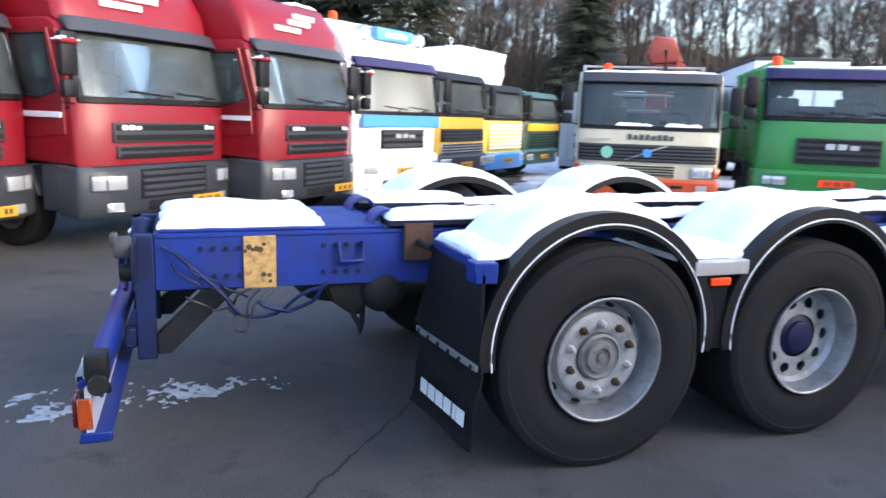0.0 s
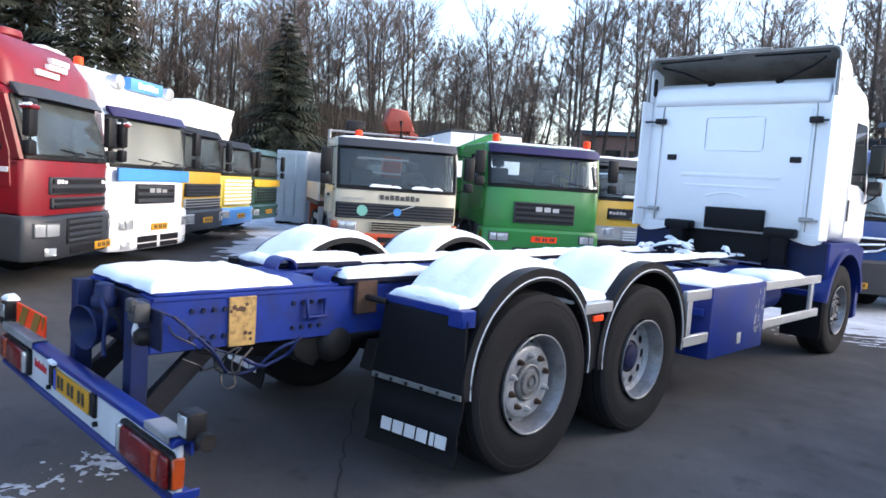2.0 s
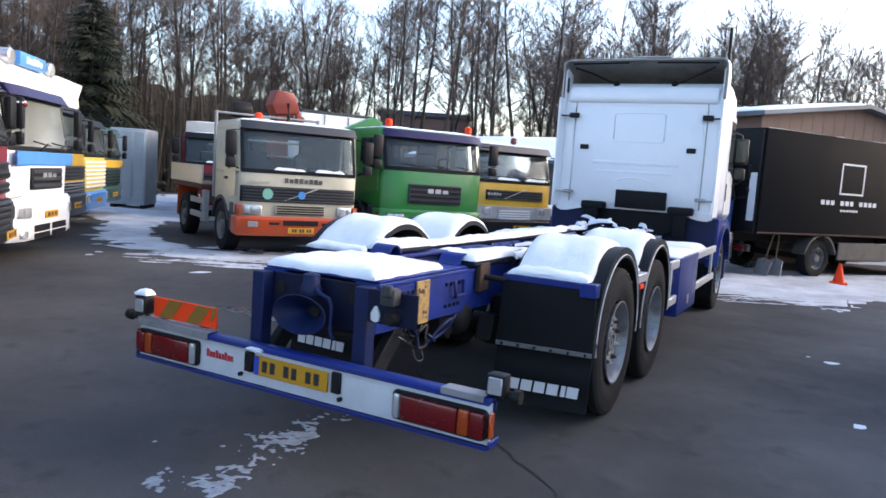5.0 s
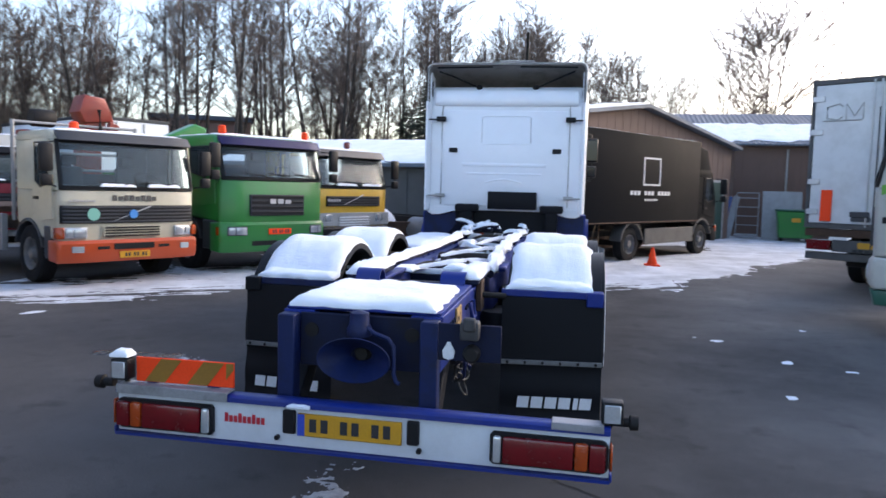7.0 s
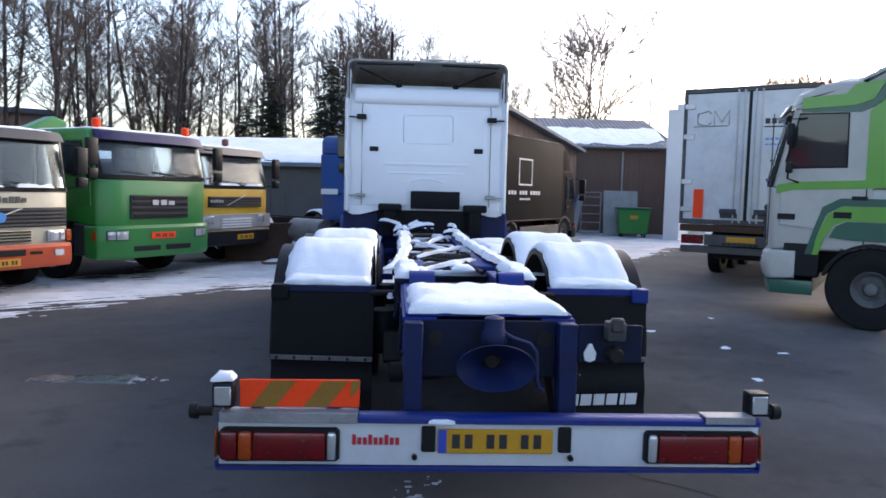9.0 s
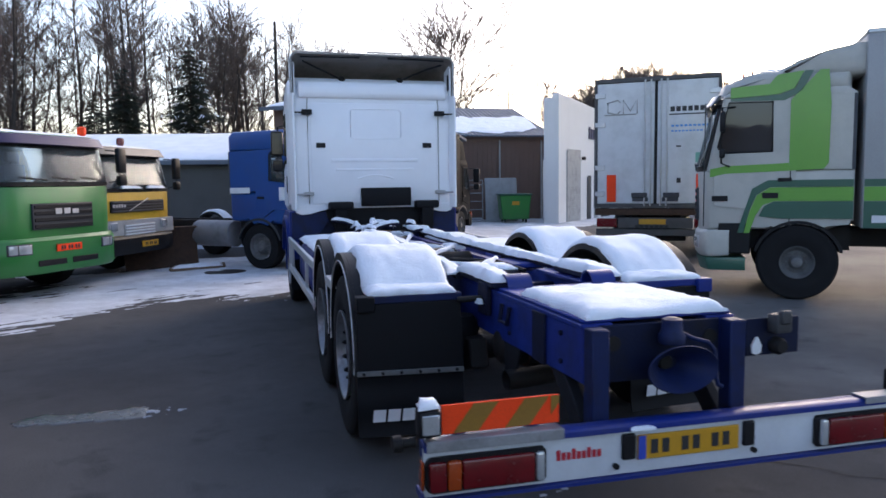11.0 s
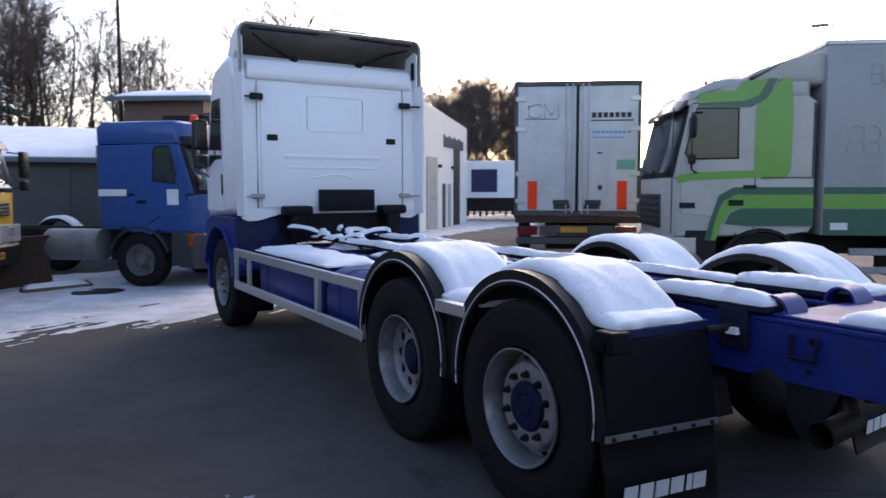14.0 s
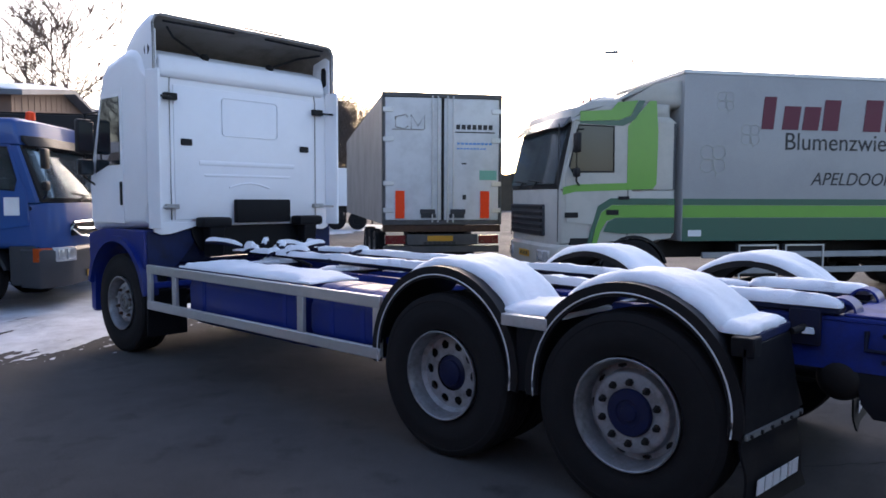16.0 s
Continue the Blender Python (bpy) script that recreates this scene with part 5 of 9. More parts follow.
# blue lower body under the cab
for s in (-1, 1):
    bm = bmesh.new()
    pts = [(7.55, 1.34), (7.55, 0.95)] + arc(AXF, 0.60, 0.63, 148, 20, 14) + [(8.74, 0.40), (8.86, 0.40), (8.89, 1.27), (8.5, 1.335)]
    prism(bm, pts, s * 0.86, s * 1.215, "x", 0.012)
    part("wheel_housing", bm, M_BLUE, TRUCK, "blue front wheel housing")
    bm = bmesh.new()
    prism(bm, arc(AXF, 0.58, 0.69, 172, 12, 20) + arc(AXF, 0.58, 0.63, 12, 172, 20), s * 1.10, s * 1.262, "x", 0.012)
    part("front_fender", bm, M_BLUE, TRUCK, "blue front wheel arch")
    bm = bmesh.new()
    box(bm, s * 0.78, s * 1.22, 7.50, 7.53, 0.24, 0.72, 0.01)
    part("front_mud_flap", bm, M_FLAP, TRUCK)
    # darkened blue sheets put the shade below the rear wall into colour
    bm = bmesh.new()
    box(bm, s * 0.46, s * 0.86, 7.56, 7.62, 0.98, 1.34, 0.02)
    part("rear_cab_sheet", bm, M_BLUED, TRUCK)
    bm = bmesh.new()
    prism(bm, [(s * 0.88, 0.95), (s * 1.19, 0.95), (s * 1.19, 1.33), (s * 0.62, 1.33), (s * 0.70, 1.15)], 7.535, 7.548, "y", 0.003)
    part("rear_shade_sheet", bm, M_BLUEP, TRUCK)
    bm = bmesh.new()
    prism(bm, [(s * 0.60, 1.374), (s * 0.66, 1.33), (s * 0.80, 1.295), (s * 0.95, 1.255), (s * 1.06, 1.25), (s * 1.13, 1.28), (s * 1.15, 1.374)], 7.492, 7.515, "y", 0.004)
    part("rear_wall_corner", bm, M_WHITE, cab, "rounded lower corner of the white rear wall")
    # doors: seam, window, handle
    bm = bmesh.new()
    prism(bm, [(8.02, 1.36), (8.02, 2.78), (8.52, 2.78), (8.72, 2.05), (8.79, 1.72), (8.83, 1.36)], s * (CW + 0.002), s * (CW + 0.008), "x")
    door = part("door", bm, M_WHITE, cab, "white cab door")
    bm = bmesh.new()
    prism(bm, [(8.08, 1.98), (8.08, 2.70), (8.49, 2.70), (8.66, 2.06), (8.68, 1.90), (8.36, 1.98)], s * (CW + 0.0085), s * (CW + 0.014), "x")
    part("door_window", bm, M_GLASS, door)
    bm = bmesh.new()
    box(bm, s * (CW + 0.009), s * (CW + 0.02), 8.04, 8.09, 1.55, 1.80, 0.004)
    part("door_handle", bm, M_BLACK, door)
    # corner fairing
    bm = bmesh.new()
    prism(bm, [(s * 1.10, 7.49), (s * 1.13, 7.31), (s * 1.155, 7.31), (s * 1.19, 7.49)], 1.36, 2.96, "z", 0.008)
    fin = part("corner_fairing", bm, M_WHITE, TRUCK, "white side fairing behind the cab")
    for z in (1.58, 2.70):
        bm = bmesh.new()
        tube(bm, [(s * 0.92, 7.47, z), (s * 0.98, 7.40, z), (s * 1.16, 7.36, z)], 0.012)
        box(bm, s * 0.88, s * 1.02, 7.43, 7.49, z - 0.02, z + 0.03 if z < 2 else z + 0.05, 0.006)
        part("fairing_stay", bm, M_BLACK if z > 2 else M_GREYW, fin)
    # mirrors
    bm = bmesh.new()
    tube(bm, [(s * 1.17, 8.62, 2.62), (s * 1.28, 8.74, 2.60), (s * 1.30, 8.74, 1.9), (s * 1.17, 8.72, 1.8)], 0.014)
    box(bm, s * 1.205, s * 1.39, 8.68, 8.78, 2.16, 2.54, 0.03, 2)
    box(bm, s * 1.21, s * 1.37, 8.68, 8.78, 1.92, 2.10, 0.03, 2)
    mr = part("mirror", bm, M_BLACK, TRUCK, "black twin door mirror")
    bm = bmesh.new()
    box(bm, s * 1.22, s * 1.375, 8.672, 8.679, 2.19, 2.51, 0.002)
    box(bm, s * 1.225, s * 1.355, 8.672, 8.679, 1.94, 2.08, 0.002)
    pieces("mirror_glass", bm, M_GLASS, mr)
bm = bmesh.new()
box(bm, -1.18, 1.18, 8.86, 8.96, 0.36, 0.92, 0.04, 2)
part("front_bumper", bm, M_BLUE, TRUCK)
bm = bmesh.new()
prism(bm, [(8.565, 2.93), (8.575, 2.93), (8.81, 2.02), (8.80, 2.02)], -1.06, 1.06, "x")
part("windscreen", bm, M_GLASS, cab)
bm = bmesh.new()
box(bm, -0.95, 0.95, 8.89, 8.93, 1.0, 1.6, 0.01)
part("grille", bm, M_BLACK, cab)


cab.location = (0, 0, 0.045)


# roof deflector: an open shell, seen into from behind
def shell(bm, secs, t=0.018):
    rows = []
    for y, w, zb, zt, r in secs:
        out = [(-w, zb)] + arc(-w + r, zt - r, r, 180, 90, 6) + arc(w - r, zt - r, r, 90, 0, 6) + [(w, zb)]
        inn = [(-w + t, zb)] + arc(-w + r, zt - r, r - t, 180, 90, 6) + arc(w - r, zt - r, r - t, 90, 0, 6) + [(w - t, zb)]
        rows.append(([bm.verts.new((x, y, z)) for x, z in out], [bm.verts.new((x, y, z)) for x, z in inn]))
    n = len(rows[0][0])
    for (a, b), (c, d) in zip(rows, rows[1:]):
        for i in range(n - 1):
            bm.faces.new((a[i], a[i + 1], c[i + 1], c[i]))
            bm.faces.new((b[i], d[i], d[i + 1], b[i + 1]))
    for a, b in (rows[0], rows[-1]):
        for i in range(n - 1):
            bm.faces.new((a[i], b[i], b[i + 1], a[i + 1]))
    for i in (0, n - 1):
        for (a, b), (c, d) in zip(rows, rows[1:]):
            bm.faces.new((a[i], c[i], d[i], b[i]))


M_DEFL = surface("mottled_deflector_lining", (0.26, 0.24, 0.22), 0.7, 0, 0.95, (0.07, 0.06, 0.052), 0, 2.2, 0.2)
bm = bmesh.new()
shell(bm, [(7.40, 1.16, 2.90, 3.52, 0.10), (7.50, 1.17, 2.90, 3.53, 0.11), (7.8, 1.15, 2.92, 3.47, 0.14), (8.1, 1.10, 2.95, 3.36, 0.16), (8.35, 1.02, 2.98, 3.24, 0.12), (8.5, 0.98, 2.96, 3.12, 0.06)])
defl = part("roof_deflector", bm, M_WHITE, TRUCK, "white roof wind deflector, open behind")
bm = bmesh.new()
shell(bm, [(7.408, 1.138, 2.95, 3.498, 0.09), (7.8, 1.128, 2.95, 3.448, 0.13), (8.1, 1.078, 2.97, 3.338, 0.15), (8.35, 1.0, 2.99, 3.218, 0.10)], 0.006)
part("deflector_lining", bm, M_DEFL, defl, "mottled grey-brown inside of the deflector")
for s in (-1, 1):
    bm = bmesh.new()
    tube(bm, [(s * 0.98, 7.43, 3.40), (s * 0.80, 7.65, 3.36), (s * 0.42, 7.70, 3.20)], 0.013)
    tube(bm, [(s * 0.2, 7.44, 3.47), (s * 1.02, 7.44, 3.46)], 0.012)
    part("deflector_stay", bm, M_BLACK, defl)
    bm = bmesh.new()
    rod(bm, [(3.15, 0.03), (3.20, 0.05), (3.24, 0.03)], 12, "z", (s * 0.42, 7.68, 0))
    part("deflector_foot", bm, M_IRON, defl)
    bm = bmesh.new()
    prism(bm, [(7.42, 2.96), (7.42, 3.36), (7.50, 3.40), (7.72, 3.34), (7.78, 2.96)], s * 1.105, s * 1.120, "x", 0.004)
    inner = part("inner_side_panel", bm, M_WHITE, defl, "white side panel inside the deflector")
    bm = bmesh.new()
    prism(bm, [(7.47, 3.06), (7.47, 3.24), (7.50, 3.28), (7.56, 3.27), (7.57, 3.08), (7.53, 3.04)], s * 1.099, s * 1.1045, "x", 0.002)
    part("panel_slot", bm, M_BLACK, inner, "black slot")
    bm = bmesh.new()
    rod(bm, [(s * 1.150, 0.055), (s * 1.168, 0.055)], 20, "x", (0, 7.50, 3.16))
    part("deflector_recess", bm, M_BLACK, defl)
bm = bmesh.new()
tube(bm, [(0.4, 7.395, 3.50), (0.4, 7.395, 3.54), (-0.1, 7.395, 3.54)], 0.012)
part("deflector_rim", bm, M_GREYW, defl)
bm = bmesh.new()
tube(bm, [(-1.155, 7.398, 2.92), (-1.155, 7.398, 3.42), (-1.12, 7.398, 3.49), (-1.06, 7.398, 3.515), (1.06, 7.398, 3.515), (1.12, 7.398, 3.49), (1.155, 7.398, 3.42), (1.155, 7.398, 2.92)], 0.010, 6)
part("deflector_edge", bm, M_GREYW, defl, "worn grey edge of the deflector")
# aerial
bm = bmesh.new()
tube(bm, [(-1.02, 8.3, 3.05), (-1.05, 8.28, 3.5), (-1.07, 8.25, 4.25)], 0.008, 6, True, 0.003)
part("aerial", bm, M_BLACK, TRUCK)

# ---- snow lying on the truck ----
def lay(name, bm, label="white snow lying on the truck frame", parent=TRUCK):
    return part(name, bm, M_SNOW, parent, label, 60)


for s in (-1, 1):
    for cy, lo_a, hi_a in ((AXR, 48, 186), (AX2, 20, 172)):
        def f(u, v, s=s, cy=cy, lo_a=lo_a, hi_a=hi_a):
            a = radians(lo_a + (hi_a - lo_a) * u)
            y, z, ny, nz = cy + 0.629 * math.cos(a), 0.62 + 0.629 * math.sin(a), math.cos(a), math.sin(a)
            if cy == AXR and a > radians(138):
                k = (a - radians(138)) / radians(48)
                y0, z0 = cy + 0.629 * math.cos(radians(138)), 0.62 + 0.629 * math.sin(radians(138))
                y, z = y0 + (1.54 - y0) * k, max(z0 + (1.03 - z0) * k, 1.0)
                ny, nz = -0.15, 0.99
            return (s * (0.60 + 0.57 * v), y, z), (0, ny, nz)
        bm = bmesh.new()
        snow_sheet(bm, f, 34, 20, 0.05, s * 3 + cy)
        lay("snow_cap", bm, "thick white snow on the wheel arch")
    bm = bmesh.new()
    flat_snow(bm, s * 0.62, s * 1.20, 2.56, 3.02, 1.0, 0.055, 7 + s)
    lay("snow_cap", bm, "white snow in the dip between the arches")
    bm = bmesh.new()
    flat_snow(bm, s * 0.285, s * 0.45, 1.33, 2.06, 1.111, 0.055, 9 + s, 0.03)
    lay("snow_cap", bm, "crust of snow on the frame pad")
bm = bmesh.new()
flat_snow(bm, -0.385, 0.375, 0.205, 1.02, 1.079, 0.058, 2.0, 0.03)
lay("snow_cap", bm, "slab of snow on the tail deck")
bm = bmesh.new()
flat_snow(bm, 0.60, 1.25, 4.50, 5.62, 1.006, 0.045, 5.0)
lay("snow_cap", bm, "snow on top of the tool box")
bm = bmesh.new()
flat_snow(bm, -1.14, -0.62, 4.95, 7.0, 1.0, 0.06, 6.0)
lay("snow_cap", bm, "snow over the tank tops")
bm = bmesh.new()
flat_snow(bm, 0.60, 1.15, 6.2, 7.1, 0.96, 0.06, 8.0)
lay("snow_cap", bm, "snow on the air tank beside the frame")
for s in (-1, 1):
    pts = [(s * 0.44, 2.0), (s * 0.36, 3.4), (s * 0.33, 5.0), (s * 0.36, 7.2)]
    def g(u, v, pts=pts):
        k = min(2, int(u * 3))
        w = u * 3 - k
        x = pts[k][0] + (pts[k + 1][0] - pts[k][0]) * w
        y = pts[k][1] + (pts[k + 1][1] - pts[k][1]) * w
        wd = max(0.03, 0.11 + 0.10 * noise.noise(Vector((s * 5.0, y * 2.2, 0))) + 0.05 * noise.noise(Vector((s, y * 9.0, 3.0))))
        return (x + (v - 0.5) * wd + 0.03 * noise.noise(Vector((s, y * 1.7, 7.0))), y, 1.086 + 0.03 * u), (0, 0, 1)
    bm = bmesh.new()
    snow_sheet(bm, g, 120, 6, 0.05, s * 11.0)
    lay("snow_ridge", bm, "ridge of snow along the frame rail")
for k, (x0, x1, y) in enumerate([(-0.34, 0.34, 2.82), (-0.30, 0.34, 3.62), (-0.34, 0.30, 4.7), (-0.32, 0.32, 5.9), (-0.34, 0.34, 7.0)]):
    bm = bmesh.new()
    flat_snow(bm, x0, x1, y - 0.06, y + 0.06, 0.965, 0.04, k * 2.0, 0.04)
    lay("snow_ridge", bm, "snow along a cross member")
rnd = random.Random(3)
for k in range(9):
    x, y = rnd.uniform(-0.3, 0.3), rnd.uniform(2.3, 7.2)
    bm = bmesh.new()
    flat_snow(bm, x - rnd.uniform(0.05, 0.12), x + rnd.uniform(0.05, 0.12), y - 0.12, y + rnd.uniform(0.1, 0.25), 1.035, 0.035, k * 1.7, 0.035)
    lay("snow_clump", bm, "clump of snow caught among the pipes")
bm = bmesh.new()
flat_snow(bm, -0.30, -0.18, -0.055, 0.03, 0.632, 0.016, 4.9, 0.03)
lay("snow_dusting", bm, "thin snow on the lamp beam")
bm = bmesh.new()
flat_snow(bm, -1.245, -1.135, -0.03, 0.06, 0.81, 0.03, 5.2, 0.03)
lay("snow_dusting", bm, "snow on the small work lamp")
bm = bmesh.new()
flat_snow(bm, -0.50, -0.45, 1.43, 1.50, 0.965, 0.03, 5.9, 0.02)
lay("snow_clump", bm, "lump of snow on the frame bracket")
rnd = random.Random(12)
for k in range(14):
    a = Vector((rnd.uniform(-0.42, 0.42), rnd.uniform(5.9, 7.2), 1.10 + rnd.uniform(0, 0.10)))
    d = Vector((rnd.uniform(-0.35, 0.35), rnd.uniform(-0.25, 0.25), rnd.uniform(-0.03, 0.06)))
    bm = bmesh.new()
    tube(bm, [a, a + d * 0.5 + Vector((0, 0, 0.02)), a + d], 0.022, 6)
    pipe = part("pipe_stub", bm, M_FRAME, TRUCK)
    bm = bmesh.new()
    snow_sheet(bm, lambda u, v, a=a, d=d: (tuple(a + d * u + Vector((-d.y, d.x, 0)).normalized() * (v - 0.5) * 0.07 + Vector((0, 0, 0.018 + 0.02 * math.sin(math.pi * u)))), (0, 0, 1)), 10, 4, 0.035, k * 1.3)
    lay("snow_crust", bm, "snow lying along a pipe", pipe)
for k, (x0, y0, x1, y1) in enumerate([(-0.3, 2.4, 0.28, 3.3), (-0.25, 3.7, 0.3, 4.6), (0.2, 4.2, -0.3, 5.4), (-0.1, 5.2, 0.25, 6.6)]):
    def q(u, v, x0=x0, y0=y0, x1=x1, y1=y1):
        e = math.sin(math.pi * u)
        x = x0 * (1 - 0.4 * e) + (x1 - x0) * u + (v - 0.5) * (0.05 + 0.03 * noise.noise(Vector((u * 9, k, 0))))
        return (x, y0 + (y1 - y0) * u, 1.02 + 0.045 * e), (0, 0, 1)
    bm = bmesh.new()
    snow_sheet(bm, q, 40, 4, 0.03, k * 3.1)
    lay("snow_ridge", bm, "snow lying along an air line")


# ---- parked trucks ----
M_RED = paint("red_truck_paint", (0.19, 0.004, 0.011), 0.25, 0.12, 0.3)
M_GREEN = paint("bright_green_paint", (0.0144, 0.1890, 0.0324), 0.25, 0.3)
M_BEIGE = paint("cream_paint", (0.47, 0.435, 0.325), 0.25, 0.3)
M_YELLOW = paint("golden_yellow_paint", (0.62, 0.36, 0.02), 0.2)
M_LEMON = paint("lemon_yellow_paint", (0.72, 0.56, 0.08), 0.2)
M_DGREEN = paint("dark_green_paint", (0.012, 0.05, 0.035), 0.2)
M_SKYB = paint("sky_blue_paint", (0.06, 0.26, 0.62), 0.15)
M_PURPLE = paint("violet_visor", (0.024, 0.020, 0.075), 0.3, 0.05, 0.2)
M_OBUMP = paint("orange_bumper_paint", (0.46, 0.060, 0.010), 0.2, 0.3)
M_SLATE = surface("slate_grey_plastic", (0.026, 0.030, 0.037), 0.5, 0, 0.3, (0.05, 0.05, 0.05), 0.1, 3.0)
M_VISOR = surface("smoked_visor", (0.02, 0.026, 0.034), 0.15, 0, 0.2, (0.06, 0.06, 0.06), 0.5)
M_OFFW = paint("off_white_paint", (0.46, 0.445, 0.40), 0.25, 0.25)
M_BLKP = surface("black_box_panel", (0.009, 0.0095, 0.011), 0.7, 0, 0.25, (0.016, 0.016, 0.017), 0, 1.2, spec=0.06)
M_BLUE2 = paint("mid_blue_paint", (0.004, 0.06, 0.24), 0.2, 0.25)
M_SKIRT = surface("light_grey_steel", (0.30, 0.31, 0.32), 0.5, 0.3, 0.4, (0.1, 0.1, 0.1))
M_SKIRTD = surface("road_grimed_steel", (0.085, 0.084, 0.084), 0.6, 0.2, 0.6, (0.04, 0.038, 0.036))
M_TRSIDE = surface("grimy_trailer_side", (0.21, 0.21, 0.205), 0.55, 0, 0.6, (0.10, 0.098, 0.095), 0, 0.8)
M_LIME = paint("leaf_green_stripe", (0.1200, 0.3450, 0.0450), 0.1)
M_FOREST = paint("forest_green_stripe", (0.02, 0.10, 0.065), 0.1)
M_MAROON = surface("maroon_lettering", (0.12, 0.01, 0.03), 0.5, 0, 0.1)
M_CLOV = surface("pale_grey_print", (0.40, 0.40, 0.37), 0.6, 0, 0.2)
M_CRANE = paint("red_orange_crane_paint", (0.24, 0.028, 0.012), 0.4, 0.1)
M_TANK = surface("dull_tank_metal", (0.24, 0.24, 0.25), 0.5, 0.3, 0.5, (0.04, 0.04, 0.04))
M_GREYD = surface("faded_dark_lettering", (0.07, 0.065, 0.06), 0.6, 0, 0.2)
M_MINT = surface("mint_sticker", (0.16, 0.42, 0.34), 0.5, 0, 0.1)

_bm = bmesh.new()
lathe(_bm, tyre_profile(0.5, 0.3, 0.29), 36)
TYRE_ME = finish(_bm, "tyre", M_TYRE)
_bm = bmesh.new()
lathe(_bm, [(0.14, 0.292), (0.145, 0.285), (0.12, 0.262), (0.06, 0.25), (0.03, 0.2), (0.05, 0.13), (0.10, 0.11), (0.14, 0.09), (0.15, 0.04), (0.15, 0.001)], 32)
for _k in range(10):
    _a = 2 * math.pi * _k / 10
    rod(_bm, [(0.04, 0.016), (0.09, 0.014)], 6, "x", (0, 0.16 * math.cos(_a), 0.16 * math.sin(_a)))
RIM_ME = finish(_bm, "rim", M_STEEL)
# darker copy of the silver rim, with the wheels' shadow in its colour
M_STEELD = surface("dull_shaded_rim", (0.15, 0.15, 0.15), 0.6, 0.2, 0.7, (0.03, 0.028, 0.026), 0, 7.0)
RIM_SHADED = RIM_ME.copy()
RIM_SHADED.materials[0] = M_STEELD


_bm = bmesh.new()
lathe(_bm, tyre_profile(0.5, 0.3, 0.215), 40)
TYRE_FAT = finish(_bm, "tyre", M_TYRE)
RIM_SMALL = RIM_SHADED.copy()
RIM_SMALL.transform(Matrix.Diagonal((1, 0.75, 0.75, 1)))


def wheel(parent, x, y, s, r=0.5):
    fat = r > 0.52
    w = new("wheel", RIM_SMALL if fat else RIM_SHADED)
    w.parent = parent
    k = r / 0.5
    w.matrix_basis = pose(x, y, r) @ Matrix.Diagonal((s * k, k, k, 1)) if s > 0 else pose(x, y, r, 0, 0, 180) @ Matrix.Diagonal((k, k, k, 1))
    t = new("tyre", TYRE_FAT if fat else TYRE_ME)
    t.parent = w
    return w


def bars(bm, x0, x1, n, z0, z1, y, t=0.006, rnd=None):
    """A row of plain blocks in place of lettering, on a front that faces +y."""
    w = (x1 - x0) / n
    for k in range(n):
        h = (z1 - z0) * (1.0 if k % 3 else 0.8)
        box(bm, x0 + k * w, x0 + k * w + w * 0.74, y, y + t, z0, z0 + h)


def round_front(bm, W, amount, cut=True):
    """Draws the front corners back, as a cab's front is bowed in plan."""
    if cut:
        for k in (-0.95, -0.86, -0.74, -0.6, 0.6, 0.74, 0.86, 0.95):
            bmesh.ops.bisect_plane(bm, geom=bm.verts[:] + bm.edges[:] + bm.faces[:], plane_co=(k * W, 0, 0), plane_no=(1, 0, 0))
    for v in bm.verts:
        e = max(0.0, min(1.0, (abs(v.co.x) / W - 0.48) / 0.52))
        v.co.y -= amount * e ** 2.4 * max(0.0, min(1.0, (v.co.y + 0.85) / 0.7))


def ring_panel(bm, outer, inner, x0, x1):
    """A flat panel across x with an opening through it."""
    es = []
    for loop in (outer, inner):
        vs = [bm.verts.new((x0, y, z)) for y, z in loop]
        es += [bm.edges.new((vs[i], vs[(i + 1) % len(vs)])) for i in range(len(vs))]
    bmesh.ops.triangle_fill(bm, use_beauty=True, use_dissolve=False, edges=es)
    ex = bmesh.ops.extrude_face_region(bm, geom=bm.faces[:])
    for v in ex["geom"]:
        if isinstance(v, bmesh.types.BMVert):
            v.co.x = x1
    bmesh.ops.recalc_face_normals(bm, faces=bm.faces[:])


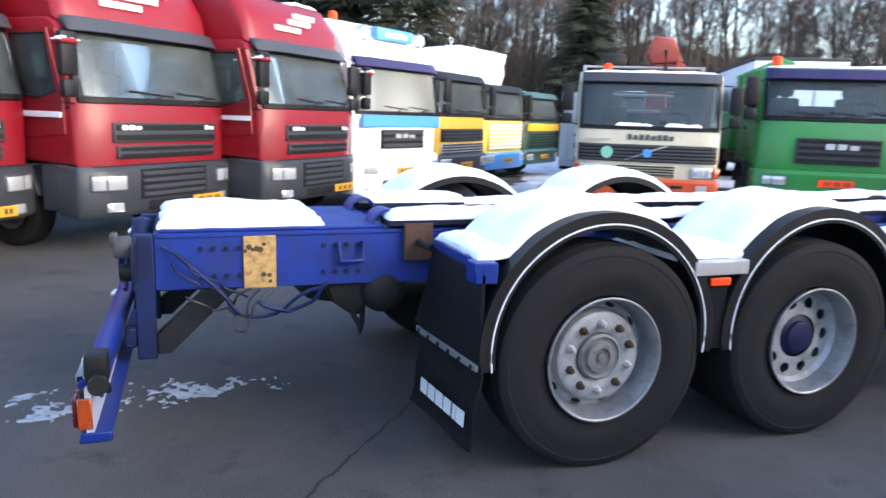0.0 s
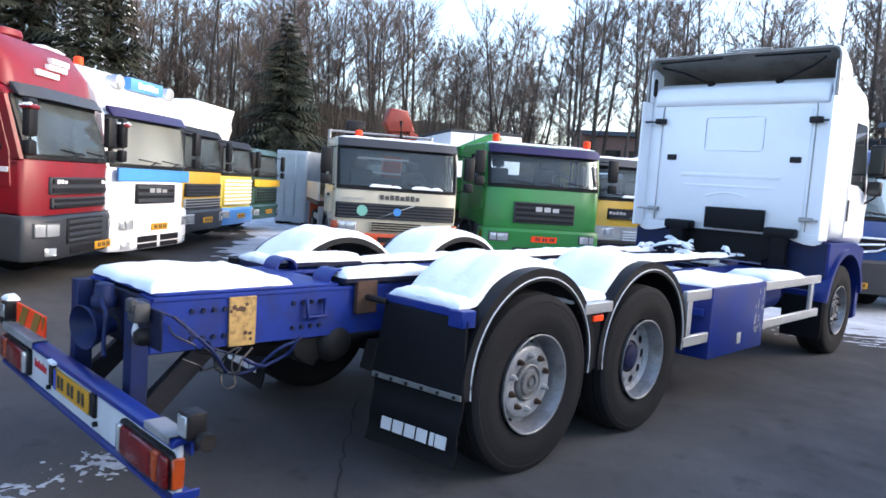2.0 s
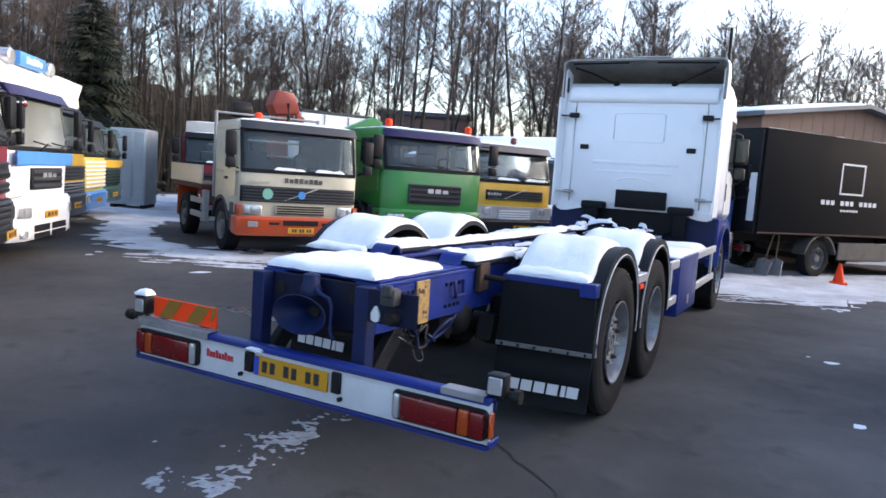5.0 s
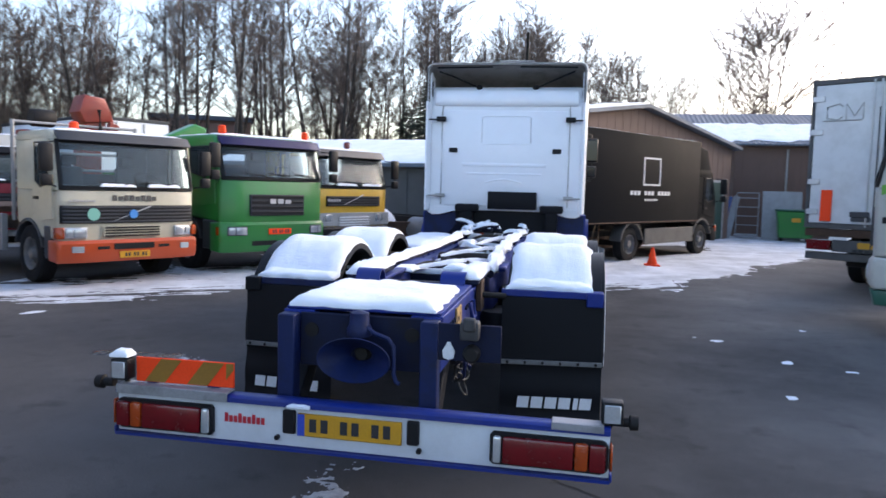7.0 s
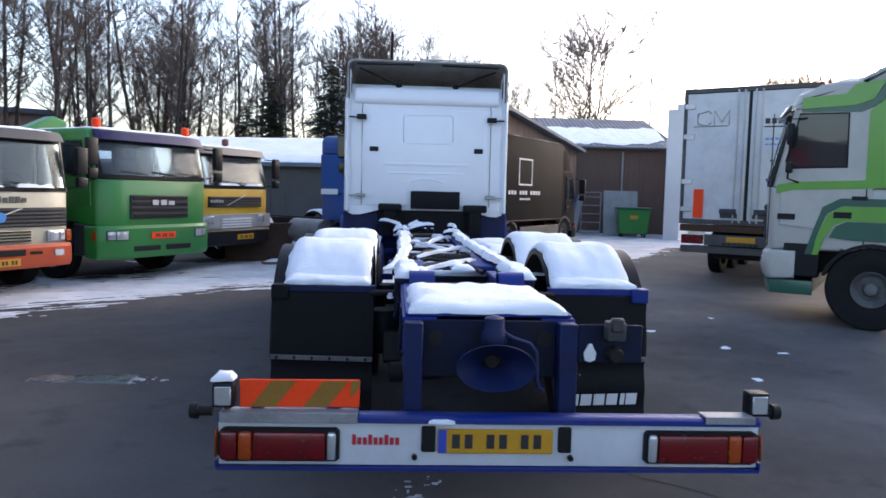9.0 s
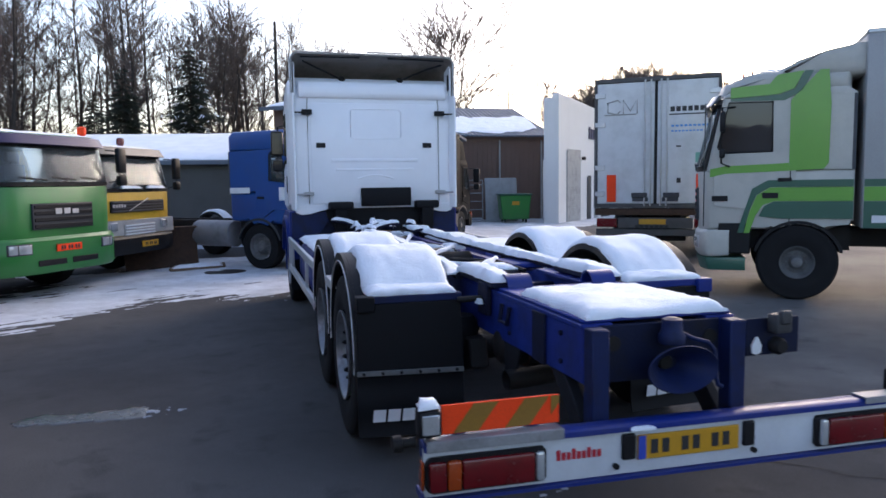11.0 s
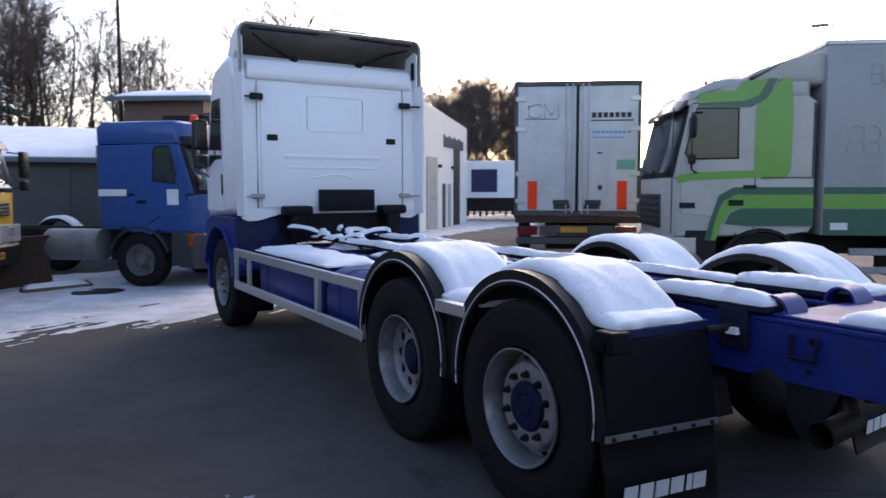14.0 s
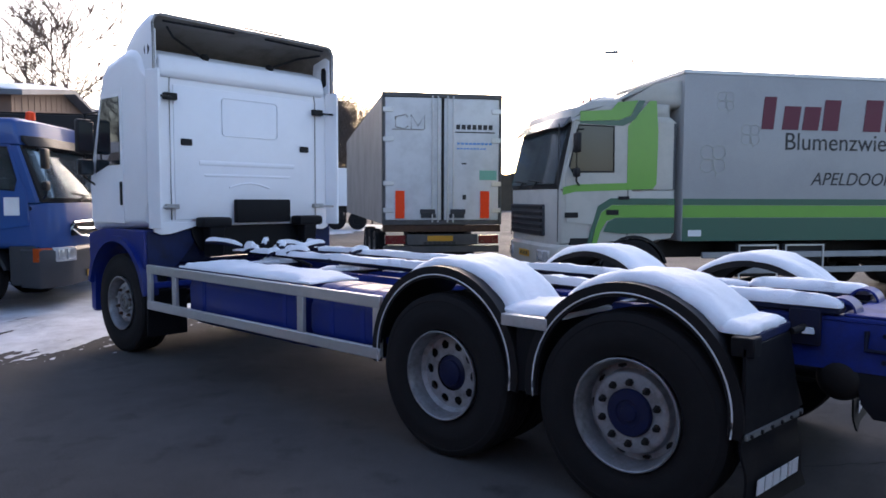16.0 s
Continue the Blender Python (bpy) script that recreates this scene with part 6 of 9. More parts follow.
def cab_truck(name, label, m, S, group=""):
    """A forward-control truck. Local frame: nose at y = 0 looking to +y, x to the truck's right."""
    t = thing(name, label, "truck", m, group)
    W = S.get("w", 1.22)
    D = S.get("depth", 1.95)
    zb, zt, zw, zs, zr = S["zb"], S["zt"], S["zw"], S["zs"], S["zr"]
    rake, ax, wr = S.get("rake", 0.16), S.get("axle", -1.35), S.get("wr", 0.48)
    body = S["body"]
    corner = S.get("corner", 0.10)

    def fpart(nm, bm, mat, par, label="", cut=True):
        round_front(bm, W, corner, cut)
        return part(nm, bm, mat, par, label)

    lower = S.get("lower", body)
    # cab shell with a wheel arch cut into its side
    zl = zw - 0.06
    pts = [(-0.02, zt), (0.0, zl - 0.02), (-0.01, zl), (-D, zl), (-D, zt + 0.12)]
    bot = max(zt + 0.02, wr * 2 + 0.06)
    pts[-1] = (-D, bot)
    pts += [(ax - 0.62, bot)] if ax - 0.62 > -D else []
    pts += [p for p in arc(ax, wr, 0.60, 140, 30, 10) if p[1] > zt and p[0] > -D + 0.05]
    bm = bmesh.new()
    prism(bm, pts, -W + 0.02, W - 0.02, "x", S.get("round", 0.05), 3)
    cabb = fpart("cab", bm, body, t, S.get("cab_label", ""))
    # roof, rear wall with its pane, and window sides over the lower shell
    zu = S.get("head", zs + 0.04)
    bm = bmesh.new()
    prism(bm, [(-rake * (zu - zw) / (zs - zw), zu), (-rake - 0.07, zr - 0.05), (-rake - 0.2, zr), (-D + 0.12, zr), (-D, zr - 0.1), (-D, zu)], -W + 0.02, W - 0.02, "x", min(S.get("round", 0.05), (zr - zu) * 0.2), 2)
    fpart("cab_roof", bm, body, cabb)
    bm = bmesh.new()
    rx = 0.55 if S.get("rear_pane", True) else 0.02
    for x0, x1, z0, z1 in ((-W + 0.03, -rx, zl, zu), (rx, W - 0.03, zl, zu), (-rx, rx, zl, zw + 0.22), (-rx, rx, zs - 0.06, zu)):
        box(bm, x0, x1, -D + 0.005, -D + 0.05, z0 + 0.001, z1 - 0.001)
    part("rear_wall", bm, M_SEAT, cabb)
    bm = bmesh.new()
    box(bm, -W + 0.07, W - 0.07, -D + 0.05, -0.42, zl + 0.001, zl + 0.02)
    prism(bm, [(-0.45, zl + 0.001), (-0.10, zl + 0.001), (-0.10, zw - 0.01), (-0.42, zw + 0.03)], -W + 0.12, W - 0.12, "x", 0.01)
    box(bm, -W + 0.09, W - 0.09, -D + 0.06, -rake - 0.12, zu - 0.02, zu - 0.002)
    ds = fpart("dashboard", bm, M_DASH, cabb, "dark dashboard and cab lining")
    bm = bmesh.new()
    tube(bm, [(-0.52 + 0.21 * math.cos(k * math.pi / 8), -0.50 + 0.12 * math.sin(k * math.pi / 8), zw + 0.10 - 0.15 * math.sin(k * math.pi / 8)) for k in range(17)], 0.016, 6)
    tube(bm, [(-0.52, -0.50, zw + 0.10), (-0.52, -0.40, zl + 0.02)], 0.03, 6)
    part("steering_wheel", bm, M_BLACK, ds)
    for x in (-0.52, 0.52):
        bm = bmesh.new()
        box(bm, x - 0.23, x + 0.23, -D + 0.42, -D + 0.56, zl + 0.021, zw + 0.34, 0.05, 2)
        box(bm, x - 0.13, x + 0.13, -D + 0.44, -D + 0.54, zw + 0.36, zw + 0.54, 0.04, 2)
        box(bm, x - 0.04, x + 0.04, -D + 0.47, -D + 0.51, zw + 0.30, zw + 0.40)
        part("seat", bm, M_SEAT, cabb)
    # front panel, windscreen with black surround, wipers
    def fz(z):
        return -rake * max(0.0, min(1.0, (z - zw) / (zs - zw)))
    bm = bmesh.new()
    prism(bm, [(-0.03, zw - 0.058), (0.014, zw - 0.05), (0.014, zw + 0.012), (-0.03, zw + 0.012)], -W + 0.06, W - 0.06, "x", 0.006)
    prism(bm, [(fz(zs) - 0.03, zs - 0.012), (fz(zs) + 0.014, zs - 0.012), (fz(zs) + 0.014, zs + 0.05), (fz(zs) - 0.03, zs + 0.05)], -W + 0.06, W - 0.06, "x", 0.006)
    for s in (-1, 1):
        prism(bm, [(-0.04, zw + 0.012), (0.012, zw + 0.012), (fz(zs) + 0.012, zs - 0.012), (fz(zs) - 0.04, zs - 0.012)], s * (W - 0.115), s * (W - 0.06), "x")
    fr = fpart("windscreen_surround", bm, M_BLACK, cabb)
    bm = bmesh.new()
    prism(bm, [(fz(zw) + 0.012, zw), (fz(zw) + 0.026, zw + 0.01), (fz(zs) + 0.026, zs - 0.01), (fz(zs) + 0.012, zs)], -W + 0.10, W - 0.10, "x", 0.008, 2)
    fpart("windscreen", bm, S.get("glass", M_PANE), fr)
    for x0, x1 in ((-0.75, -0.1), (-0.02, 0.62)) if S.get("wipers", 2) == 2 else ((-0.85, -0.35), (-0.25, 0.25), (0.35, 0.85)):
        bm = bmesh.new()
        tube(bm, [(x0 + 0.35, 0.03, zw - 0.04), (x0 + 0.1, fz(zw + 0.06) + 0.05, zw + 0.06)], 0.012, 6)
        tube(bm, [(x0 - 0.05, fz(zw + 0.03) + 0.035, zw + 0.04), (x1 - 0.05, fz(zw + 0.1) + 0.035, zw + 0.09)], 0.010, 6)
        fpart("wiper", bm, M_BLACK, fr)
    if S.get("wiper_snow"):
        bm = bmesh.new()
        for x in (-0.55, 0.25):
            flat_snow(bm, x - 0.3, x + 0.3, -0.02, 0.06, zw + 0.01, 0.05, x, 0.05)
        round_front(bm, W, corner, False)
        pieces("screen_snow", bm, M_SNOW, fr, "snow caught on the wipers")
    # visor
    if "visor" in S:
        bm = bmesh.new()
        prism(bm, [(fz(zs) - 0.02, zs + 0.19), (fz(zs) + 0.03, zs + 0.18), (fz(zs) + 0.13, zs + 0.035), (fz(zs) + 0.115, zs + 0.025), (fz(zs) + 0.0, zs + 0.10)], -W + 0.06, W - 0.06, "x", 0.012, 2)
        fpart("sun_visor", bm, S["visor"], cabb, "sun visor over the windscreen")
    # grille with slats
    for gi, (gx, g0, g1, n, gm, sm) in enumerate(S.get("grilles", ())):
        bm = bmesh.new()
        box(bm, -gx, gx, -0.02, 0.018, g0, g1, 0.008)
        g = fpart("grille", bm, gm, cabb)
        hgt = (g1 - g0) / n
        bm = bmesh.new()
        box(bm, -gx + 0.03, gx - 0.03, 0.018, 0.034, -hgt * 0.28, hgt * 0.28, 0.005)
        round_front(bm, W, corner)
        me = finish(bm, "slat", sm)
        for k in range(n):
            o = new("slat", me)
            o.parent = g
            o.location = (0, 0, g0 + hgt * (k + 0.5))
    # bumper
    bm = bmesh.new()
    pr = [(-0.30, zb + 0.02), (0.02, zb), (0.07, zb + 0.06), (0.075, zt - 0.05), (0.03, zt), (-0.30, zt)]
    prism(bm, pr, -W - 0.01, W + 0.01, "x", 0.035, 3)
    bp = fpart("bumper", bm, S["bumper"], t, S.get("bumper_label", ""))
    if S.get("bumper_low"):
        bm = bmesh.new()
        prism(bm, [(-0.60, zb - 0.20), (0.0, zb - 0.20), (0.05, zb - 0.005), (-0.60, zb - 0.005)], -W + 0.03, W - 0.03, "x", 0.02, 2)
        fpart("bumper_skirt", bm, S["bumper_low"], bp)
    bm = bmesh.new()
    for x0, x1, z0, z1 in S.get("slots", ()):
        box(bm, x0, x1, 0.070, 0.081, z0, z1, 0.006)
    round_front(bm, W, corner)
    if S.get("slots"):
        pieces("bumper_slot", bm, M_BLACK, bp)
    bm = bmesh.new()
    zp = S.get("plate", (zb + zt) / 2)
    px = S.get("plate_x", 0)
    box(bm, px - 0.26, px + 0.26, 0.078, 0.09, zp - 0.055, zp + 0.055, 0.003)
    pl = part("number_plate", bm, M_ORANGE if S.get("plate_orange") else M_PLATE, bp, "")
    bm = bmesh.new()
    for k in range(6):
        x0 = -0.205 + 0.055 * k + 0.035 * (k // 2)
        box(bm, px + x0, px + x0 + 0.036, 0.0905, 0.0925, zp - 0.03, zp + 0.03)
    pieces("plate_bar", bm, M_TXT, pl)
    # headlamps and indicators
    hx, hw, hz, hh = S.get("lamp", (0.86, 0.2, (zb + zt) / 2, 0.09))
    for s in (-1, 1):
        bm = bmesh.new()
        box(bm, s * (hx - hw), s * (hx + hw), -0.02, 0.084 if hz < zt else 0.03, hz - hh, hz + hh, 0.02, 2)
        hl = fpart("headlamp", bm, M_SLATE if S.get("lamp_dark") else M_ALU, bp, "headlamp unit")
        bm = bmesh.new()
        yy = 0.084 if hz < zt else 0.03
        box(bm, s * (hx - hw * 0.85), s * (hx + hw * 0.2), yy, yy + 0.012, hz - hh * 0.75, hz + hh * 0.75, 0.008, 2)
        box(bm, s * (hx + hw * 0.28), s * (hx + hw * 0.9), yy, yy + 0.012, hz - hh * 0.75, hz + hh * 0.75, 0.008, 2)
        round_front(bm, W, corner, False)
        pieces("lamp_lens", bm, M_LENS, hl)
        if "fog" in S:
            fx, fzz = S["fog"]
            bm = bmesh.new()
            box(bm, s * (fx - 0.09), s * (fx + 0.09), 0.074, 0.086, fzz - 0.05, fzz + 0.05, 0.01)
            fpart("fog_lamp", bm, M_LENS, bp)
        bm = bmesh.new()
        box(bm, s * (hx + hw + 0.005), s * (W + 0.012), -0.06, 0.05, hz - hh, hz + hh, 0.012)
        fpart("indicator", bm, M_AMB_L if S.get("amber", True) else S["bumper"], bp, "", False)
    bp.location.y = S.get("bumper_y", 0.0)
    # doors, side windows, steps
    for s in (-1, 1):
        bm = bmesh.new()
        win = S.get("dwin", [(-D + 0.85, zw + 0.08), (-D + 0.85, zs), (-rake - 0.2, zs), (-0.22, zw + 0.05), (-0.6, zw - 0.02)])
        ring_panel(bm, [(-0.012, zl + 0.001), (-0.015 - rake * (zu - zw) / (zs - zw), zu - 0.001), (-D + 0.05, zu - 0.001), (-D + 0.05, zl + 0.001)], win, s * (W - 0.07), s * (W - 0.02))
        fpart("cab_side", bm, body, cabb, "", False)
        bm = bmesh.new()
        ring_panel(bm, [(-0.05, zl + 0.022), (-0.05 - rake * (zu - zw) / (zs - zw), zu - 0.022), (-D + 0.052, zu - 0.022), (-D + 0.052, zl + 0.022)], win, s * (W - 0.085), s * (W - 0.072))
        fpart("door_lining", bm, M_DASH, cabb, "", False)
        bm = bmesh.new()
        ring_panel(bm, S.get("door", [(-D + 0.75, bot + 0.25), (-D + 0.75, zs + 0.05), (-rake - 0.16, zs + 0.05), (-0.12, zw + 0.02), (-0.10, zt + 0.35), (ax + 0.62, zt + 0.3)]), win, s * (W - 0.016), s * (W - 0.002))
        d = fpart("door", bm, body, cabb, "", False)
        bm = bmesh.new()
        prism(bm, win, s * (W - 0.012), s * (W - 0.006), "x")
        fpart("door_window", bm, S.get("side_glass", M_PANE), d, "", False)
        bm = bmesh.new()
        tube(bm, [(s * (W - 0.004), y, z) for y, z in (*win, win[0], win[1])], 0.014, 5, False)
        fpart("window_seal", bm, M_BLACK, d, "", False)
        bm = bmesh.new()
        box(bm, s * (W - 0.001), s * (W + 0.02), -D + 0.80, -D + 0.98, zw - 0.22, zw - 0.17, 0.004)
        part("door_handle", bm, M_BLACK, d)
        bm = bmesh.new()
        box(bm, s * (W - 0.28), s * (W - 0.01), ax + 0.62, -0.31, zb + 0.05, bot - 0.03 if bot - 0.03 < zt + 0.3 else zt, 0.02)
        part("step_box", bm, S.get("step", M_SLATE), t)
        # mirrors
        bm = bmesh.new()
        mz = (zw + zs) / 2 + 0.12
        mc = S.get("mirror", M_BLACK)
        mk = S.get("mirror_back", 0.0)
        tube(bm, [(s * (W - 0.02), -0.16 - mk, zs), (s * (W + 0.16), 0.02 - mk, zs - 0.02), (s * (W + 0.16), 0.02 - mk, zw + 0.05), (s * (W - 0.02), -0.1 - mk, zw)], 0.015, 6)
        if mk:
            box(bm, s * (W + 0.06), s * (W + 0.24), -0.03 - mk, 0.05 - mk, mz - 0.06, mz + 0.24, 0.03, 2)
            box(bm, s * (W + 0.06), s * (W + 0.22), -0.03 - mk, 0.05 - mk, zw + 0.12, zw + 0.26, 0.03, 2)
        else:
            box(bm, s * (W + 0.06), s * (W + 0.26), -0.04, 0.06, mz - 0.24, mz + 0.2, 0.03, 2)
            box(bm, s * (W + 0.07), s * (W + 0.25), -0.04, 0.06, mz - 0.46, mz - 0.28, 0.03, 2)
        part("mirror", bm, mc, t, "door mirror")
        # mud guard round the front wheel
        bm = bmesh.new()
        prism(bm, arc(ax, wr, 0.60, 165, 15, 14) + arc(ax, wr, 0.56, 15, 165, 14), s * (W - 0.32), s * (W + 0.0), "x", 0.006)
        part("wheel_arch", bm, S.get("step", M_SLATE), t)
        wheel(t, s * (W - 0.17), ax, s, wr)
    # snow on the roof
    if S.get("snow", True):
        bm = bmesh.new()
        flat_snow(bm, -W + 0.1, W - 0.1, -D + 0.1, -rake - 0.16, zr - 0.005, 0.05, W * 3 + zr, 0.1)
        part("roof_snow", bm, M_SNOW, cabb, "thin snow on the cab roof")
    for x, y, z in S.get("beacons", ()):
        bm = bmesh.new()
        rod(bm, [(z, 0.05), (z + 0.04, 0.055), (z + 0.05, 0.075), (z + 0.16, 0.07), (z + 0.18, 0.03)], 14, "z", (x, y, 0))
        part("beacon", bm, M_ORANGE if S.get("beacon") != "red" else M_RED_L, cabb, "orange roof beacon")
    # chassis and rear wheels behind the cab
    L = S.get("length", 7.5)
    for s in (-1, 1):
        bm = bmesh.new()
        box(bm, s * 0.36, s * 0.44, -L, -D + 0.4, 0.72, 0.98, 0.006)
        part("frame_rail", bm, S.get("frame", M_IRON), t)
        for y in S.get("rear_axles", (-L + 1.6,)):
            wheel(t, s * (W - 0.17), y, s, wr)
    for y in (ax, *S.get("rear_axles", (-L + 1.6,))):
        bm = bmesh.new()
        rod(bm, [(-W + 0.3, 0.07), (W - 0.3, 0.07)], 12, "x", (0, y, wr))
        part("axle", bm, M_IRON, t)
    # underbody, so that no light shows beneath the cab
    bm = bmesh.new()
    box(bm, -W + 0.35, W - 0.35, -D, -0.3, zb + 0.1, bot - 0.01)
    part("engine", bm, M_IRON, t)
    return t, cabb


def high_roof(cabb, S, top, length, material, label="", front=0.0):
    """A moulded high roof over the windscreen."""
    W, zr, rake = S.get("w", 1.22), S["zr"], S.get("rake", 0.16)
    bm = bmesh.new()
    pts = [(-rake - 0.05 + front, zr - 0.06), (-rake - 0.12 + front, zr + (top - zr) * 0.4), (-rake - 0.42, top - 0.06), (-rake - 0.7, top), (-length, top - 0.04), (-length, zr - 0.06)]
    prism(bm, pts, -W + 0.04, W - 0.04, "x", 0.12, 4)
    round_front(bm, W, S.get("corner", 0.10))
    return part("high_roof", bm, material, cabb, label)


# three red tractors in the western row
RED = dict(w=1.18, corner=0.20, zb=0.42, zt=0.98, zw=1.72, zs=2.38, zr=2.55, body=M_RED, bumper=M_SLATE, lamp=(0.90, 0.2, 0.80, 0.10), step=M_SLATE, visor=M_SLATE, rake=0.2, depth=2.1,
           grilles=((0.80, 1.24, 1.46, 2, M_SLATE, M_BLACK), (0.76, 1.06, 1.2, 2, M_SLATE, M_BLACK), (0.62, 0.66, 0.96, 4, M_SLATE, M_BLACK)), slots=((-0.42, 0.42, 0.47, 0.57),),
           plate=0.52, plate_x=-0.55, fog=(0.86, 0.53), amber=False, lamp_dark=True, length=6.0, rear_axles=(-4.6,), snow=False, mirror=M_BLACK)


def red_tractor(m):
    t, c = cab_truck("red_tractor", "red high-roofed tractor unit with grey bumper parked in a row", m, RED, "red tractors in a row")
    r = high_roof(c, RED, 3.22, 2.05, M_RED, "rounded red high roof")
    bm = bmesh.new()
    for k, (x0, n, z) in enumerate(((-0.1, 6, 2.94), (-0.35, 6, 2.83), (-0.62, 7, 2.72))):
        w = 0.085
        for i in range(n):
            zz = z
            yy = -0.2 - 0.12 - 0.30 * max(0, (zz - 2.80) / 0.36) + 0.045
            box(bm, -x0 - 0.55 + i * w, -x0 - 0.55 + i * w + 0.065, yy - 0.06, yy, zz, zz + 0.07)
    pieces("roof_mark", bm, M_WTXT, r, "white block marks")
    bm = bmesh.new()
    rod(bm, [(3.2, 0.2), (3.26, 0.28), (3.34, 0.26), (3.37, 0.12)], 20, "z", (0.0, -1.1, 0))
    part("roof_dome", bm, M_RED, r)
    bm = bmesh.new()
    flat_snow(bm, -1.0, -0.45, -1.3, -0.7, 3.2, 0.06, 3.0, 0.08)
    part("roof_snow", bm, M_SNOW, r, "patch of snow")
    bm = bmesh.new()
    bars(bm, 0.45, 0.74, 3, 1.38, 1.43, 0.034)
    bars(bm, -0.72, -0.55, 2, 1.38, 1.43, 0.034)
    pieces("badge", bm, M_WTXT, c)
    # lower grille set into the bumper, lamp surrounds and a step under the door
    bm = bmesh.new()
    box(bm, -0.52, 0.52, 0.068, 0.080, 0.60, 0.94, 0.01)
    lg = part("lower_grille", bm, M_BLACK, t)
    for k in range(4):
        bm = bmesh.new()
        box(bm, -0.49, 0.49, 0.079, 0.094, 0.625 + 0.08 * k, 0.668 + 0.08 * k, 0.005)
        part("slat", bm, M_SLATE, lg)
    bm = bmesh.new()
    box(bm, -1.16, 1.16, 0.069, 0.078, 0.985, 1.0, 0.002)
    part("bumper_seam", bm, M_BLACK, lg)
    # open lower door window strip and pale sill of the sleeper side
    for s in (-1, 1):
        bm = bmesh.new()
        box(bm, s * 1.198, s * 1.215, -1.25, -0.3, 1.50, 1.56, 0.004)
        part("door_strip", bm, M_WTXT, c)
        bm = bmesh.new()
        flat_snow(bm, s * 1.24, s * 1.48, -0.05, 0.08, 2.28, 0.05, s, 0.05)
        part("mirror_snow", bm, M_SNOW, c, "snow on the mirror housing")
        bm = bmesh.new()
        box(bm, s * 1.25, s * 1.47, -0.06, 0.09, 2.24, 2.30, 0.03, 2)
        part("mirror_bracket", bm, M_RED, c)
    return t


red_tractor(facing(47, -6.58, 2.24))
red_tractor(facing(46, -5.32, 0.20))
red_tractor(facing(45, -4.10, -1.95))

# white tractor with a light box
WM = dict(w=1.22, corner=0.14, zb=0.32, zt=0.95, zw=1.68, zs=2.36, zr=2.52, body=M_WHITE, bumper=M_WHITE, glass=M_GLASSL, visor=M_PURPLE, rake=0.1, depth=2.2,
          grilles=((0.62, 1.06, 1.38, 3, M_BLACK, M_SLATE), (0.42, 0.86, 0.93, 2, M_BLACK, M_SLATE)), slots=((-0.66, -0.05, 0.44, 0.54), (0.05, 0.66, 0.44, 0.54), (-0.66, -0.05, 0.34, 0.42), (0.05, 0.66, 0.34, 0.42)),
          lamp=(0.93, 0.16, 0.74, 0.09), plate=0.68, fog=(0.95, 0.42), amber=False, snow=False, length=6.2, rear_axles=(-4.6,), beacons=((0.82, -0.9, 3.12),))
t, c = cab_truck("white_tractor", "white tractor unit with blue band and roof light box", facing(37.5, -8.18, 3.98), WM)
r = high_roof(c, WM, 3.15, 2.1, M_WHITE, "white high roof")
bm = bmesh.new()
box(bm, -1.13, 1.13, -0.02, 0.016, 1.42, 1.62, 0.006)
part("blue_band", bm, M_SKYB, c)
bm = bmesh.new()
box(bm, -0.5, 0.5, -0.42, -0.2, 2.86, 3.06, 0.02, 2)
lb = part("light_box", bm, M_SKYB, r, "pale blue roof sign")
bm = bmesh.new()
bars(bm, -0.32, 0.32, 5, 2.91, 3.01, -0.2)
pieces("sign_bar", bm, M_WTXT, lb)
for x in (-0.78, 0.78):
    bm = bmesh.new()
    rod(bm, [(-0.40, 0.11), (-0.22, 0.12), (-0.20, 0.10)], 18, "y", (x, 0, 2.94))
    part("spot_lamp", bm, M_LENS, r, "round roof lamp")
bm = bmesh.new()
bars(bm, -0.3, 0.3, 3, 1.24, 1.31, 0.034)
pieces("badge", bm, M_ALU, c)

# yellow trucks further along the row
Y1 = dict(w=1.18, zb=0.42, zt=0.85, zw=1.68, zs=2.32, zr=2.48, body=M_YELLOW, bumper=M_SLATE, visor=M_BLACK, rake=0.12, depth=1.8,
          grilles=((0.98, 1.12, 1.38, 4, M_BLACK, M_SLATE), (0.98, 0.86, 1.08, 4, M_ALU, M_SLATE)), lamp=(0.88, 0.18, 0.68, 0.1), length=7.0)
t, c = cab_truck("yellow_truck", "yellow truck with dark grille and black visor", facing(42, -10.4, 6.0), Y1)
Y2 = dict(w=1.18, zb=0.42, zt=0.82, zw=1.62, zs=2.2, zr=2.36, body=M_LEMON, bumper=M_SKYB, bumper_label="light blue bumper", visor=M_BLACK, rake=0.12, depth=1.8,
          grilles=((0.95, 0.88, 1.5, 7, M_LEMON, M_WTXT),), lamp=(0.92, 0.16, 0.68, 0.09), length=7.0)
t, c = cab_truck("yellow_truck", "pale yellow truck with white grille bars and blue bumper", facing(41, -12.1, 7.75), Y2)
r = high_roof(c, Y2, 3.25, 1.75, M_WHITE, "white roof spoiler", -0.5)
Y3 = dict(w=1.18, zb=0.40, zt=0.8, zw=1.62, zs=2.15, zr=2.32, body=M_DGREEN, bumper=M_DGREEN, visor=M_DGREEN, rake=0.12, depth=1.8,
          grilles=((0.9, 0.86, 1.25, 5, M_DGREEN, M_BLACK),), lamp=(0.92, 0.14, 0.6, 0.08), length=7.0)
t, c = cab_truck("green_yellow_truck", "dark green truck with a yellow band", facing(40, -14.4, 9.95), Y3)
bm = bmesh.new()
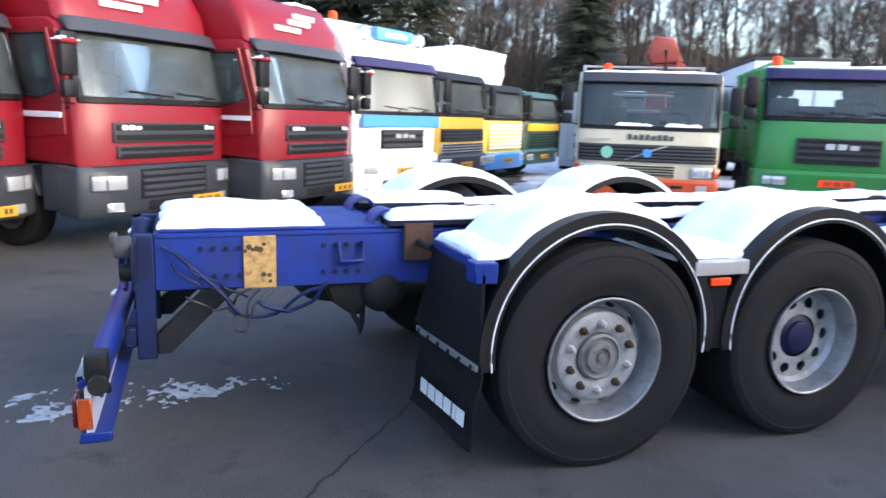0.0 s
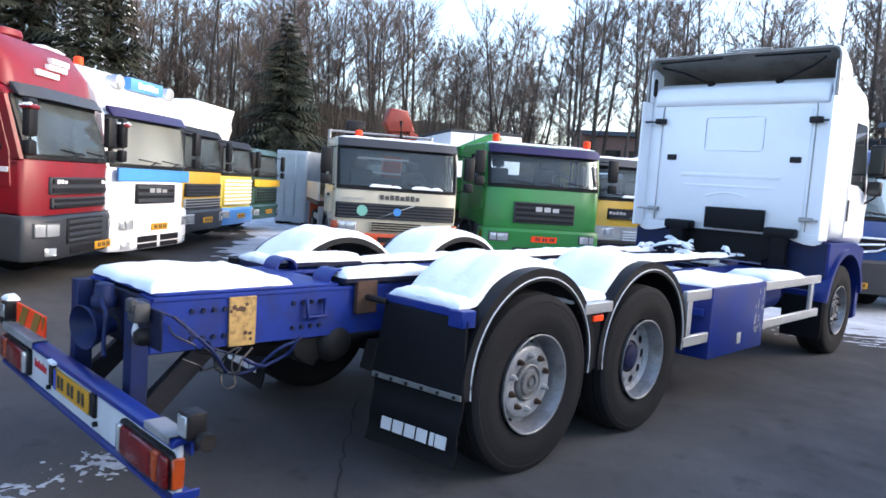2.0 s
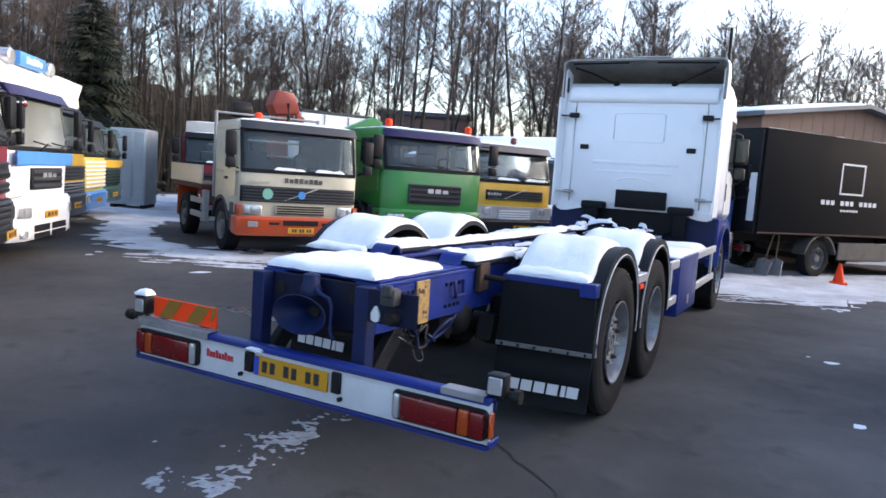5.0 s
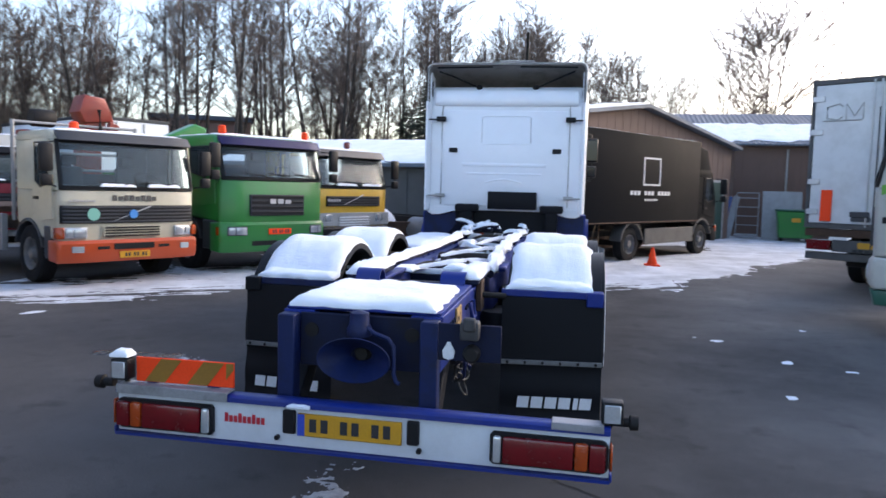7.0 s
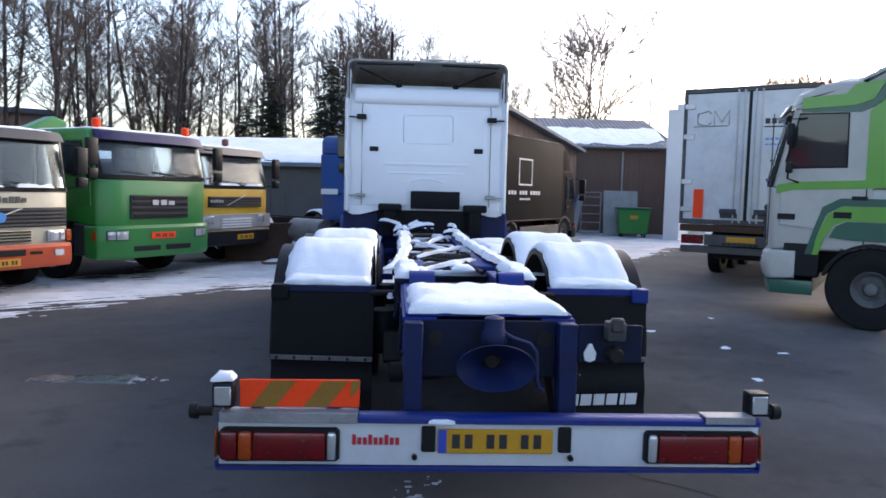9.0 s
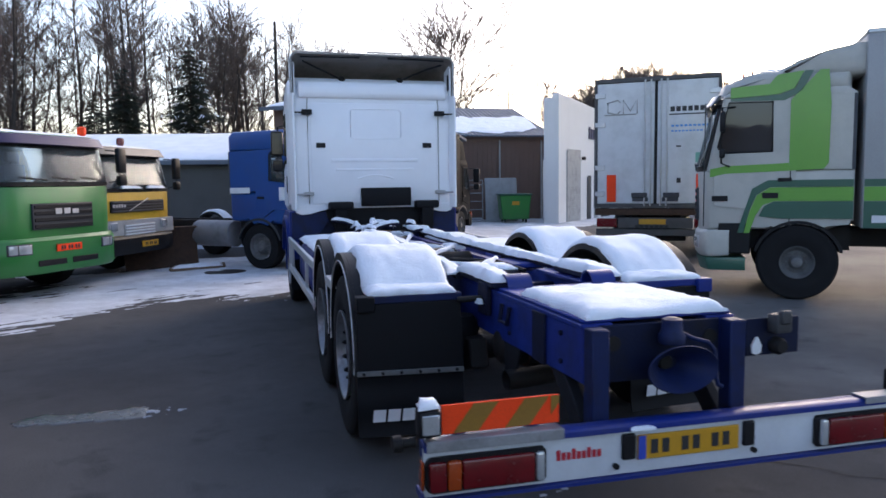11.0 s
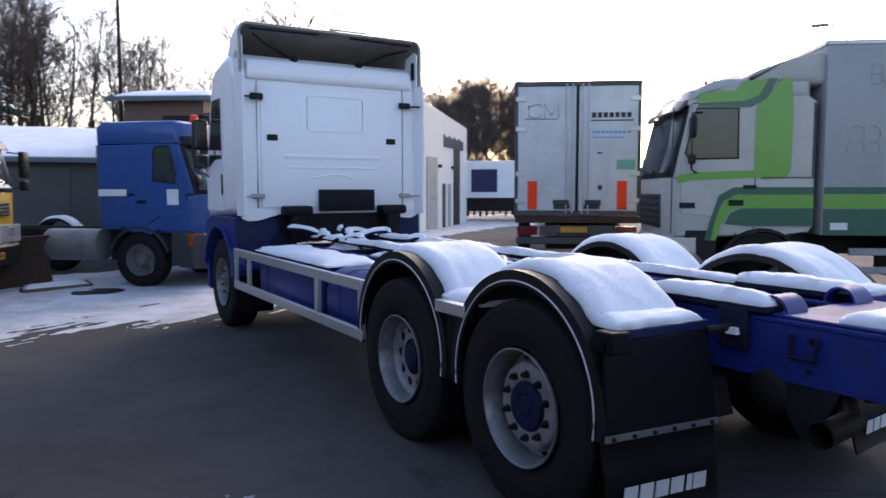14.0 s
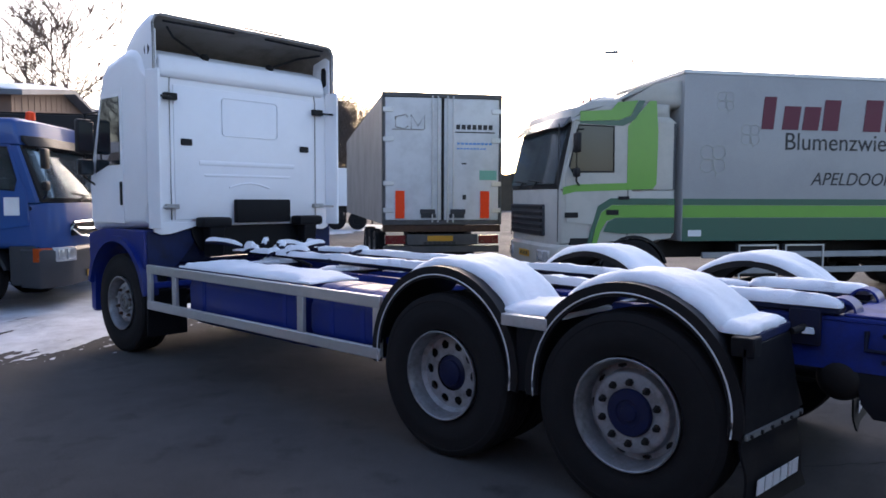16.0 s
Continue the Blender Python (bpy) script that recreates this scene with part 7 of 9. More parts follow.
box(bm, -1.1, 1.1, -0.02, 0.02, 1.3, 1.5, 0.006)
part("yellow_band", bm, M_YELLOW, c)

# cream drop-side truck with crane
BE = dict(w=1.2, zb=0.40, zt=0.76, zw=1.62, zs=2.32, zr=2.52, body=M_BEIGE, bumper=M_OBUMP, bumper_label="orange bumper", visor=M_SLATE, rake=0.14, depth=1.7, axle=-1.2,
          grilles=((1.14, 1.03, 1.32, 5, M_BLACK, M_SLATE), (0.5, 0.80, 0.98, 4, M_BEIGE, M_BLACK)), lamp=(0.92, 0.17, 0.88, 0.09), fog=(0.92, 0.62), wiper_snow=True,
          slots=((-0.35, 0.35, 0.6, 0.7), (-0.62, -0.42, 0.61, 0.66), (0.42, 0.62, 0.61, 0.66)), plate=0.51, length=5.6, rear_axles=(-4.35,), frame=M_SKIRTD, beacons=((0.72, -0.5, 2.5),))
t, c = cab_truck("drop_side_truck", "cream truck with orange bumper, loading crane and drop-side bed", facing(-30, -6.05, 7.5) @ Matrix.Scale(0.97, 4), BE)
bm = bmesh.new()
rod(bm, [(0.034, 0.10), (0.045, 0.10)], 24, "y", (0.66, 0, 1.18))
part("round_badge", bm, M_MINT, c, "round green sticker")
bm = bmesh.new()
prism(bm, [(0.32, 1.07), (0.38, 1.05), (-0.28, 1.31), (-0.34, 1.31)], 0.035, 0.045, "y")
part("grille_bar", bm, M_ALU, c)
bm = bmesh.new()
rod(bm, [(0.045, 0.075), (0.06, 0.07)], 20, "y", (0, 0, 1.18))
part("maker_badge", bm, M_SKYB, c)
bm = bmesh.new()
bars(bm, -0.42, 0.36, 8, 1.40, 1.49, 0.004, 0.006)
pieces("name_mark", bm, M_GREYD, c, "dark block lettering")
bm = bmesh.new()
bars(bm, 0.62, 1.05, 7, 1.375, 1.415, 0.004, 0.006)
pieces("name_mark", bm, M_GREYW, c)
# bed, crane, rack, side skirts
bm = bmesh.new()
box(bm, -1.22, 1.22, -5.6, -2.6, 1.12, 1.22, 0.01)
bed = part("bed_floor", bm, M_RUST, t)
for s in (-1, 1):
    bm = bmesh.new()
    box(bm, s * 1.18, s * 1.22, -5.6, -2.6, 1.221, 1.62, 0.008)
    part("drop_side", bm, M_ALU, bed, "aluminium drop side")
    bm = bmesh.new()
    box(bm, s * 1.15, s * 1.2, -3.6, -2.3, 0.5, 0.62, 0.006)
    box(bm, s * 1.15, s * 1.2, -3.6, -2.3, 0.8, 0.92, 0.006)
    box(bm, s * 1.12, s * 1.22, -2.5, -2.3, 0.45, 1.1, 0.006)
    part("side_guard", bm, M_SKIRT, t)
    bm = bmesh.new()
    box(bm, s * 0.7, s * 1.18, -5.0, -4.97, 0.4, 1.1, 0.005)
    part("mud_flap", bm, M_OBUMP, t)
bm = bmesh.new()
for x in (-1.1, 1.1):
    tube(bm, [(x, -2.05, 1.0), (x, -2.05, 2.75)], 0.035, 8)
for z in (1.6, 1.9, 2.2, 2.45, 2.72):
    tube(bm, [(-1.1, -2.05, z), (1.1, -2.05, z)], 0.025, 8)
pieces("head_rack_tube", bm, M_SKIRT, t)
bm = bmesh.new()
box(bm, -0.5, -0.1, -2.5, -2.15, 1.22, 2.35, 0.03)
box(bm, -0.62, -0.20, -2.6, -2.2, 2.3, 2.86, 0.04)
prism(bm, [(-0.74, 2.84), (-0.18, 2.80), (-0.08, 3.0), (-0.18, 3.32), (-0.56, 3.28), (-0.66, 3.02)], -2.62, -2.12, "y", 0.04, 2)
prism(bm, [(-0.74, 2.35), (-0.50, 2.35), (-0.62, 2.86), (-0.80, 2.78)], -2.18, -2.06, "y", 0.02)
box(bm, -0.15, 0.9, -2.48, -2.22, 2.44, 2.6, 0.02)
cr = part("crane", bm, M_CRANE, t, "folded orange loading crane")
bm = bmesh.new()
tube(bm, [(-0.3, -2.05, 2.3), (-0.42, -2.03, 2.7), (-0.4, -2.03, 3.05)], 0.04, 8)
part("crane_ram", bm, M_IRON, cr)
bm = bmesh.new()
rod(bm, [(0.35, 0.14), (0.38, 0.16), (0.72, 0.16), (0.75, 0.14)], 18, "x", (0.0, -2.2, 2.82))
part("oil_drum", bm, M_IRON, cr, "dark oil drum of the crane")

# bright green tipper
GR = dict(w=1.2, corner=0.16, zb=0.40, zt=0.96, zw=1.80, zs=2.36, zr=2.58, body=M_GREEN, bumper=M_GREEN, visor=M_PURPLE, rake=0.14, depth=2.0, wipers=3,
          grilles=((0.62, 1.08, 1.48, 4, M_SLATE, M_BLACK),), lamp=(0.90, 0.19, 0.80, 0.09), lamp_dark=True, slots=((-0.62, -0.06, 0.52, 0.61), (0.06, 0.62, 0.52, 0.61)),
          plate=0.78, plate_orange=True, length=7.8, beacons=((0.95, -0.42, 2.58), (-0.95, -0.42, 2.58)))
t, c = cab_truck("green_truck", "bright green tipper truck with folded crane behind the cab", facing(-31.7, -4.60, 10.01), GR)
bm = bmesh.new()
bars(bm, -0.28, 0.24, 3, 1.31, 1.40, 0.036)
pieces("badge", bm, M_ALU, c, "silver block badge")
bm = bmesh.new()
prism(bm, [(0.3, 2.3), (1.15, 2.25), (1.2, 2.55), (0.5, 2.88), (0.25, 2.8)], -2.5, -2.15, "y", 0.04)
part("crane_arm", bm, M_GREEN, t, "green folded crane arm")
bm = bmesh.new()
box(bm, -1.2, 1.2, -7.6, -2.6, 1.15, 1.9, 0.03)
part("tipper_body", bm, M_GREEN, t)

# yellow truck with snow on its screen
YF = dict(w=1.18, zb=0.45, zt=0.80, zw=1.68, zs=2.28, zr=2.48, body=M_YELLOW, bumper=M_BLACK, visor=M_SLATE, rake=0.16, depth=1.8, wiper_snow=True,
          grilles=((0.84, 1.24, 1.46, 4, M_BLACK, M_SLATE), (0.5, 0.80, 1.02, 4, M_GREYW, M_WTXT)), lamp=(0.85, 0.16, 0.98, 0.09), plate=0.62, plate_x=-0.2, length=7.5, beacons=((-0.25, -0.5, 2.5),), beacon="red")
t, c = cab_truck("yellow_truck", "yellow truck with grey lower front and snow on the screen", facing(-27, -3.756, 12.27), YF)
bm = bmesh.new()
box(bm, -1.15, 1.15, -0.02, 0.01, 0.81, 1.1, 0.01)
part("lower_front", bm, M_GREYW, c, "grey lower front panel")
bm = bmesh.new()
prism(bm, [(0.30, 1.28), (0.36, 1.27), (-0.24, 1.50), (-0.30, 1.50)], 0.035, 0.043, "y")
part("grille_bar", bm, M_ALU, c)
bm = bmesh.new()
bars(bm, 0.45, 0.85, 5, 1.34, 1.40, 0.035)
pieces("badge", bm, M_ALU, c)

# blue tractor beyond the cab, side on
BL = dict(w=1.2, corner=0.28, zb=0.35, zt=0.95, zw=1.70, zs=2.45, zr=2.90, body=M_BLUE2, bumper=M_SLATE, visor=M_BLACK, rake=0.3, depth=2.1, axle=-1.3, round=0.1, dwin=[(-0.98, 1.86), (-0.96, 2.40), (-0.90, 2.46), (-0.52, 2.46), (-0.32, 1.98), (-0.38, 1.82)],
          grilles=((0.60, 1.12, 1.31, 2, M_BLACK, M_BLACK),), lamp=(0.85, 0.2, 0.85, 0.11), plate=0.5, length=6.2, rear_axles=(-4.7,), snow=False, mirror_back=0.06, beacons=((0.3, -0.7, 2.9),))
t, c = cab_truck("blue_tractor", "blue tractor unit with white stripe and bare rear frame", facing(-43.0, 0.19, 12.38) @ Matrix.Scale(0.97, 4), BL)
for s in (-1, 1):
    bm = bmesh.new()
    box(bm, s * 1.199, s * 1.206, -2.05, -1.5, 1.6, 1.72, 0.002)
    part("white_stripe", bm, M_WTXT, c)
    bm = bmesh.new()
    box(bm, s * 1.199, s * 1.206, -0.72, -0.50, 1.45, 1.72, 0.002)
    part("white_panel", bm, M_WTXT, c)
    bm = bmesh.new()
    rod(bm, [(-3.3, 0.26), (-3.28, 0.29), (-2.2, 0.29), (-2.18, 0.26)], 20, "y", (s * 0.9, 0, 0.72))
    part("fuel_tank", bm, M_TANK, t, "dull grey fuel tank")
    bm = bmesh.new()
    prism(bm, arc(-4.7, 0.5, 0.62, 170, 10, 14) + arc(-4.7, 0.5, 0.58, 10, 170, 14), s * 0.85, s * 1.2, "x", 0.01)
    part("rear_fender", bm, M_BLACK, t)
    bm = bmesh.new()
    snow_sheet(bm, lambda u, v, s=s: ((s * (0.87 + 0.31 * v), -4.7 + 0.62 * math.cos(radians(25 + 130 * u)), 0.5 + 0.62 * math.sin(radians(25 + 130 * u))), (0, 0, 1)), 14, 6, 0.05, s)
    part("fender_snow", bm, M_SNOW, t, "snow on the rear arch")
bm = bmesh.new()
tube(bm, [(-0.62, 0.04, 1.33), (0, 0.04, 1.34), (0.62, 0.04, 1.33), (0.68, 0.04, 1.24), (0.38, 0.04, 1.12), (0, 0.04, 1.08), (-0.38, 0.04, 1.12), (-0.68, 0.04, 1.24), (-0.62, 0.04, 1.33)], 0.022, 6)
tube(bm, [(-0.5, 0.045, 1.24), (0, 0.045, 1.21), (0.5, 0.045, 1.24)], 0.022, 6)
round_front(bm, 1.2, 0.28, False)
part("grille_trim", bm, M_MIRROR, c, "chrome grille trim")

# black box truck
BK = dict(w=1.15, zb=0.35, zt=0.75, zw=1.5, zs=2.15, zr=2.4, body=M_BLKP, bumper=M_BLKP, rake=0.25, depth=1.7, axle=-0.95, wr=0.42, grilles=((0.7, 0.85, 1.15, 3, M_BLACK, M_SLATE),),
          lamp=(0.8, 0.17, 0.72, 0.09), length=7.0, rear_axles=(-4.82,), snow=False, step=M_SKIRTD)
t, c = cab_truck("black_box_truck", "black box truck with a plain white frame mark on its side", facing(55.5, 4.27, 19.71), BK)
bm = bmesh.new()
box(bm, -1.2, 1.2, -7.0, -1.35, 0.93, 3.14, 0.03, 2)
bx = part("cargo_box", bm, M_BLKP, t, "black cargo box")
for s in (-1, 1):
    bm = bmesh.new()
    for a, b, z0, z1 in ((-3.64, -3.60, 1.88, 2.58), (-4.45, -4.41, 1.88, 2.58), (-4.45, -3.60, 1.88, 1.92), (-4.45, -3.60, 2.54, 2.58)):
        box(bm, s * 1.199, s * 1.206, a, b, z0, z1)
    for k in range(12):
        if k not in (3, 7):
            box(bm, s * 1.199, s * 1.206, -5.05 + k * 0.17, -5.05 + k * 0.17 + 0.115, 1.64, 1.74)
    for k in range(6):
        box(bm, s * 1.199, s * 1.206, -4.35 + k * 0.11, -4.35 + k * 0.11 + 0.07, 1.50, 1.55)
    pieces("side_mark", bm, M_WTXT, bx, "white frame and block lettering")
    bm = bmesh.new()
    box(bm, s * 1.14, s * 1.18, -4.22, -1.58, 0.40, 0.80, 0.01)
    part("side_skirt", bm, M_SKIRTD, t, "grimy grey side skirt")
    bm = bmesh.new()
    prism(bm, arc(-4.82, 0.42, 0.56, 170, 10, 14) + arc(-4.82, 0.42, 0.52, 10, 170, 14), s * 0.85, s * 1.17, "x", 0.01)
    part("rear_fender", bm, M_SKIRTD, t)
    bm = bmesh.new()
    box(bm, s * 1.196, s * 1.204, -7.0, -1.35, 0.95, 0.985, 0.002)
    part("box_sill", bm, M_RUST, bx)
bm = bmesh.new()
prism(bm, [(-0.45, 2.3), (-0.72, 2.95), (-1.3, 3.05), (-1.3, 2.35)], -1.12, 1.12, "x", 0.06, 3)
part("roof_spoiler", bm, M_BLKP, c)
bm = bmesh.new()
flat_snow(bm, -1.15, 1.15, -6.9, -1.5, 3.14, 0.03, 3, 0.25)
part("box_snow", bm, M_SNOW, bx)
bm = bmesh.new()
box(bm, -1.15, 1.15, -7.07, -7.01, 0.95, 3.1, 0.01)
box(bm, -1.1, 1.1, -7.15, -7.01, 0.55, 0.7, 0.02)
rd = part("rear_door", bm, M_BLACK, t)
bm = bmesh.new()
box(bm, 0.95, 1.12, -7.09, -7.071, 1.2, 2.2, 0.004)
part("rear_marker", bm, M_WTXT, rd)
bm = bmesh.new()
box(bm, 0.8, 1.05, -7.18, -7.151, 0.56, 0.68, 0.01)
part("tail_lamp", bm, M_RED_L, rd)

# white box truck standing behind the cream one
BT = dict(w=1.2, zb=0.4, zt=0.8, zw=1.6, zs=2.25, zr=2.42, body=M_RED, bumper=M_RED, visor=M_BLACK, rake=0.15, depth=1.8, grilles=((0.9, 0.9, 1.3, 4, M_BLACK, M_SLATE),), lamp=(0.85, 0.18, 0.62, 0.09), length=7.0, wiper_snow=True)
t, c = cab_truck("white_box_truck", "truck with red cab and tall white cargo box", facing(-45, -12.7, 12.35), BT)
bm = bmesh.new()
box(bm, -1.2, 1.2, -7.0, -1.9, 1.05, 2.82, 0.03, 2)
part("cargo_box", bm, M_OFFW, t, "dirty white cargo box")
bm = bmesh.new()
flat_snow(bm, -1.15, 1.15, -6.9, -2.0, 2.82, 0.05, 3, 0.3)
part("box_snow", bm, M_SNOW, t)


# ---- white and green truck with a tall box ----
DG = pose(5.256, 7.364, 0, 0, 0, 53.0) @ Matrix.Scale(0.983, 4)
DF = dict(w=1.22, zb=0.60, zt=1.0, bumper_low=M_FOREST, zw=1.92, zs=2.78, zr=3.0, body=M_OFFW, bumper=M_OFFW, visor=M_VISOR, rake=0.20, corner=0.16, depth=2.08, axle=-1.38, wr=0.54, amber=False, side_glass=M_GLASS, head=2.90, mirror_back=0.36, bumper_y=-0.05, dwin=[(-1.02, 2.13), (-1.01, 2.83), (-0.31, 2.84), (-0.13, 2.2), (-0.18, 2.12)], door=[(-1.33, 1.39), (-1.33, 2.88), (-0.26, 2.88), (-0.07, 2.16), (-0.10, 1.35), (-0.76, 1.3)], step=M_BLACK,
          grilles=((0.85, 1.12, 1.62, 5, M_SLATE, M_BLACK),), lamp=(0.85, 0.2, 0.80, 0.1), length=10.16, rear_axles=(-6.86, -8.16), snow=False, mirror=M_BLACK)
t, c = cab_truck("box_truck", "white and green truck with a tall white box body", DG, DF)
r = high_roof(c, DF, 3.28, 2.01, M_OFFW, "moulded white roof")
built = set(bpy.data.objects)
bm = bmesh.new()
prism(bm, [(-1.0, 3.24), (-1.3, 3.38), (-1.7, 3.51), (-2.1, 3.58), (-2.46, 3.60), (-2.46, 3.15), (-1.1, 3.15)], -1.17, 1.17, "x", 0.10, 4)
part("roof_spoiler", bm, M_OFFW, r, "white roof spoiler")
bm = bmesh.new()
flat_snow(bm, -1.0, 1.0, -1.25, -0.85, 3.285, 0.06, 3, 0.1)
part("roof_snow", bm, M_SNOW, r)
for x, h in ((-0.9, 0.16), (-0.5, 0.1)):
    bm = bmesh.new()
    tube(bm, [(x, -0.62, 3.12), (x, -0.62, 3.2 + h)], 0.03, 8, True, 0.004)
    tube(bm, [(x, -0.74, 3.15), (x, -0.74, 3.22 + h)], 0.03, 8, True, 0.004)
    part("roof_horn", bm, M_RED, r)
SIDE = (("lime_stripe", M_LIME, "leaf green stripe", 0.0030, [[(-0.30, 2.90), (-0.36, 3.05), (-1.30, 3.08), (-1.40, 3.20), (-1.74, 3.24), (-1.62, 3.0), (-1.42, 2.93)],
         [(-1.58, 2.84), (-1.94, 3.24), (-2.05, 3.24), (-2.09, 2.76), (-2.08, 1.95), (-2.02, 1.87), (-1.58, 1.85)], [(-0.06, 1.77), (-0.06, 1.89), (-0.6, 1.93), (-1.579, 1.96), (-1.579, 1.85), (-0.6, 1.82)],
         [(-2.40, 1.615), (-1.34, 1.615), (-1.16, 1.5), (-1.03, 1.24), (-0.95, 0.96), (-1.05, 0.96), (-1.14, 1.2), (-1.25, 1.36), (-1.4, 1.42), (-2.40, 1.42)]]),
        ("forest_stripe", M_FOREST, "dark green stripe", 0.0030, [[(-1.75, 3.24), (-1.86, 3.24), (-1.72, 2.96), (-1.5, 2.84), (-0.32, 2.86), (-0.32, 2.895), (-1.43, 2.925), (-1.63, 2.995)],
         [(-2.40, 1.72), (-1.31, 1.72), (-1.08, 1.6), (-0.92, 1.2), (-0.84, 0.96), (-0.94, 0.96), (-1.025, 1.25), (-1.155, 1.51), (-1.34, 1.62), (-2.40, 1.62)],
         [(-2.40, 1.415), (-1.4, 1.415), (-1.27, 1.35), (-1.2, 1.2), (-1.5, 1.17), (-2.40, 1.17)]]))
for s in (-1, 1):
    for nm, mt, lb, t_, polys in SIDE:
        for q in polys:
            bm = bmesh.new()
            q = [(min(y + 0.34, -0.03 if z < 1.92 else -0.33 if z > 2.8 else -0.03 - 0.23 * (z - 1.92)), z) for y, z in q]
            prism(bm, q, s * 1.2205, s * (1.2205 + t_), "x")
            round_front(bm, 1.22, 0.16, False)
            part(nm, bm, mt, c, lb)
    bm = bmesh.new()
    box(bm, s * 1.221, s * 1.232, -1.45, -1.24, 1.46, 1.54, 0.004)
    part("side_marker", bm, M_BLACK, c)
    bm = bmesh.new()
    box(bm, s * 1.221, s * 1.232, -0.78, -0.56, 1.42, 1.50, 0.004)
    part("step_light", bm, M_BLACK, c)
    bm = bmesh.new()
    for y in (-0.45, -1.6):
        bm = bmesh.new()
        box(bm, s * 1.2195, s * 1.2212, y - 0.008, y + 0.008, 1.05, 2.85)
        part("door_seam", bm, M_TXT, c)
bm = bmesh.new()
box(bm, -1.26, 1.26, -10.5, -2.5, 1.04, 3.70, 0.03, 2)
M_BOXW = surface("dull_white_box_panel", (0.35, 0.35, 0.345), 0.5, 0, 0.45, (0.25, 0.25, 0.245), 0.1, 0.9)
bx = part("cargo_box", bm, M_BOXW, t, "tall off-white cargo box")
bm = bmesh.new()
box(bm, -1.27, 1.27, -10.52, -2.48, 3.665, 3.74, 0.02)
part("box_roof_trim", bm, M_ALU, bx)
for z0, z1, mt in ((1.62, 1.72, M_FOREST), (1.42, 1.615, M_LIME), (1.045, 1.415, M_FOREST)):
    for s in (-1, 1):
        bm = bmesh.new()
        box(bm, s * 1.26, s * 1.264, -10.48, -2.52, z0, z1)
        part("box_stripe", bm, mt, bx)
# clover outlines, lettering and bars on the side facing the yard
TXTM = pose(-1.2645, 0, 0) @ Matrix(((0, 0, -1, 0), (-1, 0, 0, 0), (0, 1, 0, 0), (0, 0, 0, 1)))


def clover(bm, y, z, r):
    for k in range(4):
        a = radians(45 + 90 * k)
        cy, cz = y + r * 0.55 * math.cos(a), z + r * 0.55 * math.sin(a)
        pts = [(-1.264, cy + r * 0.42 * math.cos(2 * math.pi * i / 16), cz + r * 0.42 * math.sin(2 * math.pi * i / 16)) for i in range(17)]
        tube(bm, pts, r * 0.028, 4)
    tube(bm, [(-1.264, y, z), (-1.264, y - r * 0.25, z - r * 1.05)], r * 0.028, 4)


for y, z, r in ((-3.02, 2.35, 0.27), (-3.67, 2.75, 0.20), (-3.22, 3.27, 0.18)):
    bm = bmesh.new()
    clover(bm, y, z, r)
    part("clover_mark", bm, M_CLOV, bx, "grey outlined clover leaves")
bm = bmesh.new()
for k, (w, h) in enumerate(((0.22, 0.52), (0.30, 0.38), (0.30, 0.38), (0.30, 0.50))):
    y = -3.86 - 0.37 * k
    prism(bm, [(y, 2.84), (y - w, 2.84), (y - w - 0.05, 2.84 + h), (y - 0.05, 2.84 + h)], -1.268, -1.2605, "x")
for k in range(4):
    y = -5.75 - 0.42 * k
    prism(bm, [(y, 2.84), (y - 0.33, 2.84), (y - 0.38, 3.36), (y - 0.05, 3.36)], -1.268, -1.2605, "x")
pieces("name_bar", bm, M_MAROON, bx, "maroon plain bars")
letters("lettering", "Blumenzwiebeln", 0.40, M_TXT, TXTM @ pose(4.28, 2.52, 0), bx)
letters("lettering", "APELDOORN", 0.30, M_TXT, TXTM @ pose(4.80, 1.95, 0), bx, 0.002, 0.25)
# under-box gear
bm = bmesh.new()
box(bm, -1.24, -1.19, -6.5, -2.9, 0.76, 0.86, 0.01)
box(bm, -1.24, -1.19, -6.5, -2.9, 0.5, 0.6, 0.01)
part("side_guard", bm, M_SKIRT, t)
for y in (-3.9, -4.75):
    bm = bmesh.new()
    box(bm, -1.2, -0.6, y - 0.38, y + 0.38, 0.45, 1.0, 0.02)
    pb = part("pallet_box", bm, M_BLACK, t)
    bm = bmesh.new()
    for a in (-0.36, 0.34):
        box(bm, -1.262, -1.245, y + a, y + a + 0.025, 0.42, 0.98)
    box(bm, -1.262, -1.245, y - 0.36, y + 0.365, 0.955, 0.98)
    part("box_frame", bm, M_ALU, pb)
bm = bmesh.new()
box(bm, -1.268, -1.2605, -2.85, -2.62, 1.12, 1.22)
part("small_plate", bm, M_WTXT, bx)

# the side markings, box and gear are set out from a line 0.34 ahead of the nose
for o in set(bpy.data.objects) - built:
    if o.parent in (t, c, r) and not o.name.endswith("_stripe") and "_stripe." not in o.name:
        o.location.y += 0.34

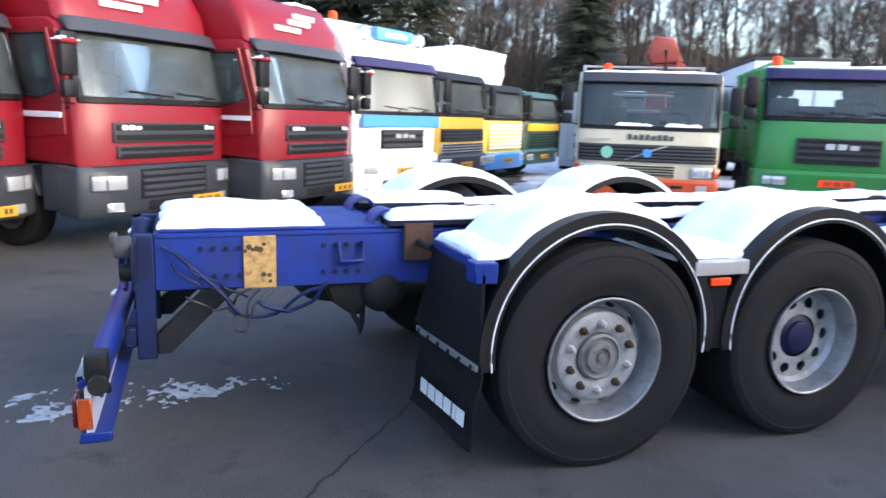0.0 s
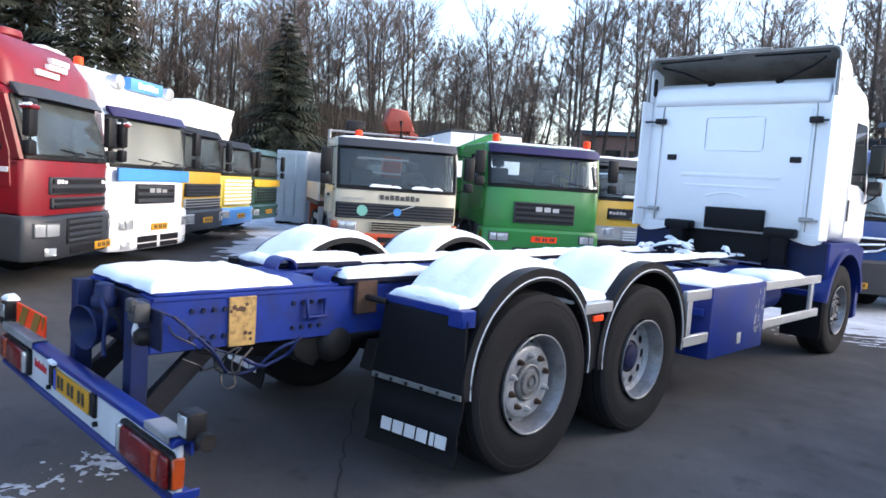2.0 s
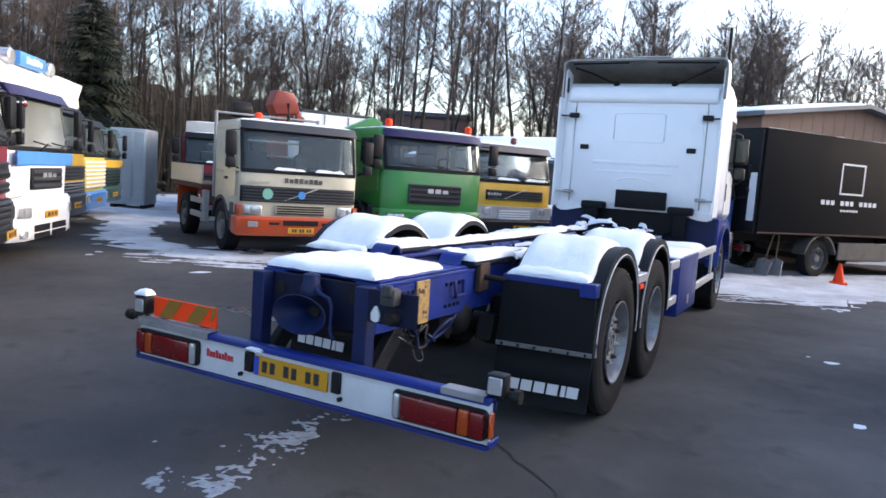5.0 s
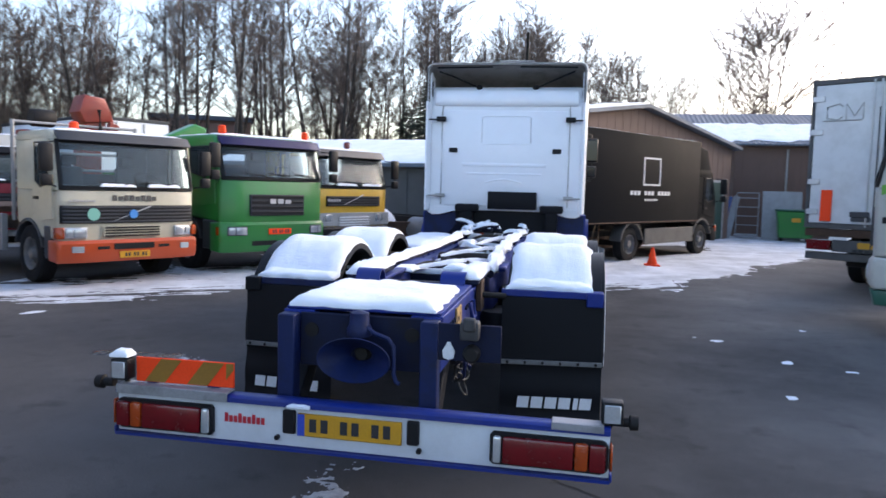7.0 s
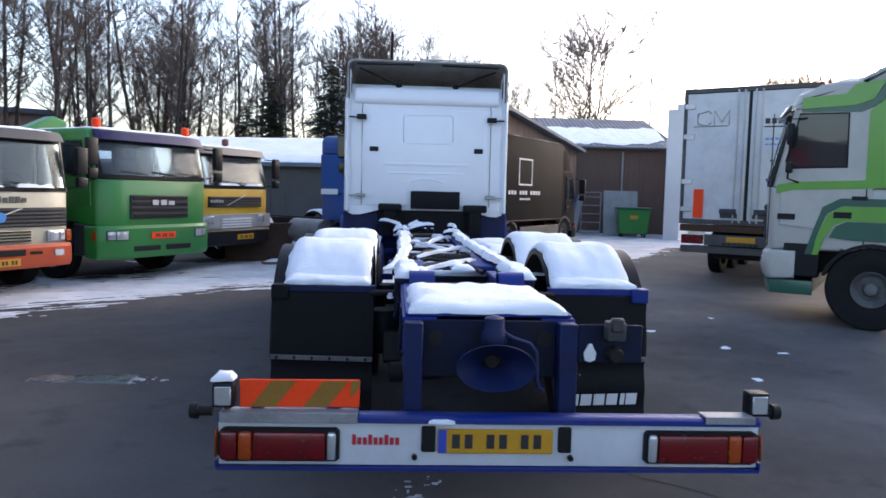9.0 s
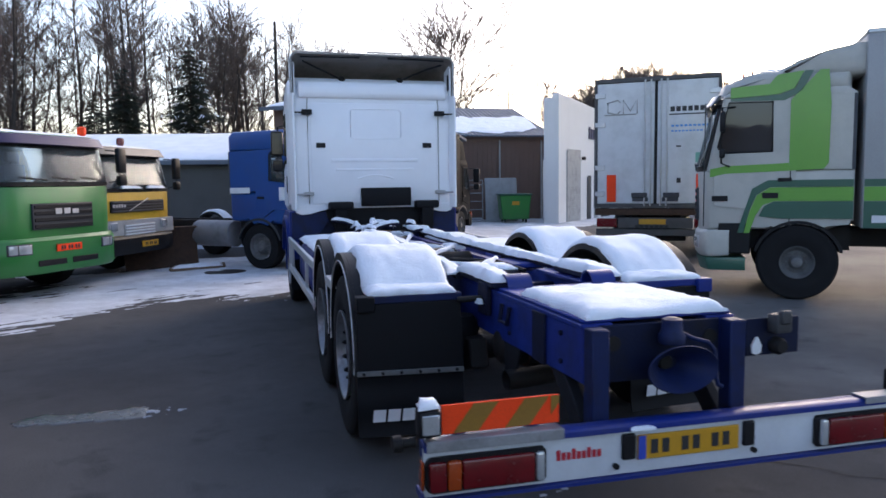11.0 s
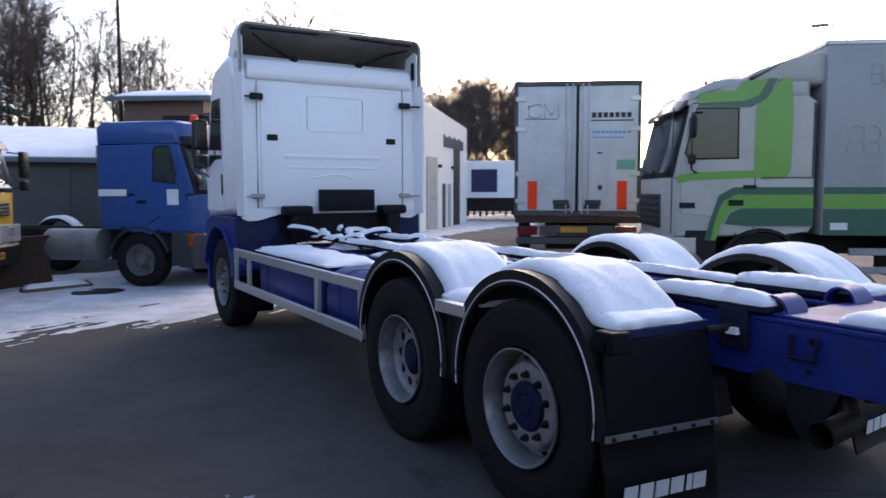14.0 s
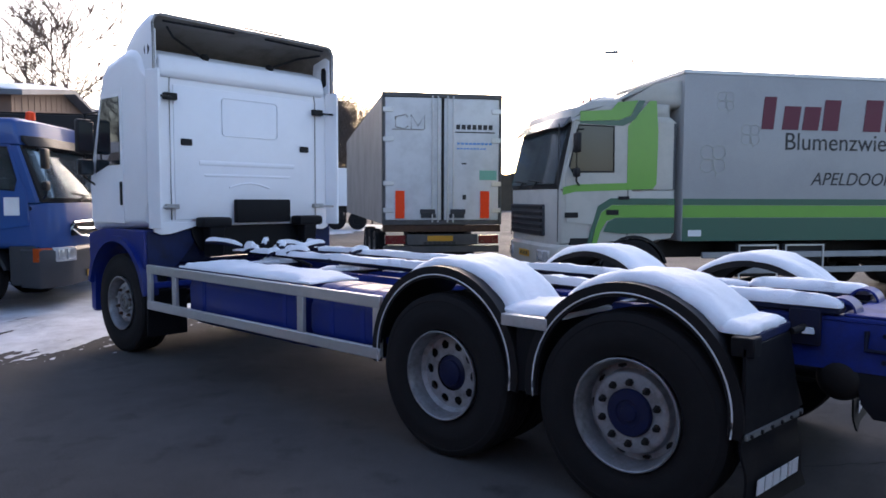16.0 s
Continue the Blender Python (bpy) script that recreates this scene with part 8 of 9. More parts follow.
# ---- white trailer seen from behind ----
TR = pose(6.12, 10.01, 0, 0, 0, -37.6) @ Matrix.Scale(0.961, 4)
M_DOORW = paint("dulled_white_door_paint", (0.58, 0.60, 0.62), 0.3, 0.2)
tr = thing("box_trailer", "white refrigerated trailer with twin rear doors and orange markers", "trailer", TR)
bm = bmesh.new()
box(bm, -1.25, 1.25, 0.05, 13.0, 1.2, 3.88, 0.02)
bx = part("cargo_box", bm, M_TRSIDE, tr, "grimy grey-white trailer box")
bm = bmesh.new()
for a in ((-1.26, -1.20, 1.2, 3.9), (1.20, 1.26, 1.2, 3.9)):
    box(bm, a[0], a[1], -0.03, 0.06, a[2], a[3], 0.006)
box(bm, -1.199, 1.199, -0.03, 0.06, 3.81, 3.9, 0.006)
box(bm, -1.199, 1.199, -0.03, 0.06, 1.2, 1.29, 0.006)
part("door_frame", bm, M_SKIRTD, tr, "dark steel door frame")
bm = bmesh.new()
box(bm, -0.028, 0.028, -0.012, 0.05, 1.295, 3.80)
part("door_seal", bm, M_BLACK, tr, "black rubber seal between the doors")
for s in (-1, 1):
    bm = bmesh.new()
    box(bm, s * 0.03, s * 1.195, -0.02, 0.04, 1.295, 3.80, 0.012)
    d = part("rear_door", bm, M_DOORW, tr, "white rear door")
    for x in (0.10, 0.22):
        bm = bmesh.new()
        tube(bm, [(s * x, -0.04, 1.25), (s * x, -0.04, 3.84)], 0.018, 8)
        part("lock_rod", bm, M_ALU, d)
    for z in (1.5, 2.05, 2.95, 3.55):
        bm = bmesh.new()
        box(bm, s * 1.03, s * 1.24, -0.045, -0.018, z - 0.05, z + 0.05, 0.008)
        part("hinge", bm, M_ALU, d)
    bm = bmesh.new()
    box(bm, s * 0.16, s * 0.48, -0.07, -0.03, 1.42, 1.52, 0.01)
    box(bm, s * 0.14, s * 0.46, -0.05, -0.025, 1.34, 1.42, 0.006)
    part("door_latch", bm, M_SLATE, d)
    bm = bmesh.new()
    box(bm, s * 0.80 if s > 0 else -0.99, s * 0.99 if s > 0 else -0.80, -0.05, -0.021, 1.33, 1.90, 0.004)
    part("orange_marker", bm, M_ORANGE, d, "upright orange reflective board")
bm = bmesh.new()
# outlined mark on the one door, as plain strokes
for pts in ([(-1.05, 3.15), (-0.40, 3.15)], [(-0.98, 3.2), (-0.98, 3.4), (-0.78, 3.45), (-0.72, 3.4)], [(-0.98, 3.2), (-0.80, 3.16), (-0.72, 3.22)], [(-0.66, 3.16), (-0.66, 3.45), (-0.52, 3.22), (-0.38, 3.45), (-0.38, 3.16)]):
    tube(bm, [(x, -0.022, z) for x, z in pts], 0.014, 4)
pieces("outline_mark", bm, M_GREYW, bx)
bm = bmesh.new()
for k in range(7):
    box(bm, 0.28 + k * 0.115, 0.28 + k * 0.115 + 0.085, -0.026, -0.0205, 3.17, 3.27)
box(bm, 0.26, 1.10, -0.026, -0.0205, 3.10, 3.125)
pieces("name_bar", bm, M_TXT, bx)
bm = bmesh.new()
for k in range(9):
    box(bm, 0.30 + k * 0.085, 0.30 + k * 0.085 + 0.06, -0.026, -0.0205, 2.86, 2.90)
    box(bm, 0.30 + k * 0.07, 0.30 + k * 0.07 + 0.05, -0.026, -0.0205, 2.76, 2.79)
pieces("small_bar", bm, M_SKYB, bx)
bm = bmesh.new()
box(bm, 0.78, 1.15, -0.026, -0.0205, 2.13, 2.33)
part("mint_sticker", bm, M_MINT, bx)
bm = bmesh.new()
box(bm, 0.40, 0.5, -0.03, -0.0205, 2.45, 2.48)
box(bm, 0.42, 0.5, -0.03, -0.0205, 1.72, 1.82)
part("dark_sticker", bm, M_TXT, bx)
# under frame, lamps, wheels
bm = bmesh.new()
box(bm, -1.24, 1.24, -0.02, 0.15, 1.05, 1.19, 0.01)
part("rear_sill", bm, M_RUST, tr)
bm = bmesh.new()
box(bm, -1.22, 1.22, 0.0, 0.12, 0.62, 0.76, 0.01)
box(bm, -0.75, 0.75, -0.02, 0.0, 0.78, 1.0, 0.006)
bp = part("rear_bumper", bm, M_SKIRTD, tr)
bm = bmesh.new()
box(bm, -0.32, 0.22, -0.035, -0.0205, 0.86, 0.97, 0.003)
part("number_plate", bm, M_PLATE, bp)
bm = bmesh.new()
for k in range(7):
    box(bm, -0.40 + k * 0.1, -0.40 + k * 0.1 + 0.075, -0.03, -0.0205, 0.79, 0.845)
pieces("maker_bar", bm, M_TXT, bp)
for s in (-1, 1):
    bm = bmesh.new()
    box(bm, s * 0.78, s * 1.2, -0.04, 0.08, 0.80, 0.98, 0.01)
    part("tail_lamp", bm, M_RED_L, tr)
    bm = bmesh.new()
    box(bm, s * 0.35, s * 0.5, 0.2, 12.5, 0.95, 1.19)
    part("frame_rail", bm, M_IRON, tr)
    for y in (2.6, 3.9, 5.2):
        wheel(tr, s * 1.05, y, s, 0.48)
bm = bmesh.new()
box(bm, -0.6, 0.6, 0.3, 1.6, 0.5, 1.0, 0.02)
part("pallet_carrier", bm, M_IRON, tr)

# white delivery trailer by the white building
wt = thing("white_trailer", "white box trailer with a blue square panel", "trailer", pose(17.9, 31.4, 0, 0, 0, -46))
bm = bmesh.new()
box(bm, -2.6, 4.5, 0, 2.5, 1.25, 3.2, 0.03)
bx = part("cargo_box", bm, M_WHITE, wt)
bm = bmesh.new()
box(bm, -0.1, 1.3, -0.02, -0.002, 1.55, 2.75)
part("blue_panel", bm, M_SIGN, bx)
bm = bmesh.new()
for x in (-1.3, -0.95, -0.6):
    box(bm, x, x + 0.25, -0.02, -0.002, 1.9, 2.5)
pieces("dark_mark", bm, M_SLATE, bx)
bm = bmesh.new()
box(bm, -2.5, 4.4, 0.2, 2.3, 0.9, 1.24)
box(bm, -1.6, 3.0, -0.02, 0.05, 0.55, 0.95)
part("under_frame", bm, M_IRON, wt)
for x in (-1.8, 2.6, 3.7):
    bm = bmesh.new()
    lathe(bm, tyre_profile(0.48, 0.3, 0.2), 28, "y", (x, 0.25, 0.48))
    rod(bm, [(0.12, 0.2), (0.3, 0.2)], 20, "y", (x, 0, 0.48))
    part("wheel", bm, M_TYRE, wt)

# ---- yard clutter ----
bm = bmesh.new()
rod(bm, [(0.03, 0.12), (0.05, 0.115), (0.40, 0.035), (0.43, 0.025)], 18, "z")
box(bm, -0.17, 0.17, -0.17, 0.17, 0.0, 0.035, 0.01)
solo("traffic_cone", bm, M_ORANGE, "small red-orange traffic cone on the snow", "cone", pose(2.9, 14.1, 0.01))
for k, (x, y, lean) in enumerate(((1.38, 14.1, 8), (1.65, 14.25, -5))):
    sv = thing("shovel", "long-handled snow shovel leaning against the box truck", "shovel", pose(x, y, 0, -10, lean, -30), "shovels")
    bm = bmesh.new()
    tube(bm, [(0, 0, 0.3), (0, 0, 1.45)], 0.018, 8)
    part("handle", bm, M_TIMBER, sv)
    bm = bmesh.new()
    prism(bm, [(-0.16, 0.02), (0.16, 0.02), (0.18, 0.34), (0.05, 0.40), (-0.05, 0.40), (-0.18, 0.34)], -0.015, 0.01, "y", 0.004)
    part("blade", bm, M_SKIRT, sv)
# plough blade with planks
bm = bmesh.new()
prism(bm, [(0, 0.0), (0.12, 0.25), (0.10, 0.62), (0.02, 0.85), (0.06, 0.86), (0.15, 0.62), (0.17, 0.25), (0.06, 0.0)], -0.75, 0.75, "x", 0.006)
pb = solo("plough_blade", bm, M_RUST, "rusty brown plough blade standing on the snow", "plough", pose(-3.45, 13.35, 0.01, 0, 0, 22))
for k in range(3):
    bm = bmesh.new()
    box(bm, -0.55, 0.55, -0.09, 0.09, 0.0, 0.05, 0.004)
    pk = solo("plank", bm, M_TIMBER, "snow-dusted timber plank lying on the ground", "plank", pose(-2.75, 12.75 + 0.22 * k, 0.02 + 0.002 * k, 0, 0, 18 + 6 * k), "planks by the plough")
    bm = bmesh.new()
    flat_snow(bm, -0.5, 0.5, -0.08, 0.08, 0.051, 0.025, k, 0.05)
    lay("snow_dusting", bm, "snow on a plank", pk)
# waste bin, ladder trolley and boards by the annexe
bn = thing("waste_container", "green wheeled waste container with a snow-dusted lid", "bin", pose(9.28, 25.8, 0, 0, 0, -10))
bm = bmesh.new()
prism(bm, [(-0.55, 0.15), (0.55, 0.15), (0.66, 1.15), (-0.66, 1.15)], -0.4, 0.4, "y", 0.03)
part("body", bm, M_GREEN, bn)
bm = bmesh.new()
box(bm, -0.7, 0.7, -0.44, 0.44, 1.151, 1.22, 0.02)
part("lid", bm, M_FOREST, bn)
for x in (-0.45, 0.45):
    for y in (-0.3, 0.3):
        bm = bmesh.new()
        rod(bm, [(-0.03, 0.08), (0.03, 0.08)], 12, "x", (x, y, 0.08))
        part("castor", bm, M_BLACK, bn)
bm = bmesh.new()
box(bm, -0.15, 0.15, -0.425, -0.41, 0.75, 0.9)
part("sticker", bm, M_PLATE, bn)
rc = thing("roll_cage", "grey steel roll cage beside the wall", "trolley", pose(7.75, 26.6, 0, 0, 0, -8))
for x in (-0.4, 0.4):
    bm = bmesh.new()
    tube(bm, [(x, 0, 0.1), (x, 0, 1.8)], 0.022, 8)
    part("upright", bm, M_SKIRT, rc)
for z in (0.2, 0.55, 0.9, 1.25, 1.6, 1.8):
    bm = bmesh.new()
    tube(bm, [(-0.4, 0, z), (0.4, 0, z)], 0.016, 8)
    part("rung", bm, M_SKIRT, rc)
bm = bmesh.new()
box(bm, -0.42, 0.42, -0.02, 0.6, 0.1, 0.16, 0.01)
part("base", bm, M_SKIRT, rc)
bm = bmesh.new()
box(bm, -0.7, 0.7, -0.03, 0.03, 0.02, 1.9, 0.01)
solo("sheet_panel", bm, M_SKIRT, "pale grey sheet panel leaning by the wall", "panel", pose(9.0, 26.5, 0, -8, 0, -8))
for k, (x, mt, nm) in enumerate(((6.75, M_BLUE2, "blue"), (7.05, M_SKIRT, "pale"), (6.55, M_OBUMP, "orange"))):
    bm = bmesh.new()
    box(bm, -0.12, 0.12, -0.03, 0.03, 0, 1.7 - 0.5 * (k == 2), 0.008)
    solo("leaning_board", bm, mt, nm + " board leaning against the brown wall", "board", pose(x, 26.6 + 0.1 * k, 0.01, -12, 10, -15), "boards against the wall")
# silver panels standing at the end of the western row
M_GALV = surface("galvanised_sheet", (0.40, 0.42, 0.43), 0.45, 0.6, 0.4, (0.2, 0.21, 0.21), 0, 1.5)
gt = thing("metal_container", "tall dull silver metal container by the trees", "container", pose(-16.85, 12.36, 0, 0, 0, 33.9))
bm = bmesh.new()
box(bm, -0.55, 0.55, 0, 1.3, 0.12, 2.5, 0.04, 2)
part("body", bm, M_GALV, gt)
for k in range(3):
    bm = bmesh.new()
    box(bm, -0.52 + k * 0.36, -0.22 + k * 0.36, -0.02, -0.001, 0.3, 2.4, 0.008)
    part("panel", bm, M_GALV, gt)
for x in (-0.45, 0.45):
    bm = bmesh.new()
    box(bm, x - 0.06, x + 0.06, 0.05, 1.25, 0, 0.119)
    part("skid", bm, M_IRON, gt)
bm = bmesh.new()
tube(bm, [(-0.6, 20.9, 0), (-0.6, 20.9, 6.8)], 0.07, 10, True, 0.045)
solo("flag_pole", bm, M_IRON, "tall dark pole standing by the shed", "pole")
# tall white box body standing behind the cream and green trucks
wt = thing("parked_box_trailer", "tall white box trailer with a dark roof rail behind the trucks", "trailer", pose(-12.1, 16.65, 0, 0, 0, 59))
bm = bmesh.new()
box(bm, -1.22, 1.22, 0, 7.0, 1.05, 3.44, 0.02)
bx = part("cargo_box", bm, M_WHITE, wt, "white cargo box")
bm = bmesh.new()
box(bm, -1.24, 1.24, -0.02, 7.02, 3.441, 3.53, 0.01)
part("roof_rail", bm, M_SLATE, bx, "dark roof rail")
for x in (-0.42, 0.42):
    bm = bmesh.new()
    box(bm, x - 0.012, x + 0.012, -0.02, -0.001, 1.1, 3.4)
    part("door_seam", bm, M_SLATE, bx)
for x in (-0.95, 0.95):
    wheel(wt, x, 5.2, 1 if x > 0 else -1, 0.48)
    bm = bmesh.new()
    box(bm, x * 0.4 - 0.05, x * 0.4 + 0.05, 0.3, 6.8, 0.75, 1.049)
    part("frame_rail", bm, M_IRON, wt)
    bm = bmesh.new()
    box(bm, x * 0.6 - 0.06, x * 0.6 + 0.06, 0.9, 1.02, 0, 0.749)
    part("landing_leg", bm, M_IRON, wt)
# street lamp far beyond the box truck
sl = thing("street_lamp", "distant street lamp with a flat head", "street lamp", pose(23.5, 14.86, 0, 0, 0, 120))
bm = bmesh.new()
tube(bm, [(0, 0, 0), (0, 0, 7.4), (0.1, 0, 7.7), (0.7, 0, 7.8)], 0.05, 8, True, 0.025)
part("pole", bm, M_SKIRT, sl)
bm = bmesh.new()
box(bm, 0.6, 1.2, -0.12, 0.12, 7.77, 7.86, 0.03)
part("head", bm, M_SKIRT, sl)


# ---- trees ----
M_BARK = surface("dark_bark", (0.055, 0.045, 0.038), 0.9, 0, 0.5, (0.03, 0.026, 0.022), 0, 4.0, 0.5)
M_TWIG = surface("brown_twigs", (0.115, 0.088, 0.075), 0.9, 0, 0.3, (0.07, 0.055, 0.047), 0, 3.0)
M_NEEDLE = surface("dark_needles", (0.034, 0.042, 0.027), 0.8, 0, 0.5, (0.02, 0.024, 0.016), 0, 2.0)


def bare_tree_meshes(seed, h, wide=0.15, low=0.32, fork=False, thick=1.1, dense=5):
    """A slender winter tree: bare lower trunk, oval crown of rising limbs, fine twigs."""
    rnd = random.Random(seed)
    tb, cb = bmesh.new(), bmesh.new()

    def limb(bm, p, d, length, r, k, n, rise):
        pts = [p]
        q, v = p.copy(), d.copy()
        for i in range(k):
            v = (v + Vector((rnd.uniform(-0.25, 0.25), rnd.uniform(-0.25, 0.25), rnd.uniform(-0.08, 0.16) + rise))).normalized()
            q = q + v * (length / k)
            pts.append(q.copy())
        tube(bm, pts, r, n, False, r * 0.35)
        return pts, v

    def stem(p, d, height, r):
        pts = [p]
        for i in range(8):
            d = (d + Vector((rnd.uniform(-0.07, 0.07), rnd.uniform(-0.07, 0.07), 0.14))).normalized()
            pts.append(pts[-1] + d * height / 8)
        tube(tb, pts, r, 8, True, h * 0.0018)
        return pts

    stems = [(stem(Vector((0, 0, -0.1)), Vector((rnd.uniform(-0.06, 0.06), rnd.uniform(-0.06, 0.06), 1)), h, h * 0.0105), 0.0)]
    if fork:
        m = stems[0][0]
        stems.append((stem(m[2].copy(), Vector((rnd.uniform(-0.4, 0.4), rnd.uniform(-0.4, 0.4), 1)).normalized(), h * 0.68, h * 0.007), 0.25))
    for trunk, base in stems:
        nb = 26 if not base else 15
        for i in range(nb):
            t = max(low - base, 0.08) + (0.97 - max(low - base, 0.08)) * (i + rnd.random()) / nb
            k = min(7, int(t * 8))
            p = trunk[k].lerp(trunk[k + 1], t * 8 - k)
            a = rnd.uniform(0, 2 * math.pi)
            v = Vector((math.cos(a), math.sin(a), rnd.uniform(0.2, 1.25))).normalized()
            u = (t - low) / (1 - low)
            ln = h * (0.055 + wide * math.sin(math.pi * min(1.0, max(0.1, u * 0.85 + 0.12)))) * rnd.uniform(0.55, 1.25)
            pts, dv = limb(tb if i % 4 == 0 else cb, p, v, ln, h * 0.0027 * (0.6 + 0.4 * thick) * (1.15 - t * 0.8), 5, 4, 0.07)
            for j in range(dense):
                s = rnd.uniform(0.2, 0.98)
                kk = min(4, int(s * 5))
                pp = pts[kk].lerp(pts[kk + 1], s * 5 - kk)
                vv = (dv + Vector((rnd.uniform(-0.75, 0.75), rnd.uniform(-0.75, 0.75), rnd.uniform(-0.3, 0.5)))).normalized()
                p2, d2 = limb(cb, pp, vv, ln * rnd.uniform(0.28, 0.6), h * 0.0012 * thick, 2, 3, 0.03)
                for m in range(5):
                    vv2 = (d2 + Vector((rnd.uniform(-0.7, 0.7), rnd.uniform(-0.7, 0.7), rnd.uniform(-0.4, 0.5)))).normalized()
                    pq = p2[1].lerp(p2[2], rnd.random())
                    tube(cb, [pq, pq + (vv2 + Vector((rnd.uniform(-.2, .2), rnd.uniform(-.2, .2), 0.05))) * ln * 0.27], h * 0.0008 * thick, 3, False, h * 0.0005 * thick)
    return finish(tb, "trunk", M_BARK), finish(cb, "crown", M_TWIG)


BARE = [bare_tree_meshes(11, 12.0, 0.10, 0.30), bare_tree_meshes(12, 12.0, 0.15, 0.38, True), bare_tree_meshes(13, 12.0, 0.12, 0.25, True), bare_tree_meshes(14, 12.0, 0.09, 0.42), bare_tree_meshes(15, 12.0, 0.17, 0.28)]
BROAD = bare_tree_meshes(33, 12.0, 0.32, 0.18, True, 2.2, 6)
BUSHY = bare_tree_meshes(21, 6.0, 0.30, 0.10, True, 1.5, 8)


def bare_tree(k, x, y, h, rot, label="tall bare winter tree with fine brown twigs"):
    t = thing("bare_tree", label, "tree", pose(x, y, 0, 0, 0, rot) @ Matrix.Scale(h / 12.0, 4), "bare trees behind the yard")
    for nm, me in zip(("trunk", "crown"), BARE[k]):
        o = new(nm, me)
        o.parent = t
    return t


def conifer_meshes(seed, h):
    rnd = random.Random(seed)
    tb, cb, sb = bmesh.new(), bmesh.new(), bmesh.new()
    tube(tb, [(0, 0, -0.1), (0, 0, h * 0.5), (0, 0, h * 0.98)], h * 0.014, 8, True, 0.02)
    z = h * 0.08
    while z < h * 0.98:
        rad = h * 0.30 * (1 - z / h) ** 0.75 * (1 + 0.28 * math.sin(z * 3.1 + seed) * math.sin(z * 1.3)) + 0.1
        n = int(12 + 10 * (1 - z / h))
        for i in range(n):
            a = rnd.uniform(0, 2 * math.pi)
            r = rad * rnd.uniform(0.5, 1.25)
            tip = Vector((r * math.cos(a), r * math.sin(a), z - r * rnd.uniform(0.15, 0.4)))
            base = Vector((0, 0, z))
            side = Vector((-math.sin(a), math.cos(a), 0))
            for j in range(7):
                s0 = 0.15 + 0.12 * j
                c = base.lerp(tip, s0)
                w = r * 0.30 * (1.1 - s0) + 0.07
                for sg in (-1, 1):
                    e = c + side * sg * w * rnd.uniform(0.7, 1.2) + (tip - base).normalized() * w * 0.9 + Vector((0, 0, -w * rnd.uniform(0.2, 0.7)))
                    f = c + (tip - base).normalized() * w * 0.45 + Vector((0, 0, 0.02))
                    cb.faces.new((cb.verts.new(c), cb.verts.new(e), cb.verts.new(f)))
                    if s0 > 0.6 and rnd.random() < 0.16:
                        up = Vector((0, 0, 0.05))
                        sb.faces.new((sb.verts.new(c + up), sb.verts.new(e + up), sb.verts.new(f + up)))
        z += h * 0.024
    return finish(tb, "trunk", M_BARK), finish(cb, "crown", M_NEEDLE, 0), finish(sb, "snow", M_SNOW, 0)


CON = [conifer_meshes(5 + k, 10.0) for k in range(3)]


def conifer(k, x, y, h, rot, label="dark green conifer standing among bare trees"):
    t = thing("conifer", label, "tree", pose(x, y, 0, 0, 0, rot) @ Matrix.Scale(h / 10.0, 4), "conifers behind the yard")
    for nm, me in zip(("trunk", "crown", "snow")[:3 if k == 2 else 2], CON[k]):
        o = new(nm, me)
        o.parent = t
        if nm == "snow":
            tagged(o, kind="stuff")
    return t


rnd = random.Random(21)
BELT = [(-46, -6), (-36, 8), (-29, 18), (-24, 27), (-18, 35), (-10, 38), (-2, 42), (3, 46)]
for k in range(118):
    s = rnd.random() * (len(BELT) - 1)
    i = int(s)
    ax_, ay_ = BELT[i]
    bx_, by_ = BELT[i + 1]
    f = s - i
    nx, ny = -(by_ - ay_), bx_ - ax_
    ln = math.hypot(nx, ny)
    off = rnd.uniform(0, 14)
    if s > 3.6 and k % 5 in (0, 2) or s > 5.2 and k % 5 == 4:
        continue
    bare_tree(k % 5, ax_ + (bx_ - ax_) * f + nx / ln * off, ay_ + (by_ - ay_) * f + ny / ln * off, rnd.uniform(9.5, 15.5), rnd.uniform(0, 360))
# a second rank deep in the western wood
for k in range(84):
    s = rnd.random() * 5.4
    i = int(s)
    f = s - i
    ax_, ay_ = BELT[i]
    bx_, by_ = BELT[i + 1]
    nx, ny = -(by_ - ay_), bx_ - ax_
    ln = math.hypot(nx, ny)
    off = rnd.uniform(9, 24)
    bare_tree(k % 5, ax_ + (bx_ - ax_) * f + nx / ln * off, ay_ + (by_ - ay_) * f + ny / ln * off, rnd.uniform(9, 15), rnd.uniform(0, 360))
for x, y, h, k in ((-31.0, 8.1, 13.0, 0), (-33.5, 5.5, 15.0, 1), (-30.0, 11.2, 11.5, 2), (-32.0, 2.5, 14.0, 1), (-28.5, 9.5, 9.0, 2), (-35.0, -1.0, 15.0, 0), (-26.6, 18.2, 9.6, 0), (-27.6, 19.6, 8.0, 1), (-7.6, 39.5, 8.2, 1), (-4.2, 39.8, 9.4, 2), (-9.5, 42, 7.0, 0)):
    conifer(k, x, y, h, 40 * k)
# thick western wood
for k in range(46):
    bare_tree(k % 5, rnd.uniform(-48, -30), rnd.uniform(-8, 26), rnd.uniform(9, 14), rnd.uniform(0, 360))
# slender trees filling the belt behind the green truck
for x, y, h, k in ((-18.6, 31.5, 13.0, 0), (-20.4, 36.2, 14.0, 3), (-17.2, 33.4, 12.2, 3), (-21.6, 34.8, 13.4, 0), (-19.4, 38.6, 14.2, 1), (-16.4, 36.4, 12.8, 0)):
    bare_tree(k, x, y, h, 47 * k + 10 * h)
